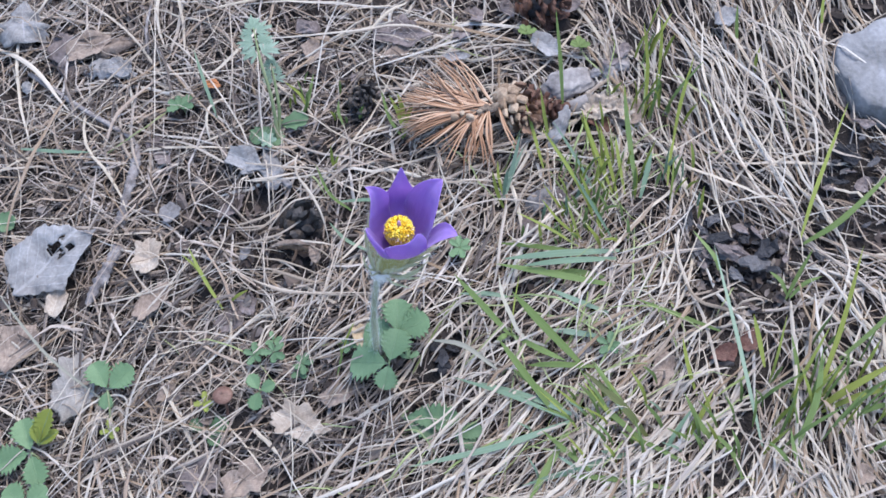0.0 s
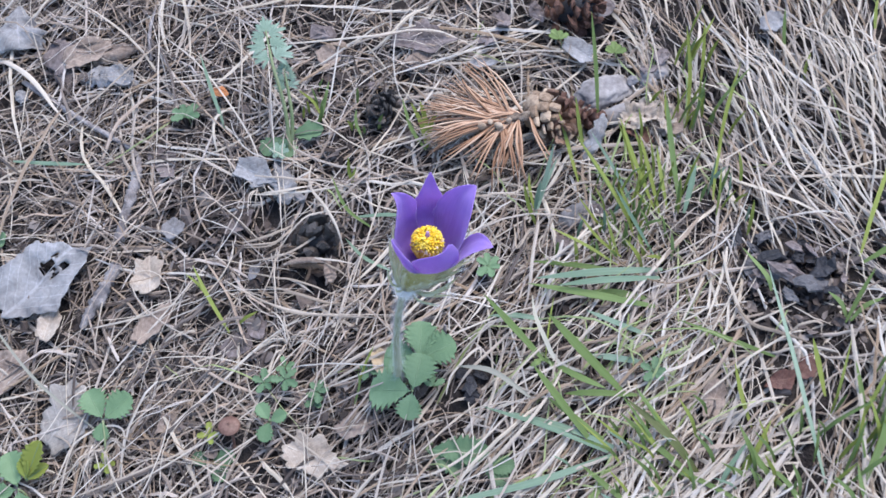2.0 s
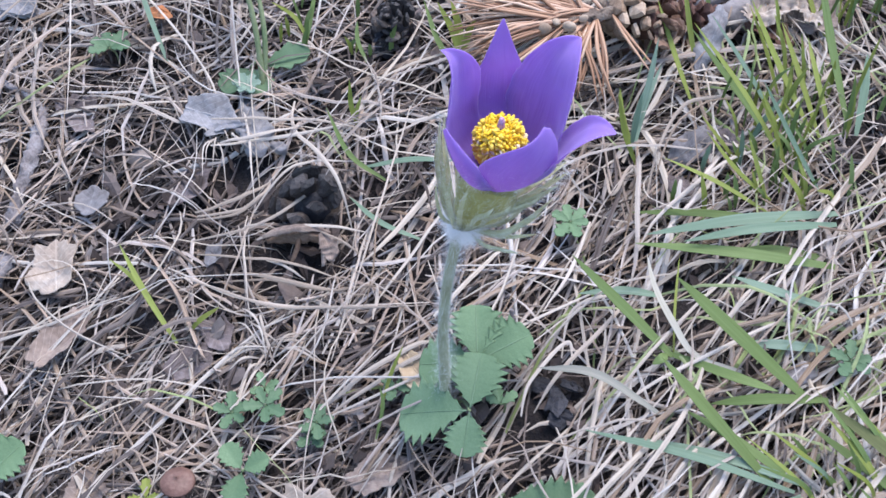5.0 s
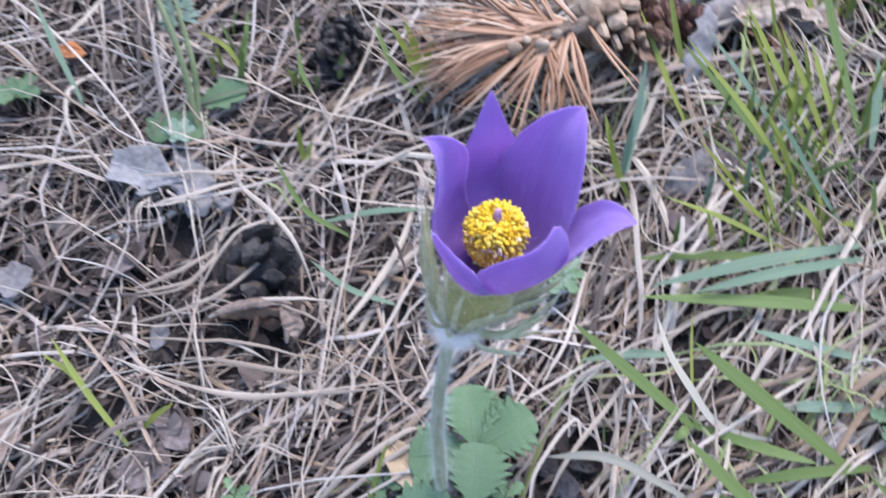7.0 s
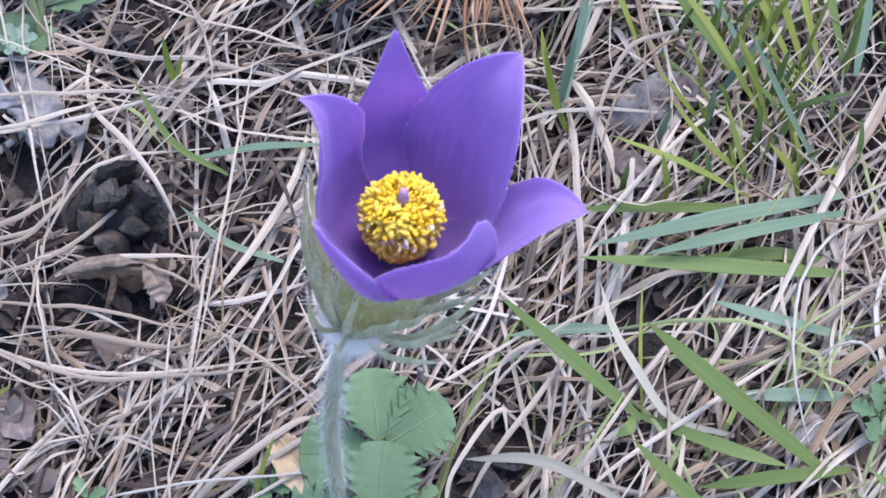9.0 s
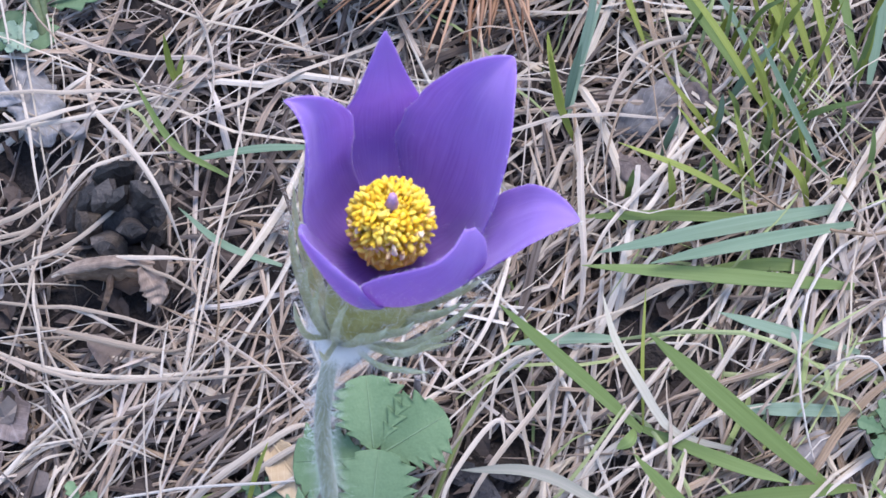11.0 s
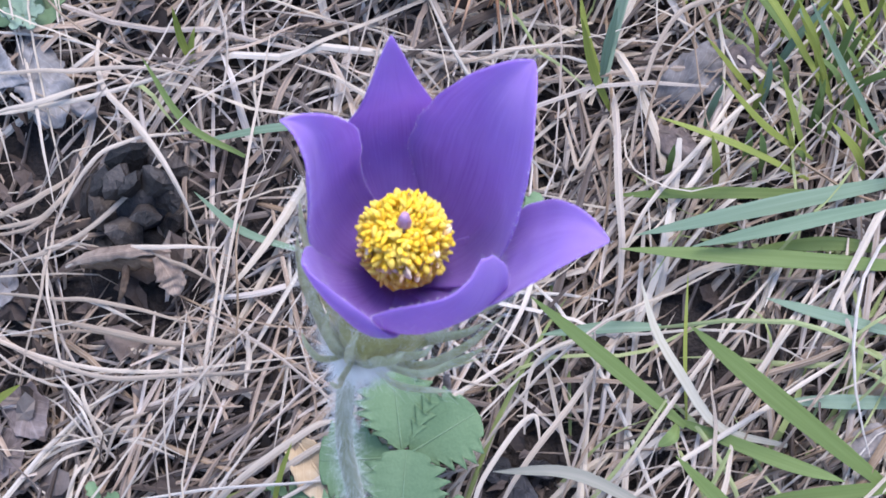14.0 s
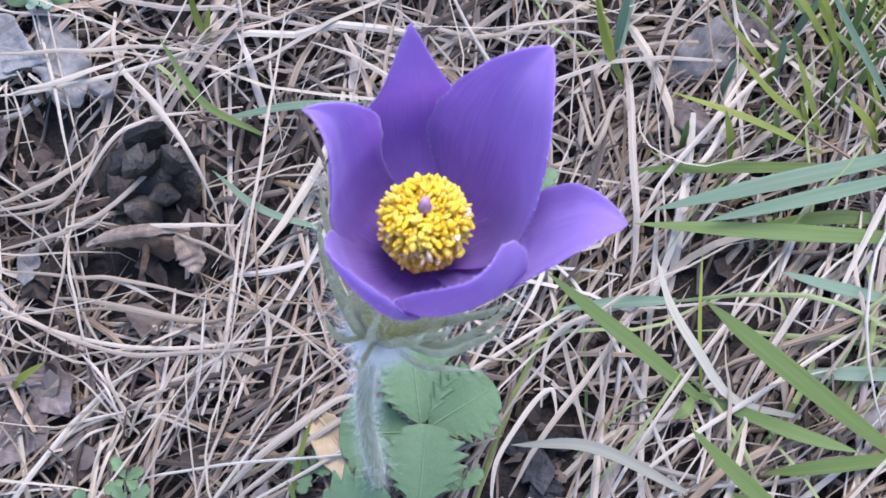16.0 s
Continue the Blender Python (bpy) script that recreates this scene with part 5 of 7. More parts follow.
tuft("flattened green and blue-green grass blades", [
    (BLUE, 0.0027, (0.1097, -0.0465, 0.003), (0.0774, -0.0332, 0.01), (0.0446, -0.0194, 0.01)),
    (GREEN, 0.0035, (0.1537, -0.0650, 0.003), (0.1344, -0.0495, 0.01), (0.1153, -0.0310, 0.014)),
    (BLUE, 0.0040, (0.1129, -0.0478, 0.003), (0.0704, -0.0614, 0.008), (0.0184, -0.0687, 0.008)),
    (GREEN, 0.0040, (0.1111, -0.0526, 0.003), (0.0972, -0.0756, 0.006), (0.0856, -0.0937, 0.006)),
    (BLUE, 0.0035, (0.1468, -0.0679, 0.002), (0.1145, -0.0769, 0.006), (0.0827, -0.0840, 0.006)),
    (GREEN, 0.0032, (0.1697, -0.0918, 0.002), (0.1359, -0.0848, 0.006), (0.1019, -0.0793, 0.005)),
    (GREEN, 0.0029, (0.1330, -0.0892, 0.002), (0.1084, -0.0677, 0.008), (0.0945, -0.0551, 0.01))])
tuft("short green blades in pale dead grass", [
    (GREEN, 0.0034, (0.1967, -0.0721, 0.002), (0.1834, -0.0612, 0.01), (0.1741, -0.0432, 0.016)),
    (LIME, 0.0029, (0.1734, -0.0666, 0.002), (0.1824, -0.0547, 0.01), (0.1903, -0.0418, 0.016)),
    (GREEN, 0.0027, (0.2036, -0.0878, 0.002), (0.1978, -0.0742, 0.008), (0.1860, -0.0623, 0.012)),
    (BLUE, 0.0027, (0.1621, -0.0722, 0.002), (0.1681, -0.0625, 0.008), (0.1791, -0.0498, 0.014)),
    (GREEN, 0.0027, (0.1784, -0.0798, 0.002), (0.1553, -0.0680, 0.008), (0.1402, -0.0604, 0.008)),
    (GREEN, 0.0026, (0.2395, -0.0900, 0.002), (0.2319, -0.0796, 0.008), (0.2286, -0.0671, 0.016))])
tuft("blue-green upright grass blade in needle litter", [(BLUE, 0.0024, (-0.1135, 0.1784, 0.001), (-0.1213, 0.1958, 0.012), (-0.1290, 0.2148, 0.024))])
tuft("blue-green grass blade lying flat", [(BLUE, 0.0026, (-0.2532, 0.1743, 0.003), (-0.2265, 0.1666, 0.006), (-0.2006, 0.1620, 0.006))])
tuft("yellow-green grass shoots in needle litter", [
    (LIME, 0.0024, (-0.1008, 0.0437, 0.001), (-0.1132, 0.0609, 0.01), (-0.1233, 0.0777, 0.018)), (LIME, 0.0019, (-0.1008, 0.0437, 0.001), (-0.1170, 0.0670, 0.008), (-0.1284, 0.0767, 0.012))])
tuft("yellow-green leafy shoot in dead grass", [
    (LIME, 0.0027, (0.0141, 0.1488, 0.001), (0.0102, 0.1585, 0.012), (0.0042, 0.1648, 0.022)), (LIME, 0.0034, (0.0141, 0.1488, 0.001), (0.0128, 0.1603, 0.012), (0.0099, 0.1665, 0.02)), (LIME, 0.0029, (0.0141, 0.1488, 0.001), (0.0164, 0.1572, 0.01), (0.0202, 0.1617, 0.014)), (GREEN, 0.0024, (0.0134, 0.1473, 0.001), (0.0045, 0.1580, 0.008), (-0.0011, 0.1733, 0.016))])
tuft("blue-green grass blade beside a blackened cone", [(BLUE, 0.0022, (-0.0282, 0.1054, 0.004), (-0.0094, 0.1013, 0.009), (0.0093, 0.0981, 0.008)), (BLUE, 0.0021, (-0.0070, 0.0703, 0.002), (-0.0222, 0.0775, 0.006), (-0.0338, 0.0909, 0.006))])
tuft("curved green grass blade behind a blackened cone", [(GREEN, 0.0021, (-0.0195, 0.1002, 0.001), (-0.0336, 0.1083, 0.009), (-0.0422, 0.1223, 0.02))])
tuft("small yellow-green shoot in dead grass", [(LIME, 0.0022, (-0.0305, 0.1289, 0.001), (-0.0326, 0.1325, 0.008), (-0.0328, 0.1343, 0.02)), (LIME, 0.0018, (-0.0305, 0.1289, 0.001), (-0.0306, 0.1308, 0.006), (-0.0283, 0.1328, 0.012))])
tuft("thin pale green stalk lying at a slant", [(PALE, 0.0019, (-0.1741, -0.0080, 0.006), (-0.2137, 0.0217, 0.016), (-0.2556, 0.0702, 0.016))])
tuft("small green blades in dead grass", [(GREEN, 0.0021, (-0.0515, 0.1781, 0.001), (-0.0492, 0.1852, 0.008), (-0.0467, 0.1929, 0.014)), (LIME, 0.0019, (-0.0515, 0.1781, 0.001), (-0.0568, 0.1840, 0.008), (-0.0667, 0.1922, 0.01)), (GREEN, 0.0019, (-0.0259, 0.1604, 0.001), (-0.0295, 0.1668, 0.007), (-0.0294, 0.1722, 0.012))])
tuft("green blades near a grey stone", [(GREEN, 0.0024, (0.2317, 0.1949, 0.001), (0.2304, 0.2026, 0.01), (0.2300, 0.2114, 0.02)), (LIME, 0.0022, (0.2403, 0.1739, 0.001), (0.2409, 0.1792, 0.006), (0.2431, 0.1847, 0.012)), (LIME, 0.0022, (0.2870, 0.2052, 0.001), (0.2865, 0.2123, 0.008), (0.2874, 0.2201, 0.014))])
tuft("thin green shoots at a tan leaf", [(LIME, 0.0014, (-0.0240, 0.0043, 0.001), (-0.0196, 0.0130, 0.008), (-0.0151, 0.0187, 0.014)), (GREEN, 0.0014, (-0.0257, -0.0064, 0.001), (-0.0229, 0.0011, 0.008), (-0.0237, 0.0060, 0.012))])
tuft("green shoot in needle litter", [(LIME, 0.0021, (-0.0961, 0.0477, 0.001), (-0.0913, 0.0483, 0.006), (-0.0835, 0.0492, 0.01))])

# ---- cones, twigs, stones, dead leaves ----
def scale_mesh(name, length, width, thick, material):
    """One woody cone scale along +y: a thin neck, a thick diamond-shaped end with a boss."""
    prof = [(0, 0.35, 0.3), (0.45, 0.7, 0.45), (0.75, 1.0, 0.8), (0.95, 0.75, 1.0), (1.0, 0.15, 0.55)]
    verts = []
    for s, w, t in prof:
        y, x, z = s * length, w * width / 2, t * thick / 2
        verts += [(-x, y, -z * 0.2), (-x * 0.45, y, z), (0, y + (0.06 * length if s > 0.9 else 0), z * 1.35), (x * 0.45, y, z), (x, y, -z * 0.2), (0, y, -z)]
    faces = grid_faces(5, 6, 0, True) + [tuple(range(6))[::-1], tuple(range(24, 30))]
    return mesh_of(name, verts, faces, material, smooth=False)


def closed_scale(name, width, height, thick, material):
    """The diamond-shaped shield of a closed cone scale, facing +y, with a blunt boss and bevelled sides."""
    ring = [(-0.5, 0.02), (-0.28, 0.30), (0, 0.5), (0.28, 0.30), (0.5, 0.02), (0.26, -0.32), (0, -0.46), (-0.26, -0.32)]
    verts = [(x * width, -thick, z * height) for x, z in ring] + [(x * width * 0.93, thick * 0.25, z * height * 0.93) for x, z in ring]
    verts += [(x * width * 0.35, thick * 0.8, z * height * 0.3 + 0.06 * height) for x, z in ring] + [(0, thick * 1.0, 0.08 * height)]
    faces = [(r * 8 + k, r * 8 + (k + 1) % 8, r * 8 + 8 + (k + 1) % 8, r * 8 + 8 + k) for r in (0, 1) for k in range(8)]
    return mesh_of(name, verts, faces + [(16 + k, 16 + (k + 1) % 8, 24) for k in range(8)], material, smooth=False)


def pine_cone(label, centre, radius, length, axis, material, core, count, opened, seed_value, shut=None):
    """A pine cone: a core and woody scales set in a spiral round it; on the side that faces shut the scales are still closed over one another."""
    random.seed(seed_value)
    root = thing("pine_cone", at(centre), label, "pine cone", "pine cones")
    axis = Vector(axis).normalized()
    turn = axis.to_track_quat("Z", "Y").to_matrix().to_4x4()
    c = at(centre)
    frame_c = Matrix.Translation(c) @ turn
    v, f = tube([frame_c @ Vector((0, 0, -length * 0.48)), frame_c @ Vector((0, 0, 0)), frame_c @ Vector((0, 0, length * 0.46))], (radius * 0.3, radius * 0.5, radius * 0.45, radius * 0.12), 10, 10)
    part("core", v, f, core, root)
    closed = [closed_scale("scale", radius * 0.54 * k, radius * 0.80 * k, radius * 0.10, TAN_SCALE) for k in (0.92, 1.0, 1.08)]
    plates = [scale_mesh("scale", radius * 0.9, radius * k * (1.35 if count < 40 else 1), radius * (0.42 if count < 40 else 0.2), material) for k in (0.62, 0.72)]
    for i in range(52 if shut else 0):
        s = (i + 0.5) / 52
        q = i * 2.39996 + random.uniform(-0.06, 0.06)
        out = turn.to_3x3() @ Vector((math.cos(q), math.sin(q), 0))
        if out.dot(Vector(shut).normalized()) < 0.15:
            continue
        wide = radius * float(np.interp(s, (0, 0.15, 0.35, 0.6, 0.85, 1), (0.40, 0.66, 0.78, 0.66, 0.36, 0.08)))
        m = frame_c @ pose(0, 0, (s - 0.5) * length, 0, 0, math.degrees(q) - 90) @ pose(0, wide, 0, 16 - 34 * s + random.uniform(-5, 5))
        shared("scale", closed[i % 3], root, m @ Matrix.Scale(float(np.interp(s, (0, 0.35, 1), (0.75, 1, 0.5))) * random.uniform(0.9, 1.1), 4))
    for i in range(count):
        s = (i + 0.5) / count
        if shut and (turn.to_3x3() @ Vector((-math.sin(i * 2.39996), math.cos(i * 2.39996), 0))).dot(Vector(shut).normalized()) > 0.05:
            continue
        if material is BLACK_CONE and random.random() < 0.06:
            continue
        q = i * 2.39996 + random.uniform(-0.2, 0.2)
        wide = radius * float(np.interp(s, (0, 0.3, 0.7, 1), (0.55, 0.75, 0.55, 0.12)))
        lean = radians(float(np.interp(s, (0, 0.5, 1), (5, 30, 70))) + (1 - opened) * 35 + random.uniform(-20, 20))
        m = frame_c @ pose(0, 0, (s - 0.5) * length * 0.86, 0, 0, math.degrees(q)) @ pose(0, wide * 0.35, 0, math.degrees(lean)) @ Matrix.Scale(float(np.interp(s, (0, 0.3, 1), (0.8, 1, 0.55))) * random.uniform(0.78, 1.18), 4)
        shared("scale", plates[i % 2], root, m)
    return root


pine_cone("light brown pine cone on fallen needles", (0.0880, 0.1545, 0.009), 0.0170, 0.036, (0.25, -0.75, 0.25), CONE, CONE_IN, 46, 0.75, 3, (-0.75, -0.35, 0.6))
# added darker cone: shade on the light brown cone's right half, done in colour
pine_cone("dark added cone for the shaded right half of the light brown one", (0.1016, 0.1570, 0.004), 0.014, 0.032, (0.9, -0.2, 0.3), CONE_IN, CONE_IN, 44, 0.9, 4)
pine_cone("blackened old pine cone in a hollow of dead grass", (-0.0496, 0.0965, -0.004), 0.0165, 0.032, (0.20, -0.40, 0.85), BLACK_CONE, BARK, 24, 0.9, 5)
pine_cone("small black pine cone half hidden in grass", (-0.0115, 0.1793, -0.003), 0.013, 0.028, (-0.3, -0.5, 0.75), BLACK_CONE, BARK, 44, 0.8, 6)
pine_cone("dark brown pine cone at the edge of dead leaves", (0.1071, 0.2357, 0.004), 0.0155, 0.036, (0.7, -0.4, 0.5), CONE_IN, BARK, 50, 0.9, 7)


def needle_twig():
    """A broken pine twig with resin buds and a brush of dead orange needles."""
    random.seed(9)
    line = [at(p) for p in ((0.0910, 0.1646, 0.008), (0.0741, 0.1543, 0.014), (0.0614, 0.1508, 0.016), (0.0505, 0.1494, 0.015))]
    root = thing("pine_twig", at((0.0748, 0.1648, 0)), "broken pine twig with dead orange needles and pale buds", "twig")
    v, f = tube(line, (0.0022, 0.0026, 0.0025, 0.0018), 24, 9, 0.9)
    wood = part("wood", v, f, TWIG_BROWN, root, "rough brown bark")
    for p, r in (((0.0565, 0.1455, 0.0185), 0.0029), ((0.0461, 0.1467, 0.018), 0.0031), ((0.0625, 0.1486, 0.0185), 0.0018), ((0.0515, 0.1484, 0.019), 0.0019)):
        shared("bud", seed("bud", r, r * 1.15, BUD, 7, 9), wood, Matrix.Translation(at(p)) @ pose(0, 0, 0, random.uniform(0, 90), random.uniform(0, 90), 0))
    along = curve_points(line, 20)
    for fan, spread, count, rise, reach in ((186, 9, 22, 0.04, 0.050), (205, 9, 12, 0.0, 0.044), (158, 13, 24, 0.14, 0.048), (128, 12, 6, 0.24, 0.040), (262, 12, 10, -0.14, 0.040)):
        for _ in range(count):
            a = along[random.randrange(5, 19)]
            q, lift, length = radians(random.gauss(fan, spread)), random.gauss(rise, 0.10), reach * random.uniform(0.75, 1.15)
            sway = Vector((random.gauss(0, 0.0022), random.gauss(0, 0.0022), abs(random.gauss(0.002, 0.0015))))
            for k in (-1, 1):
                turn = q + k * random.uniform(0.01, 0.07)
                tip = a + Vector((math.cos(turn), math.sin(turn), lift + 0.19 * math.sin(turn) + 0.19 * math.cos(turn))) * length * random.uniform(0.92, 1.0)
                tip.z = max(tip.z, float(level(tip.x, tip.y)) + 0.001)
                v, f = tube([a, (a + tip) / 2 + sway, tip], (0.0006, 0.00075, 0.0006, 0.0002), 8, 5)
                part("needle", v, f, NEEDLE, wood)


needle_twig()


def stone(label, centre, size, material, turn, seed_value):
    """A weathered stone with broken faces, sunk a little into the litter."""
    bm = bmesh.new()
    bmesh.ops.create_icosphere(bm, subdivisions=4, radius=1)
    rnd = random.Random(seed_value)
    cuts = [(Vector((rnd.gauss(0, 1), rnd.gauss(0, 1), rnd.gauss(0.2, 0.8))).normalized(), rnd.uniform(0.62, 0.9)) for _ in range(11)]
    c = at(centre)
    rot_m = pose(0, 0, 0, 8, -6, turn)
    for v in bm.verts:
        p = v.co.copy()
        for nrm, far in cuts:
            over = p.dot(nrm) - far
            if over > 0:
                p -= nrm * over * 0.92
        p *= 1 + 0.22 * noise.noise(p * 1.7 + Vector((0, seed_value, 3))) + 0.10 * noise.noise(p * 3.3 + Vector((seed_value, 0, 0))) + 0.09 * noise.noise(p * 7) + 0.05 * noise.noise(p * 19)
        v.co = rot_m @ Vector((p.x * size[0], p.y * size[1], p.z * size[2]))
    me = bpy.data.meshes.new("stone")
    bm.to_mesh(me)
    bm.free()
    me.materials.append(material)
    me.shade_smooth()
    ob = new("stone", me)
    ob.location = c
    return tagged(ob, label, "stone", "stones")


stone("rough grey stone beside a pine cone", (0.1225, 0.1800, -0.002), (0.0185, 0.0150, 0.0055), STONE, 20, 1)
stone("flat grey stone half covered by litter", (0.1310, 0.1625, -0.003), (0.0150, 0.0085, 0.0070), STONE, 10, 2)
stone("brown-grey pebble beside a larger stone", (0.1399, 0.1838, 0.000), (0.0040, 0.0040, 0.0035), STONE, 30, 6)
stone("brown-grey pebble beside a larger stone", (0.1487, 0.1835, 0.000), (0.0060, 0.0065, 0.0050), STONE, 75, 7)
stone("grey clod of earth between stones", (0.1560, 0.1900, -0.001), (0.0080, 0.0060, 0.0050), STONE, 50, 8)


def slab(label, corners, height, material, seed_value):
    """A flat angular stone with broken edges, bedded in the litter."""
    ring = []
    for k, a in enumerate(corners):
        b = corners[(k + 1) % len(corners)]
        ring += [Vector((a[0], a[1], 0)).lerp(Vector((b[0], b[1], 0)), f / 6) for f in range(6)]
    mid = sum(ring, Vector()) / len(ring)
    verts = []
    for grow, z in ((0.97, -0.012), (1.02, height * 0.35), (1.0, height * 0.78), (0.95, height * 0.96), (0.82, height), (0.6, height * 1.03), (0.35, height * 1.04), (0.12, height * 1.05)):
        for q in ring:
            p = mid + (q - mid) * (grow + 0.10 * noise.noise(q * 80 + Vector((0, z * 120, seed_value))) + 0.05 * noise.noise(q * 260 + Vector((0, z * 300, seed_value))))
            p.z = float(level(p.x, p.y)) + z + height * (0.35 * noise.noise(p * 45) + 0.20 * noise.noise(p * 170) + 0.08 * noise.noise(p * 600)) * (z > 0)
            verts.append(p)
    n = len(ring)
    return single("stone", verts, grid_faces(8, n, 0, True) + [tuple(range(7 * n, 8 * n))], material, label, "stone", "stones")


slab("large angular blue-grey stone at the edge of dead grass", ((0.2905, 0.1830), (0.2970, 0.1925), (0.3084, 0.1955), (0.3350, 0.2050), (0.3520, 0.1750), (0.3380, 0.1300), (0.3160, 0.1340), (0.3000, 0.1440), (0.2915, 0.1640)), 0.010, BLUE_STONE, 3)
stone("small grey pebble in dead grass", (0.1204, -0.0049, 0), (0.007, 0.005, 0.004), STONE, 10, 4)
stone("small dark pebble near a blackened cone", (-0.0631, 0.1252, 0), (0.003, 0.004, 0.003), STONE, 60, 5)


def dead_leaf(label, material, centre, length, width, turn, curl=0.2, roll=0.0, pitch=0.0, jag=0.12, seed_value=0, crumple=0.06, holes=0):
    """A dry leaf: an angular uneven outline, a crease, curled and crumpled."""
    rnd = random.Random(seed_value * 7 + 1)
    n = 31 if holes else 17
    m = Matrix.Translation(at((centre[0], centre[1], min(centre[2], 0.002 + centre[2] / 2)))) @ pose(0, 0, 0, 12, -11, 0) @ pose(0, 0, 0, pitch, roll, turn)
    count = rnd.randint(5, 7)
    corners = sorted((i + rnd.uniform(-0.3, 0.3)) / count * 2 * math.pi for i in range(count))
    reach = [rnd.uniform(0.86, 1.14) for _ in corners]
    shift = Vector((rnd.uniform(0, 50), rnd.uniform(0, 50), 0))
    crease = rnd.uniform(-0.4, 0.4)

    def outline(q):
        """Straight edges between the corners, with a ragged margin."""
        q %= 2 * math.pi
        j = max((i for i in range(count) if corners[i] <= q), default=count - 1)
        a0, a1 = corners[j], corners[(j + 1) % count]
        r0, r1 = reach[j], reach[(j + 1) % count]
        gap, d = (a1 - a0) % (2 * math.pi), (q - a0) % (2 * math.pi)
        p0, p1 = Vector((r0, 0)), Vector((r1 * math.cos(gap), r1 * math.sin(gap)))
        e = p1 - p0
        den = math.cos(d) * e.y - math.sin(d) * e.x
        r = (p0.x * e.y - p0.y * e.x) / den if abs(den) > 1e-6 else 1
        return r * (1 + jag * noise.noise(Vector((math.cos(q) * 3, math.sin(q) * 3, seed_value))) + 0.5 * jag * noise.noise(Vector((math.cos(q) * 9, math.sin(q) * 9, seed_value))))

    verts, uvs = [], []
    for i in range(n):
        for j in range(n):
            u, w = 2 * i / (n - 1) - 1, 2 * j / (n - 1) - 1
            x, y = u * math.sqrt(1 - w * w / 2), w * math.sqrt(1 - u * u / 2)
            k = 1 + (outline(math.atan2(y, x)) - 1) * math.hypot(x, y)
            x, y = x * k, y * k
            p = Vector((x, y * width / length, 0))
            z = curl * length * (0.13 * x * x + 0.16 * y * y * width / length) + crumple * length * noise.noise(p * 2.0 + shift) + 0.4 * crumple * length * noise.noise(p * 6 + shift)
            z += 0.05 * length * abs(y - crease * x) - 0.02 * length
            verts.append(m @ Vector((x * length / 2, y * width / 2, z)))
            uvs.append((x, y - crease * x))
    faces = grid_faces(n, n)
    gaps = [(rnd.gauss(0.35, 0.14), rnd.gauss(0.15, 0.2), rnd.uniform(0.05, 0.11)) for _ in range(holes)]
    faces = [f for k, f in enumerate(faces) if not any(math.hypot(2 * (k // (n - 1) + 0.5) / (n - 1) - 1 - gx0, 2 * (k % (n - 1) + 0.5) / (n - 1) - 1 - gy0) < r for gx0, gy0, r in gaps)]
    ob = single("dead_leaf", verts, faces, material, label, "dead leaf", "dead leaves", uvs=uvs)
    mod = ob.modifiers.new("thickness", "SOLIDIFY")
    mod.thickness = 0.0003
    if length > 0.021:
        rib = [verts[min(range(i * n, i * n + n), key=lambda v: abs(uvs[v][1]))] for i in range(0, n - 2, 3)]
        v, f = tube([p + Vector((0, 0, 0.0001)) for p in rib], (0.00045, 0.0004, 0.0003, 0.00012), 16, 6)
        part("midrib", v, f, material, ob, "raised dry midrib")
    return ob


dead_leaf("large grey dead leaf with worn holes", GREY_LEAF, (-0.2239, 0.0882, 0.007), 0.070, 0.052, 30, 0.25, -4, 8, 0.12, 1, holes=7)
dead_leaf("pale grey curled dead leaf on dead grass", GREY_LEAF, (-0.0929, 0.1424, 0.008), 0.034, 0.019, -28, 0.35, 0, 8, 0.1, 3)
dead_leaf("pale beige crumpled dead leaf", BEIGE_LEAF, (-0.2143, 0.0620, 0.004), 0.025, 0.020, 80, 0.3, 0, 0, 0.15, 5)
dead_leaf("broad pale brown dead leaf", BROWN_LEAF, (-0.2391, 0.0366, 0.003), 0.042, 0.034, 50, 0.2, 0, 0, 0.12, 6)
dead_leaf("pale grey skeleton-like dead leaf", PALE_LEAF, (-0.1942, 0.0049, 0.003), 0.046, 0.036, 70, 0.2, 0, 0, 0.3, 7)
dead_leaf("torn brown oak leaf", BROWN_LEAF, (-0.1482, 0.0518, 0.004), 0.034, 0.016, 55, 0.3, 10, 0, 0.3, 8)
dead_leaf("pale beige lobed dead leaf", BEIGE_LEAF, (-0.0488, -0.0334, 0.003), 0.034, 0.022, -15, 0.15, 0, 0, 0.25, 9)
dead_leaf("small dull grey dead leaf", WORN_LEAF, (-0.1413, 0.1145, 0.001), 0.017, 0.015, 90, 0.1, 0, 0, 0.12, 10)
dead_leaf("dark brown lobed dead leaf", DARK_LEAF, (0.0128, 0.2250, 0.004), 0.045, 0.028, -10, 0.2, 0, 0, 0.22, 11)
dead_leaf("brown ragged dead leaf", BROWN_LEAF, (0.0092, 0.2087, 0.003), 0.022, 0.016, 20, 0.2, 0, 0, 0.25, 12)
dead_leaf("small pale grey leaf shard", GREY_LEAF, (0.0483, 0.2016, 0.006), 0.020, 0.008, -5, 0.1, 0, 0, 0.06, 13)
dead_leaf("grey dead leaf beside a stone", GREY_LEAF, (0.1071, 0.2056, 0.005), 0.026, 0.016, -50, 0.2, 0, 0, 0.08, 14)
dead_leaf("red-brown leathery dead leaf", RED_LEAF, (0.2042, -0.0121, -0.001), 0.019, 0.013, 10, 0.4, 0, 0, 0.2, 18)
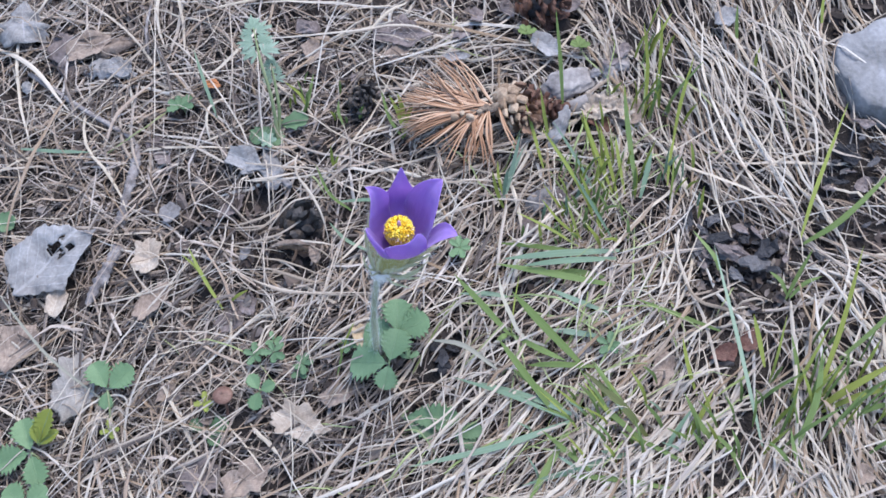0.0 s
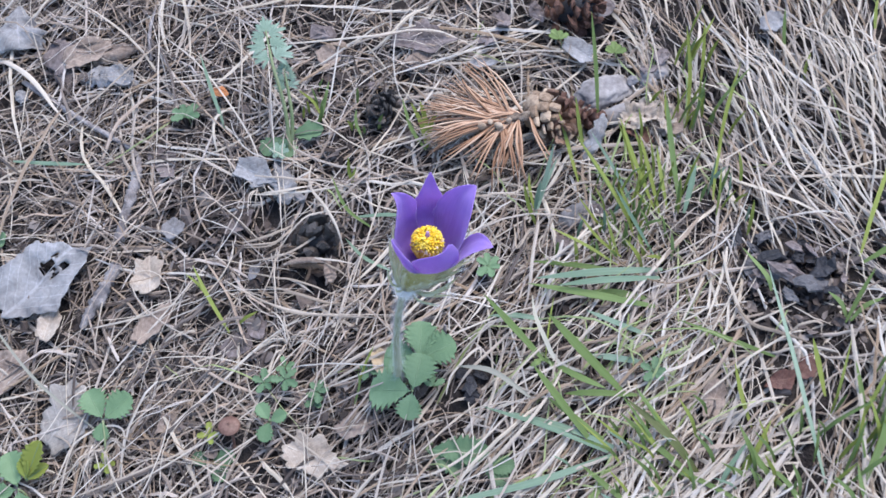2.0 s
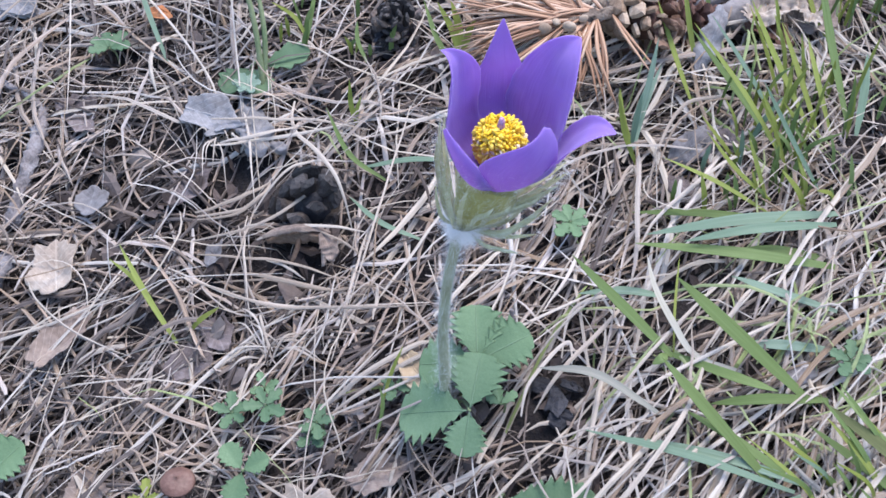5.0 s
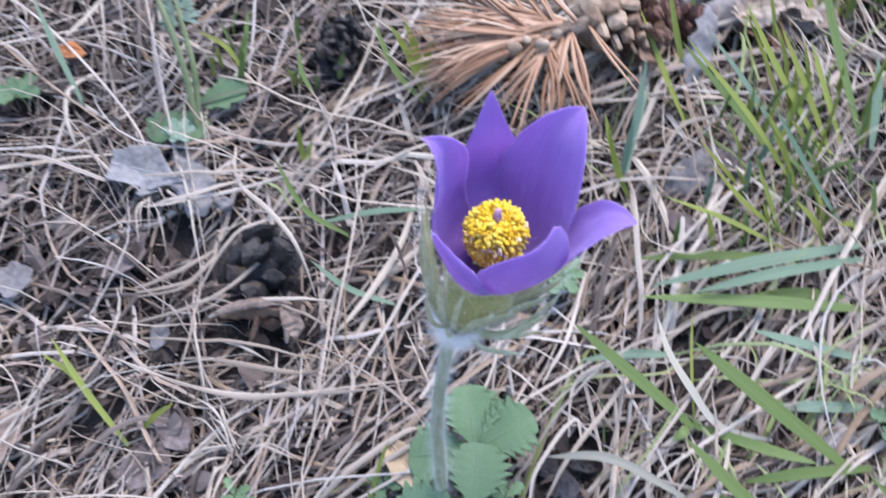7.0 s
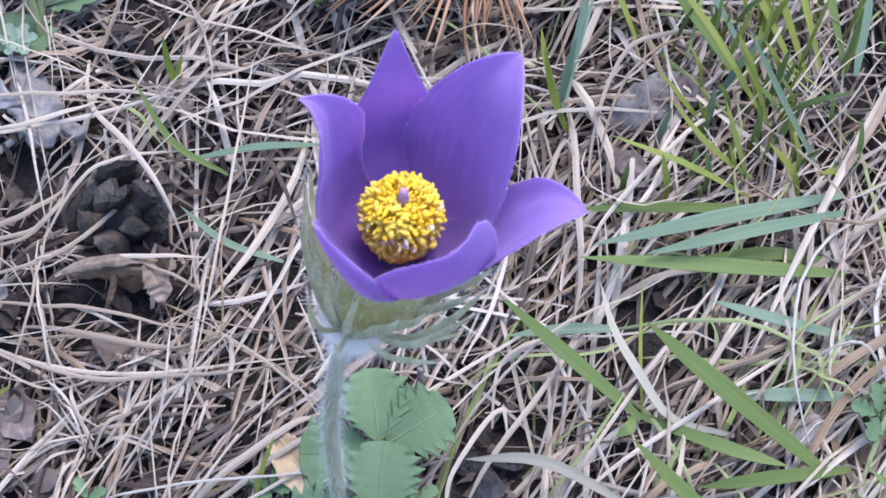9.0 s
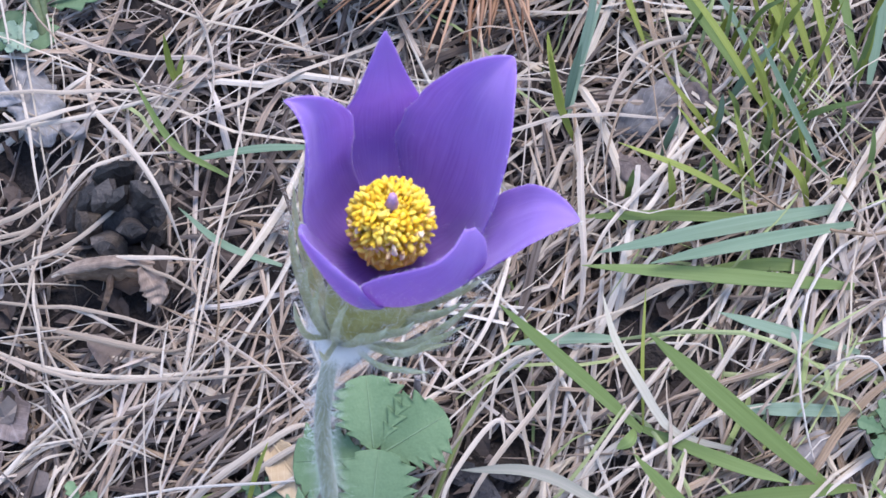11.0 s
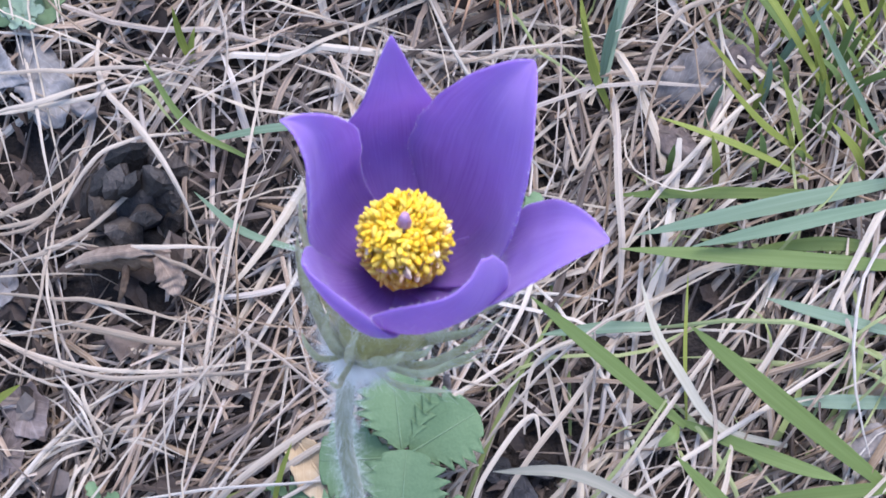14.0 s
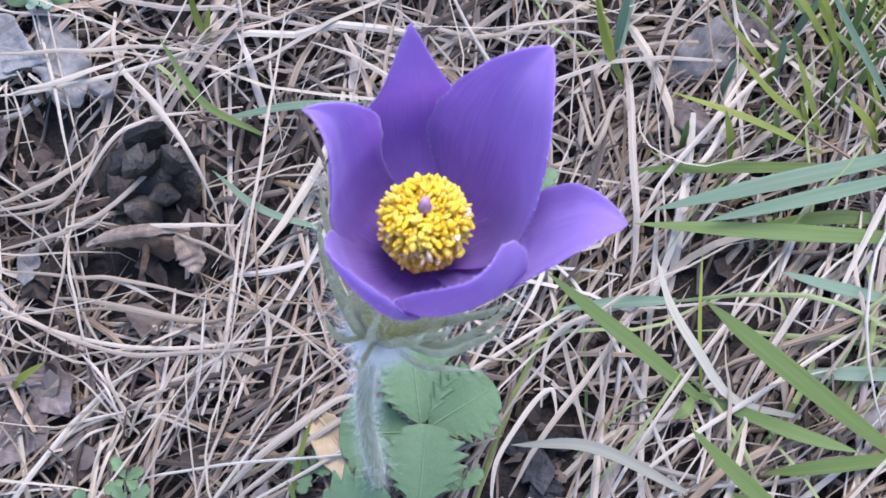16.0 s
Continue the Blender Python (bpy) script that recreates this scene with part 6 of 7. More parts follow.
dead_leaf("red-brown curled dead leaf", RED_LEAF, (0.2167, -0.0060, -0.001), 0.016, 0.011, 60, 0.5, 0, 15, 0.2, 19)
dead_leaf("tan dead leaf at the flower's stem", TAN_LEAF, (-0.0100, 0.0132, 0.006), 0.026, 0.012, -62, 0.25, 0, 0, 0.08, 20)
dead_leaf("brown dead leaf under dead grass", BROWN_LEAF, (-0.2134, 0.2444, 0.003), 0.038, 0.024, 15, 0.2, 0, 0, 0.2, 23)
dead_leaf("grey dead leaf under dead grass", GREY_LEAF, (-0.1876, 0.2259, 0.003), 0.026, 0.017, -30, 0.2, 0, 0, 0.15, 24)
dead_leaf("brown dead leaf under dead grass", BROWN_LEAF, (-0.0244, -0.0179, 0), 0.030, 0.016, 20, 0.15, 0, 0, 0.2, 25)
dead_leaf("brown ragged dead leaf", BROWN_LEAF, (-0.1317, -0.0061, 0), 0.022, 0.014, -10, 0.2, 0, 0, 0.25, 26)
dead_leaf("pale brown dead leaf under dead grass", BROWN_LEAF, (-0.0787, -0.0632, 0.001), 0.034, 0.024, 30, 0.2, 0, 0, 0.25, 27)
dead_leaf("dark dead leaf under dead grass", DARK_LEAF, (-0.1095, -0.0571, -0.001), 0.030, 0.022, -20, 0.2, 0, 0, 0.2, 30)
dead_leaf("small grey dead leaf", GREY_LEAF, (0.2270, 0.2160, 0.004), 0.020, 0.015, 30, 0.2, 0, 0, 0.1, 31)
dead_leaf("brown dead leaf in dead grass", BROWN_LEAF, (0.1671, -0.0197, -0.001), 0.022, 0.015, 70, 0.2, 0, 0, 0.2, 32)
dead_leaf("brown dead leaf under dead grass", BROWN_LEAF, (-0.0476, 0.2235, 0), 0.028, 0.018, 60, 0.2, 0, 0, 0.2, 33)
dead_leaf("dark brown dead leaf in needle litter", DARK_LEAF, (-0.1523, 0.1606, 0), 0.030, 0.018, -50, 0.25, 0, 0, 0.2, 34)
dead_leaf("grey-brown dead leaf in needle litter", DARK_LEAF, (-0.0857, 0.0465, -0.002), 0.020, 0.014, -60, 0.2, 0, 0, 0.12, 35)
dead_leaf("brown dead leaf in needle litter", DARK_LEAF, (-0.0963, 0.0368, -0.002), 0.022, 0.016, 20, 0.2, 0, 0, 0.12, 36)
dead_leaf("small grey leaf fragment", WORN_LEAF, (-0.0890, 0.0808, -0.001), 0.012, 0.008, 60, 0.2, 0, 0, 0.15, 37)
dead_leaf("grey dead leaf beside a curled one", GREY_LEAF, (-0.0873, 0.1340, 0.006), 0.013, 0.007, 15, 0.4, 0, 0, 0.12, 38)
dead_leaf("grey-brown leaf beside fallen needles", DARK_LEAF, (-0.1001, 0.1147, -0.002), 0.024, 0.015, 40, 0.2, 0, 0, 0.2, 39)
dead_leaf("brown leaf among grass shoots", BROWN_LEAF, (0.1573, 0.1499, 0.004), 0.022, 0.02, 30, 0.5, 0, 10, 0.2, 40)
dead_leaf("pale brown leaf at the lower edge", BROWN_LEAF, (0.2666, -0.0897, 0.001), 0.016, 0.012, 10, 0.3, 0, 0, 0.2, 41)
dead_leaf("beige crumpled leaf at the stalks", BEIGE_LEAF, (-0.1530, 0.0845, 0.003), 0.028, 0.022, 80, 0.4, 0, 0, 0.2, 42)


def leaf_strip(label, material, half, curl, seed_value, *pts):
    """A torn, curled strip of a dry leaf along a line: half its width at even steps, arched across by curl."""
    line = curve_points([at(p) for p in pts], 26)
    verts, uvs = [], []
    for i, p in enumerate(line):
        u = i / 25
        d = (line[min(i + 1, 25)] - line[max(i - 1, 0)]).normalized()
        side = d.cross(Vector((0.1, -0.35, 1))).normalized()
        up = side.cross(d).normalized()
        w = float(np.interp(u, np.linspace(0, 1, len(half)), half))
        for j in range(9):
            k = j / 4 - 1
            rag = 1 + 0.38 * noise.noise(Vector((u * 9, 3 * (k > 0), seed_value))) + 0.15 * noise.noise(Vector((u * 31, 5 * (k > 0), seed_value)))
            h = curl * w * (1 - k * k) + 0.15 * w * noise.noise(Vector((u * 19, k * 5, seed_value))) + 0.5 * w * noise.noise(Vector((u * 6, k * 1.5, seed_value + 9)))
            verts.append(p + side * (w * k * rag) + up * h)
            uvs.append((2 * u - 1, k))
    ob = single("dead_leaf", verts, grid_faces(26, 9), material, label, "dead leaf", "dead leaves", uvs=uvs)
    mod = ob.modifiers.new("thickness", "SOLIDIFY")
    mod.thickness = 0.0003
    return ob


leaf_strip("curled brown leaf strip over a dark hollow", BROWN_LEAF, (0.0005, 0.0014, 0.0020, 0.0017, 0.0011, 0.0004), 0.5, 1, (-0.0708, 0.0801, 0.004), (-0.0636, 0.0787, 0.008), (-0.0547, 0.0766, 0.011), (-0.0470, 0.0757, 0.010), (-0.0414, 0.0763, 0.006))
leaf_strip("dark brown rolled leaf under a pale strip", RUST_LEAF, (0.0008, 0.0026, 0.0030, 0.0024, 0.0010), 0.9, 16, (-0.0668, 0.0808, 0.001), (-0.0600, 0.0791, 0.004), (-0.0520, 0.0769, 0.006), (-0.0453, 0.0747, 0.006), (-0.0438, 0.0747, 0.002))
leaf_strip("frayed brown leaf shreds in a hollow", RUST_LEAF, (0.0006, 0.0011, 0.0009, 0.0004), 0.4, 17, (-0.0528, 0.0766, 0.008), (-0.0541, 0.0733, 0.006), (-0.0558, 0.0707, 0.003), (-0.0577, 0.0696, 0.000))
leaf_strip("torn brown leaf flap hanging into a hollow", BROWN_LEAF, (0.0014, 0.0030, 0.0034, 0.0026, 0.0006), -0.3, 2, (-0.0446, 0.0739, 0.010), (-0.0431, 0.0711, 0.009), (-0.0417, 0.0680, 0.008), (-0.0415, 0.0663, 0.006), (-0.0415, 0.0652, 0.004))
dead_leaf("crumpled tan leaf with torn holes at a pine cone", BEIGE_LEAF, (0.1395, 0.1520, 0.010), 0.027, 0.019, 25, 0.9, 0, 0, 0.4, 43, 0.16, 4)
leaf_strip("dark brown rolled leaf under a pale one", CONE_IN, (0.0020, 0.0045, 0.0050, 0.0025), -0.6, 4, (0.1290, 0.1470, 0.005), (0.1350, 0.1455, 0.007), (0.1410, 0.1420, 0.006), (0.1470, 0.1370, 0.002))
dead_leaf("tan ragged dead leaf curled among grass shoots", BEIGE_LEAF, (0.1545, 0.1490, 0.010), 0.020, 0.014, 80, 1.2, 0, 15, 0.4, 44, 0.18, 2)
leaf_strip("whitish torn dead leaf standing on edge", GREY_LEAF, (0.0010, 0.0045, 0.0050, 0.0035, 0.0010), 0.4, 6, (0.1070, 0.1290, 0.003), (0.1100, 0.1345, 0.006), (0.1140, 0.1395, 0.010), (0.1170, 0.1460, 0.013), (0.1185, 0.1510, 0.014))
leaf_strip("grey folded dead leaf with straight edges", GREY_LEAF, (0.0020, 0.0070, 0.0120, 0.0175, 0.0160), 0.15, 7, (-0.2640, 0.2880, 0.006), (-0.2640, 0.2780, 0.007), (-0.2620, 0.2680, 0.007), (-0.2590, 0.2540, 0.004))
leaf_strip("broad brown dead leaf half under dead grass", DARK_LEAF, (0.0040, 0.0110, 0.0135, 0.0080, 0.0020), 0.3, 8, (-0.2330, 0.2660, -0.004), (-0.2310, 0.2550, -0.003), (-0.2280, 0.2420, -0.002), (-0.2250, 0.2230, -0.004))
leaf_strip("brown curled dead leaf in needle litter", BROWN_LEAF, (0.0020, 0.0060, 0.0070, 0.0040, 0.0015), 0.6, 9, (-0.2080, 0.2420, -0.003), (-0.1980, 0.2440, 0.000), (-0.1850, 0.2470, -0.001), (-0.1700, 0.2480, -0.003))
leaf_strip("pale torn dead leaf in needle litter", GREY_LEAF, (0.0015, 0.0060, 0.0085, 0.0060, 0.0015), 0.3, 10, (-0.2150, 0.2320, -0.003), (-0.2050, 0.2300, -0.001), (-0.1930, 0.2270, 0.000), (-0.1740, 0.2200, 0.000))
leaf_strip("mottled grey dead leaf folded among grass shoots", WORN_LEAF, (0.0020, 0.0055, 0.0062, 0.0050, 0.0020), 0.35, 12, (0.0907, 0.0902, -0.002), (0.0972, 0.0925, 0.002), (0.1053, 0.0964, 0.003), (0.1143, 0.1012, 0.001))
leaf_strip("mottled grey dead leaf folded among grass shoots", DARK_LEAF, (0.0015, 0.0040, 0.0045, 0.0035, 0.0012), 0.3, 13, (0.1065, 0.0934, 0.001), (0.1116, 0.0948, 0.003), (0.1161, 0.0953, 0.003), (0.1213, 0.0986, 0.000))
leaf_strip("brown-grey dead leaf tip under pale grass", DARK_LEAF, (0.0010, 0.0035, 0.0044, 0.0030, 0.0010), 0.3, 14, (0.0876, 0.0871, -0.001), (0.0895, 0.0807, 0.001), (0.0937, 0.0765, 0.001), (0.0994, 0.0740, -0.001))
leaf_strip("grey dead leaf under crossing stalks at a hollow", GREY_LEAF, (0.0030, 0.0062, 0.0070, 0.0065, 0.0030), 0.2, 15, (-0.0777, 0.1498, 0.002), (-0.0747, 0.1383, 0.004), (-0.0723, 0.1284, 0.004), (-0.0730, 0.1212, 0.001))
leaf_strip("small whitish leaf chip", GREY_LEAF, (0.0020, 0.0045, 0.0030), 0.2, 11, (-0.2570, 0.2250, 0.003), (-0.2542, 0.2205, 0.004), (-0.2520, 0.2170, 0.002))


def twig(label, width, *pts):
    v, f = tube([at(p) for p in pts], (width / 2, width * 0.55, width * 0.45, width * 0.3), 18, 8, 0.5)
    return single("twig", v, f, TWIG, label, "twig", "twigs")


def stick(label, width, *pts):
    """A thicker weathered stick with a knotty, cracked surface and broken ends."""
    v, f = tube([at(p) for p in pts], (width * 0.35, width * 0.5, width * 0.55, width * 0.45, width * 0.5), 34, 12, 0.9)
    return single("stick", v, f, TWIG, label, "twig", "twigs")


twig("grey weathered twig in needle litter", 0.0036, (-0.2546, 0.2326, 0.001), (-0.2123, 0.1993, 0.002), (-0.1768, 0.1738, 0.002), (-0.1690, 0.1660, 0.001))
stick("rough lichen-grey stick in needle litter", 0.0058, (-0.1681, 0.1669, 0), (-0.1686, 0.1471, 0.002), (-0.1727, 0.1302, 0.001), (-0.1761, 0.1120, -0.001))
stick("weathered grey-brown stick beside a dead leaf", 0.0068, (-0.1930, 0.0579, 0.001), (-0.1850, 0.0709, 0.003), (-0.1792, 0.0823, 0.003), (-0.1747, 0.0953, 0.001))
twig("thin dark twig in needle litter", 0.0022, (-0.1667, 0.2337, 0.002), (-0.1693, 0.2525, 0.004), (-0.1673, 0.2734, 0.003))
twig("short broken stem stub", 0.0022, (0.0237, 0.0250, 0), (0.0241, 0.0269, 0.006), (0.0243, 0.0285, 0.011))
straw("short tan stem piece", 0.0015, (-0.0239, 0.0511, 0.006), (-0.0243, 0.0448, 0.005), (-0.0258, 0.0375, 0.005))


def bark_chip(label, centre, length, width, turn, material, seed_value):
    """A flat broken flake with a jagged outline and a split face."""
    rnd = random.Random(seed_value)
    m = Matrix.Translation(at(centre)) @ pose(0, 0, 0, rnd.uniform(-30, 30), rnd.uniform(-30, 30), turn)
    count = rnd.randrange(8, 13)
    corners = [(2 * math.pi * (j + rnd.uniform(-0.35, 0.35)) / count, rnd.uniform(0.55, 1.2)) for j in range(count)]
    verts = []
    for k, z in ((0.92, -0.07), (1.0, 0.03), (0.72, 0.09), (0.35, 0.10)):
        for q, r in corners:
            x, y = math.cos(q) * r * k * length / 2, math.sin(q) * r * k * width / 2
            verts.append(m @ Vector((x, y, z * width + 0.16 * width * math.sin(x * 260 + seed_value) + 0.10 * width * rnd.uniform(-1, 1) * (k < 0.9))))
    faces = grid_faces(4, count, 0, True) + [tuple(range(count))[::-1], tuple(range(3 * count, 4 * count))]
    return single("bark_chip", verts, faces, material, label, "bark", "bark chips", smooth=False)


random.seed(41)
for i, (p, l, w, a) in enumerate((
    ((0.2073, 0.0582, 0.002), 0.022, 0.014, 20), ((0.2141, 0.0471, 0.004), 0.026, 0.012, -15), ((0.2248, 0.0389, 0.004), 0.026, 0.018, 10), ((0.2326, 0.0482, 0.003), 0.018, 0.012, 60), ((0.1964, 0.0454, 0), 0.014, 0.011, 80),
    ((0.1939, 0.0549, 0), 0.016, 0.010, 40), ((0.2344, 0.0351, 0.003), 0.016, 0.010, -40), ((0.2200, 0.0642, 0), 0.016, 0.010, 5), ((0.2057, 0.0729, 0), 0.018, 0.009, 30), ((0.2901, 0.1114, 0), 0.022, 0.014, -20),
    ((0.2953, 0.0892, 0), 0.014, 0.010, 50), ((0.0339, 0.0074, -0.004), 0.012, 0.009, 15), ((0.0381, 0.0005, -0.004), 0.013, 0.009, 70), ((0.0442, 0.0051, -0.005), 0.011, 0.008, -30), ((0.0384, -0.0057, -0.005), 0.010, 0.008, 0),
    ((0.0530, 0.2215, 0.002), 0.020, 0.012, 70), ((0.0627, 0.2338, 0.002), 0.022, 0.012, 100), ((0.1489, 0.1887, 0.004), 0.014, 0.010, 20), ((0.1585, 0.1965, 0.004), 0.013, 0.012, 40), ((-0.0543, 0.2399, 0), 0.022, 0.013, 10),
    ((-0.0718, 0.0599, -0.004), 0.010, 0.004, 80), ((0.1252, 0.2349, 0.004), 0.018, 0.012, 30), ((0.0837, 0.2389, 0.003), 0.02, 0.012, -20))):
    bark_chip("dark charred bark chip in a hollow of dead grass", p, l, w, a, (BARK, DARK_LEAF, GREY_BARK)[i % 3] if i < 11 else BARK if i < 15 or i == 20 else DARK_LEAF, i + 1)
for i in range(60):
    x0, y0 = ((0.2172, 0.0531), (0.2909, 0.1054), (0.2670, 0.0914), (-0.0113, 0.1762))[(0, 0, 0, 1, 1, 2, 3)[i % 7]]
    p = (x0 + random.gauss(0, 0.016), y0 + random.gauss(0, 0.012), random.uniform(-0.006, 0.003))
    bark_chip("small charred bark flake among dry bits", p, random.uniform(0.005, 0.015), random.uniform(0.003, 0.008), random.uniform(0, 180), random.choice((BARK, DARK_LEAF, BARK, GREY_BARK)), 100 + i)
bark_chip("bright orange bark flake", (-0.1183, 0.2008, 0.006), 0.012, 0.008, -10, ORANGE, 33)


def mushroom(centre, foot, radius):
    c, g = at(centre), at(foot)
    root = thing("mushroom", g, "tiny brown mushroom with a thin stem in needle litter", "mushroom")
    verts, rings, cols = [], 9, 18
    for i in range(rings):
        s = i / (rings - 1)
        r = radius * (math.sin(min(s * 1.25, 1) * math.pi / 2) if s < 0.8 else 1.0 - (s - 0.8) * 1.6)
        z = radius * (0.55 * (1 - s * 1.2) if s < 0.8 else 0.02 + (s - 0.8) * 0.6)
        for j in range(cols):
            q = 2 * math.pi * j / cols
            verts.append(c + Vector((max(r, 0.0001) * math.cos(q), max(r, 0.0001) * math.sin(q), z)))
    part("cap", verts, grid_faces(rings, cols, 0, True) + [tuple(range(cols)), tuple(range((rings - 1) * cols, rings * cols))[::-1]], CAP, root)
    v, f = tube([g, (g + c) / 2 + Vector((0.001, 0, 0)), c], (0.0010, 0.0009, 0.0008), 8, 8)
    part("stem", v, f, CAP, root)


mushroom((-0.0951, -0.0171, 0.012), (-0.0938, -0.0240, -0.004), 0.0064)

# ---- single dead stalks that lie on top ----
random.seed(51)
PALE_STALK, THIN_STALK = "pale flat dead grass blade lying over the mat", "thin pale dead stem lying over the mat"
straw("pale bent dead grass blade over a blackened cone", 0.0018, (-0.0565, 0.1452, 0.002), (-0.0567, 0.1275, 0.006), (-0.0446, 0.1054, 0.014), (-0.0374, 0.0896, 0.016), (-0.0332, 0.0775, 0.005))
straw("pale arched dead grass blade over a blackened cone", 0.0011, (-0.0723, 0.0914, 0.005), (-0.0596, 0.1023, 0.012), (-0.0478, 0.1066, 0.01), (-0.0235, 0.1074, 0.004))
straw(PALE_STALK, 0.0012, (-0.1062, 0.0753, 0.003), (-0.0784, 0.0578, 0.003), (-0.0508, 0.0475, 0.004), (-0.0045, 0.0422, 0.003))
straw(THIN_STALK, 0.0010, (-0.0811, 0.1598, 0.003), (-0.0747, 0.1236, 0.009), (-0.0716, 0.0944, 0.008))
straw(THIN_STALK, 0.0009, (-0.0084, 0.1308, 0.005), (-0.0178, 0.0964, 0.009), (-0.0262, 0.0686, 0.01), (-0.0363, 0.0389, 0.005))
straw(THIN_STALK, 0.0010, (-0.0275, 0.0748, 0.004), (-0.0336, 0.0503, 0.008), (-0.0414, 0.0248, 0.003))
straw(PALE_STALK, 0.0014, (-0.0915, 0.1274, 0.005), (-0.0611, 0.1229, 0.008), (-0.0258, 0.1268, 0.005))
straw("thick tan dead stalk lying under the flower", 0.0020, (-0.0449, 0.0072, 0.003), (-0.0284, 0.0152, 0.007), (-0.0105, 0.0232, 0.007), (-0.0024, 0.0260, 0.004))
straw("thick tan dead stalk lying under the flower", 0.0017, (-0.0407, 0.0049, 0.003), (-0.0245, 0.0125, 0.006), (-0.0090, 0.0187, 0.007), (0.0045, 0.0234, 0.003))
straw(PALE_STALK, 0.0014, (0.0250, -0.0072, 0.003), (0.0290, 0.0031, 0.007), (0.0427, 0.0149, 0.008), (0.0439, 0.0080, 0.005))
straw(PALE_STALK, 0.0011, (0.0797, -0.0182, 0.003), (0.0839, 0.0007, 0.008), (0.0871, 0.0175, 0.005))
straw(PALE_STALK, 0.0016, (0.0690, 0.0318, 0.004), (0.0562, 0.0189, 0.008), (0.0378, 0.0023, 0.008), (0.0295, -0.0067, 0.003))
straw(PALE_STALK, 0.0014, (0.1230, 0.0874, 0.004), (0.1068, 0.0787, 0.009), (0.0816, 0.0608, 0.008), (0.0713, 0.0493, 0.003))
straw(PALE_STALK, 0.0013, (0.0572, 0.0661, 0.003), (0.0471, 0.0445, 0.006), (0.0360, 0.0301, 0.005))
straw(PALE_STALK, 0.0013, (0.1262, 0.0169, 0.003), (0.1001, 0.0071, 0.007), (0.0707, -0.0043, 0.007), (0.0548, -0.0119, 0.003))
straw(PALE_STALK, 0.0012, (0.1186, 0.0352, 0.004), (0.1026, 0.0195, 0.009), (0.0844, 0.0005, 0.004))
straw(PALE_STALK, 0.0012, (0.1084, 0.0389, 0.004), (0.0868, 0.0206, 0.008), (0.0648, 0.0007, 0.008), (0.0571, -0.0070, 0.003))
straw(PALE_STALK, 0.0014, (0.0212, 0.1222, 0.004), (0.0423, 0.1092, 0.007), (0.0590, 0.1091, 0.007), (0.0785, 0.1070, 0.003))
straw(PALE_STALK, 0.0014, (0.0791, 0.0733, 0.002), (0.0865, 0.0928, 0.007), (0.0965, 0.1057, 0.011), (0.1090, 0.1096, 0.01), (0.1206, 0.1094, 0.006), (0.1254, 0.1053, 0.002))
straw(PALE_STALK, 0.0012, (0.1268, 0.0429, 0.004), (0.1207, 0.0291, 0.008), (0.1196, 0.0149, 0.006), (0.1159, 0.0055, 0.002))
straw(PALE_STALK, 0.0012, (0.0411, 0.0129, 0.002), (0.0444, 0.0249, 0.007), (0.0526, 0.0298, 0.009), (0.0653, 0.0315, 0.006), (0.0745, 0.0362, 0.002))
straw("tan curved dead stalk near the flower", 0.0013, (0.0650, 0.0898, 0.003), (0.0658, 0.0725, 0.008), (0.0743, 0.0836, 0.009), (0.0776, 0.0730, 0.003))
straw(PALE_STALK, 0.0014, (-0.0949, 0.2314, 0.006), (-0.0313, 0.2253, 0.01), (0.0148, 0.2268, 0.009), (0.0454, 0.2140, 0.004))
straw("broad pale dead grass blade lying flat", 0.0034, (-0.2810, 0.2547, 0.004), (-0.2508, 0.2320, 0.008), (-0.2206, 0.1977, 0.003))
straw("long tan dead stalk lying over pale grass", 0.0016, (0.2152, 0.1430, 0.004), (0.2686, 0.1756, 0.01), (0.3336, 0.2095, 0.008))
straw(THIN_STALK, 0.0010, (-0.1104, 0.2665, 0.004), (-0.1031, 0.2061, 0.012), (-0.1053, 0.1743, 0.004))
straw(THIN_STALK, 0.0010, (-0.1620, 0.2522, 0.003), (-0.1291, 0.2155, 0.01), (-0.0941, 0.1617, 0.008), (-0.0874, 0.1358, 0.003))
straw(THIN_STALK, 0.0010, (-0.1652, 0.2195, 0.003), (-0.1413, 0.2109, 0.007), (-0.0899, 0.2105, 0.004))
straw(PALE_STALK, 0.0014, (-0.0188, -0.0547, 0.003), (0.0281, -0.0475, 0.007), (0.0782, -0.0039, 0.006))
straw(PALE_STALK, 0.0013, (0.2062, 0.2223, 0.005), (0.2210, 0.1573, 0.009), (0.2484, 0.0887, 0.006), (0.2563, 0.0639, 0.002))
straw(PALE_STALK, 0.0016, (0.2434, 0.2279, 0.005), (0.2422, 0.1758, 0.01), (0.2545, 0.1144, 0.008), (0.2745, 0.0543, 0.003))
straw(PALE_STALK, 0.0018, (0.2109, 0.2130, 0.005), (0.2074, 0.1626, 0.009), (0.2288, 0.0942, 0.006), (0.2497, 0.0644, 0.002))
straw(PALE_STALK, 0.0014, (0.2615, 0.2262, 0.005), (0.2622, 0.1791, 0.009), (0.2597, 0.1268, 0.007), (0.2669, 0.0940, 0.002))
straw(PALE_STALK, 0.0014, (0.2794, -0.0933, 0.004), (0.2572, -0.0588, 0.008), (0.2486, -0.0399, 0.004))
straw(PALE_STALK, 0.0014, (0.2582, -0.1013, 0.004), (0.2384, -0.0641, 0.008), (0.2162, -0.0242, 0.004))
straw(PALE_STALK, 0.0013, (0.0701, -0.0881, 0.003), (0.1177, -0.0744, 0.007), (0.1627, -0.0602, 0.004))
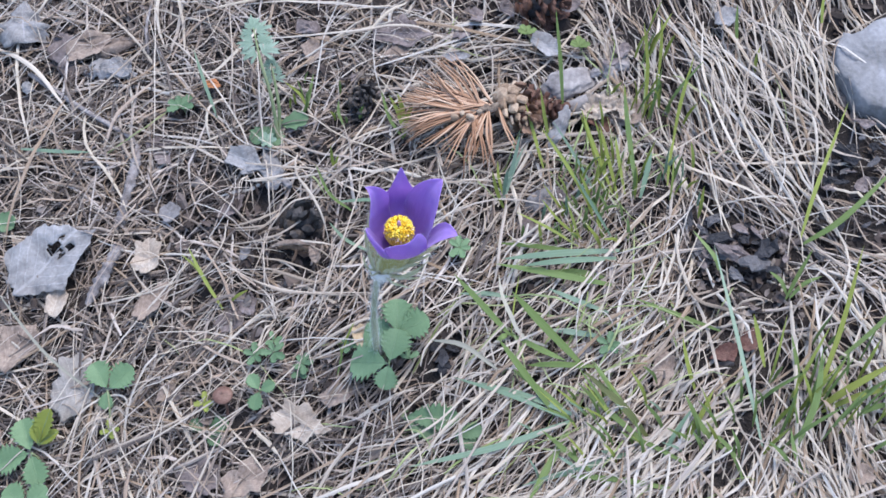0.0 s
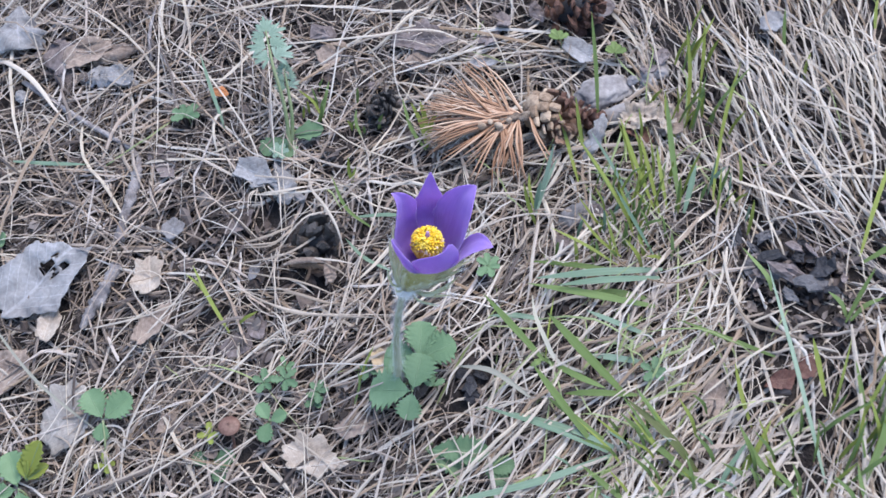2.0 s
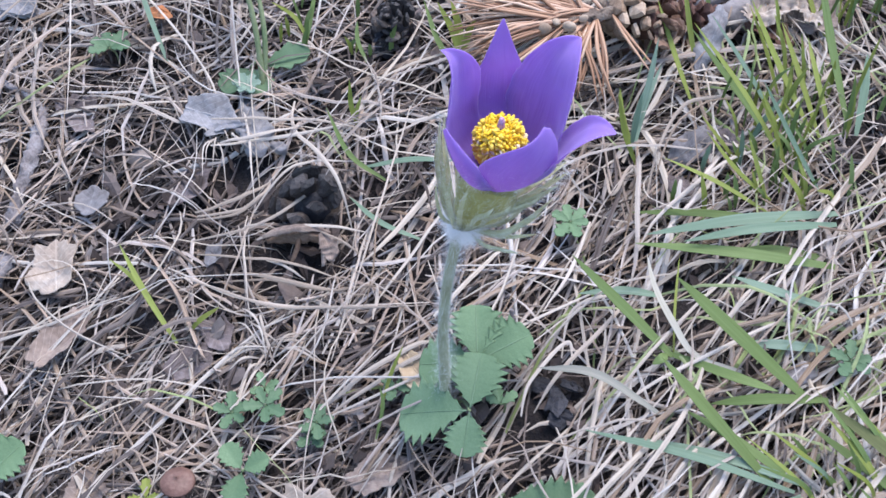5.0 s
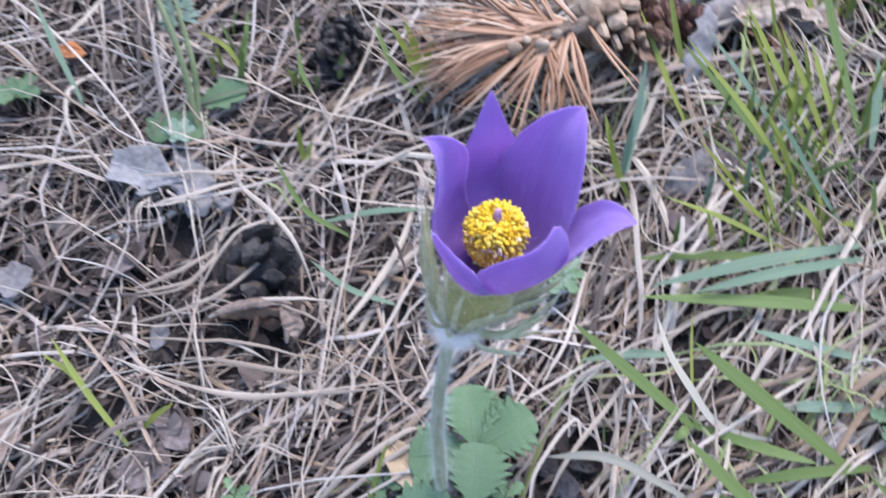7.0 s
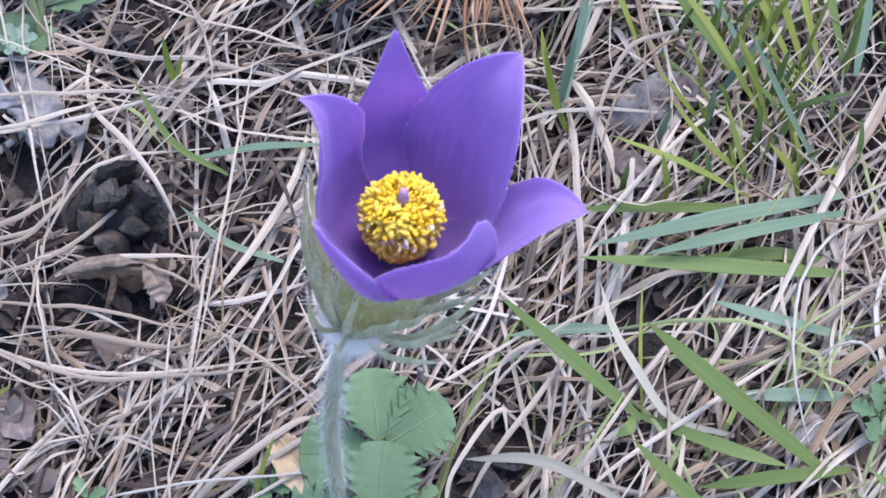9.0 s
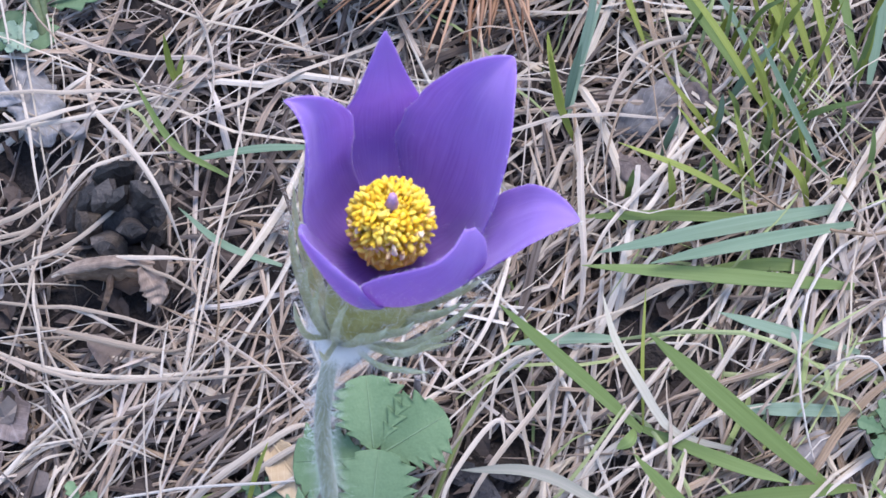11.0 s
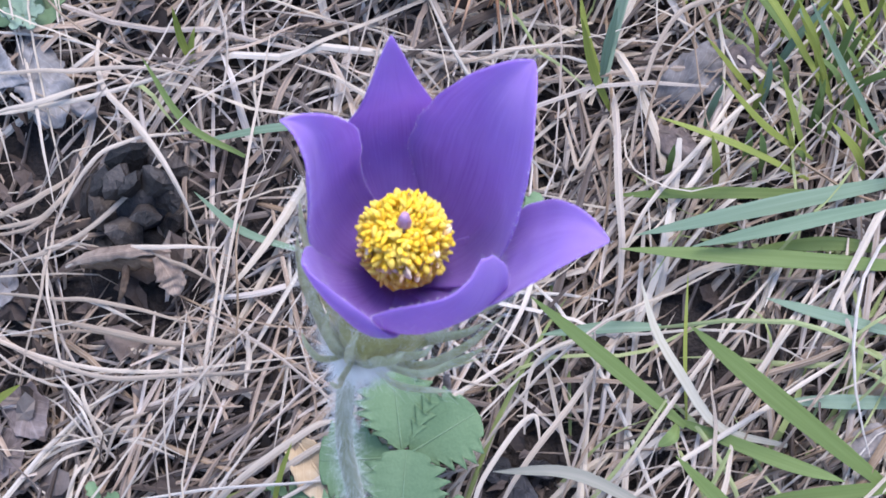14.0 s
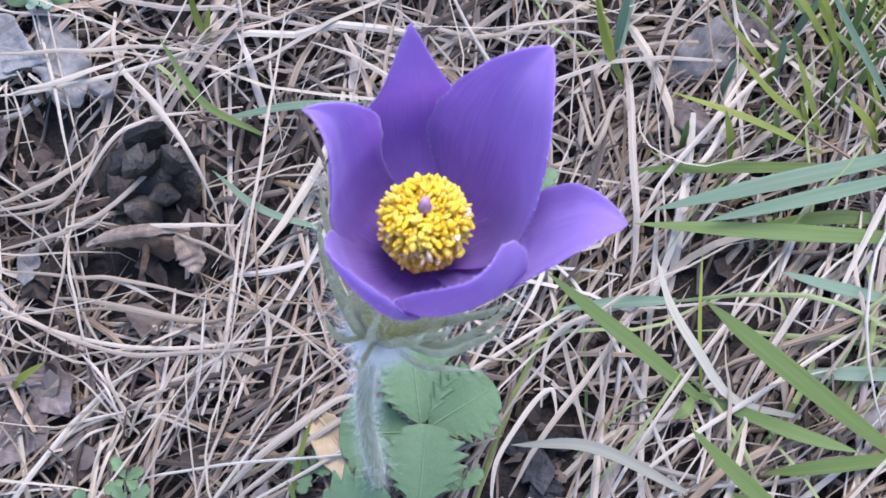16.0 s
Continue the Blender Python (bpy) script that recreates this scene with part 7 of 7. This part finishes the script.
straw(PALE_STALK, 0.0009, (0.0669, -0.0847, 0.003), (0.0960, -0.0630, 0.007), (0.1486, -0.0308, 0.007), (0.1672, -0.0027, 0.003))
straw(PALE_STALK, 0.0011, (-0.0453, 0.0026, 0.003), (-0.0103, 0.0111, 0.007), (0.0448, 0.0312, 0.006), (0.0656, 0.0401, 0.003))
straw(PALE_STALK, 0.0013, (-0.1903, 0.0557, 0.003), (-0.1551, 0.0571, 0.006), (-0.1262, 0.0665, 0.003))
straw(PALE_STALK, 0.0013, (-0.1987, -0.0367, 0.003), (-0.1848, -0.0131, 0.009), (-0.1594, -0.0085, 0.008), (-0.1598, -0.0340, 0.003))
straw(THIN_STALK, 0.0010, (-0.1886, -0.0582, 0.003), (-0.1418, -0.0381, 0.008), (-0.0866, -0.0095, 0.008), (-0.0603, 0.0184, 0.003))
straw(THIN_STALK, 0.0010, (-0.0894, 0.0216, 0.003), (-0.0796, -0.0068, 0.008), (-0.0432, -0.0370, 0.006), (-0.0327, -0.0497, 0.002))
straw("tan dead stalk over needle litter", 0.0016, (-0.0963, 0.0974, 0.004), (-0.0763, 0.0988, 0.007), (-0.0656, 0.1042, 0.006))

straw("tan dead stalk below a dark hollow", 0.0015, (-0.0956, 0.0963, 0.003), (-0.0789, 0.0934, 0.006), (-0.0701, 0.0954, 0.008), (-0.0658, 0.1032, 0.006))
straw("tan dead stalk below a dark hollow", 0.0011, (-0.0956, 0.0947, 0.003), (-0.0821, 0.0914, 0.006), (-0.0714, 0.0955, 0.007), (-0.0674, 0.1021, 0.005))
straw(THIN_STALK, 0.0008, (-0.0718, 0.0954, 0.004), (-0.0758, 0.0752, 0.009), (-0.0859, 0.0518, 0.003))
straw(THIN_STALK, 0.0008, (-0.0748, 0.0917, 0.004), (-0.0753, 0.0754, 0.008), (-0.0741, 0.0603, 0.008), (-0.0715, 0.0443, 0.003))
straw(PALE_STALK, 0.0013, (-0.0966, 0.0684, 0.003), (-0.0776, 0.0561, 0.006), (-0.0614, 0.0469, 0.008), (-0.0425, 0.0429, 0.008), (-0.0251, 0.0402, 0.008), (-0.0067, 0.0413, 0.003))
straw("tan dead stalk below a dark hollow", 0.0012, (-0.0946, 0.0790, 0.003), (-0.0753, 0.0720, 0.006), (-0.0630, 0.0676, 0.007), (-0.0486, 0.0615, 0.006), (-0.0356, 0.0572, 0.002))
straw("tan dead stalk below a dark hollow", 0.0016, (-0.0812, 0.0688, 0.002), (-0.0683, 0.0634, 0.005), (-0.0553, 0.0574, 0.006), (-0.0391, 0.0515, 0.005), (-0.0279, 0.0500, 0.002))
straw("tan dead stalk below a dark hollow", 0.0010, (-0.0876, 0.0661, 0.002), (-0.0669, 0.0616, 0.005), (-0.0448, 0.0525, 0.006), (-0.0303, 0.0513, 0.005), (-0.0157, 0.0533, 0.002))
straw(PALE_STALK, 0.0010, (-0.0667, 0.0704, 0.004), (-0.0589, 0.0649, 0.006), (-0.0514, 0.0599, 0.003))
straw(PALE_STALK, 0.0013, (-0.0705, 0.0792, 0.005), (-0.0589, 0.0790, 0.010), (-0.0460, 0.0756, 0.012), (-0.0363, 0.0745, 0.010), (-0.0280, 0.0742, 0.006))
straw("tan dead stalk below a dark hollow", 0.0010, (-0.0467, 0.0756, 0.010), (-0.0369, 0.0694, 0.009), (-0.0278, 0.0639, 0.004))
straw(PALE_STALK, 0.0013, (0.1753, 0.0140, 0.004), (0.1952, 0.0188, 0.008), (0.2142, 0.0277, 0.006))
straw(THIN_STALK, 0.0008, (0.2123, 0.0264, 0.005), (0.2210, 0.0193, 0.006), (0.2324, 0.0144, 0.003))
straw("tan thick dead stalk bent over a dark hollow", 0.0021, (0.1811, 0.0366, 0.004), (0.1854, 0.0217, 0.008), (0.1905, 0.0143, 0.009), (0.2015, 0.0103, 0.008), (0.2101, 0.0071, 0.007), (0.2196, 0.0047, 0.003))
straw(PALE_STALK, 0.0015, (0.2093, 0.0112, 0.003), (0.2149, 0.0143, 0.007), (0.2246, 0.0140, 0.008), (0.2260, 0.0089, 0.003))
straw("broad bleached dead grass blade leaning over a dead leaf", 0.0014, (0.1081, 0.0852, 0.005), (0.0970, 0.0729, 0.007), (0.0859, 0.0666, 0.004))
straw("broad bleached dead grass blade leaning over a dead leaf", 0.0014, (0.1095, 0.0817, 0.005), (0.0985, 0.0687, 0.007), (0.0877, 0.0617, 0.004))
straw("broad bleached dead grass blade leaning over a dead leaf", 0.0014, (0.1045, 0.0790, 0.005), (0.0925, 0.0638, 0.007), (0.0803, 0.0544, 0.004))
straw(THIN_STALK, 0.0008, (-0.1636, 0.2715, 0.010), (-0.1574, 0.2078, 0.014), (-0.1554, 0.1556, 0.006))
straw(THIN_STALK, 0.0008, (-0.0881, 0.2272, 0.010), (-0.0816, 0.1722, 0.014), (-0.0776, 0.1339, 0.004))
straw(PALE_STALK, 0.0012, (-0.1415, 0.2602, 0.006), (-0.1841, 0.2191, 0.010), (-0.2248, 0.1877, 0.006), (-0.2559, 0.1631, 0.003))
straw(PALE_STALK, 0.0012, (-0.2303, -0.0543, 0.004), (-0.1633, -0.0397, 0.009), (-0.1176, -0.0253, 0.008), (-0.0872, -0.0106, 0.003))
straw(PALE_STALK, 0.0013, (-0.0829, -0.0215, 0.003), (-0.1158, -0.0476, 0.008), (-0.1468, -0.0695, 0.004))
straw(PALE_STALK, 0.0013, (-0.0965, 0.0845, 0.004), (-0.0696, 0.0838, 0.008), (-0.0461, 0.0961, 0.009), (-0.0381, 0.1043, 0.005))
straw(PALE_STALK, 0.0013, (-0.0910, 0.1378, 0.008), (-0.0694, 0.1318, 0.010), (-0.0491, 0.1290, 0.008), (-0.0250, 0.1228, 0.004))
straw("flat tan dead blade over a grey leaf", 0.0017, (-0.0870, 0.1248, 0.008), (-0.0699, 0.1235, 0.011), (-0.0544, 0.1277, 0.007))


def dry_tuft(label, centre, count, reach, lift, start, span, seed_value):
    """Old grass stems that spread out from one root."""
    random.seed(seed_value)
    root = thing("dry_tuft", at(centre), label, "dry grass", "dry tufts")
    for i in range(count):
        q = radians(start + span * random.random())
        r = reach * random.uniform(0.5, 1.1)
        foot = (centre[0] + random.gauss(0, reach * 0.12), centre[1] + random.gauss(0, reach * 0.12), centre[2] * random.uniform(-1, 1))
        x, y = centre[0] + math.cos(q) * r, centre[1] + math.sin(q) * r
        mid = ((centre[0] + x) / 2 + random.gauss(0, 0.001), (centre[1] + y) / 2 + random.gauss(0, 0.001), centre[2] + lift * random.uniform(0.5, 1.2))
        v, f, uv = blade_mesh([at(foot), at(mid), at((x, y, random.uniform(-0.001, 0.004)))], random.uniform(0.0005, 0.0011), 12, -0.2, random.uniform(-0.4, 0.4))
        part("stalk", v, f, STRAW_ONE, root, uvs=uv)


dry_tuft("tan dead grass stems spreading from one root", (-0.0655, 0.0330, 0.002), 18, 0.022, 0.005, 0, 360, 71)
dry_tuft("pale dead stems bent down around a strawberry leaf", (-0.1710, -0.0141, 0.004), 16, 0.030, 0.008, 200, 140, 72)
dry_tuft("pale old grass root with spreading stems", (0.2080, 0.2036, 0.006), 16, 0.075, 0.006, 270, 40, 73)
dry_tuft("bleached old grass stems combed downhill", (0.2427, 0.2226, 0.006), 16, 0.085, 0.006, 262, 38, 74)
dry_tuft("bleached old grass stems combed downhill", (0.2709, 0.2156, 0.006), 14, 0.080, 0.006, 258, 38, 75)
dry_tuft("pale old grass stems fanned out", (0.1231, -0.0956, 0.004), 18, 0.080, 0.006, 10, 90, 76)
dry_tuft("pale old grass stems fanned out", (0.2515, -0.1070, 0.004), 14, 0.070, 0.006, 70, 80, 77)
dry_tuft("old grass stems around a small hollow", (-0.0876, 0.1365, 0.002), 10, 0.028, 0.006, 200, 140, 78)
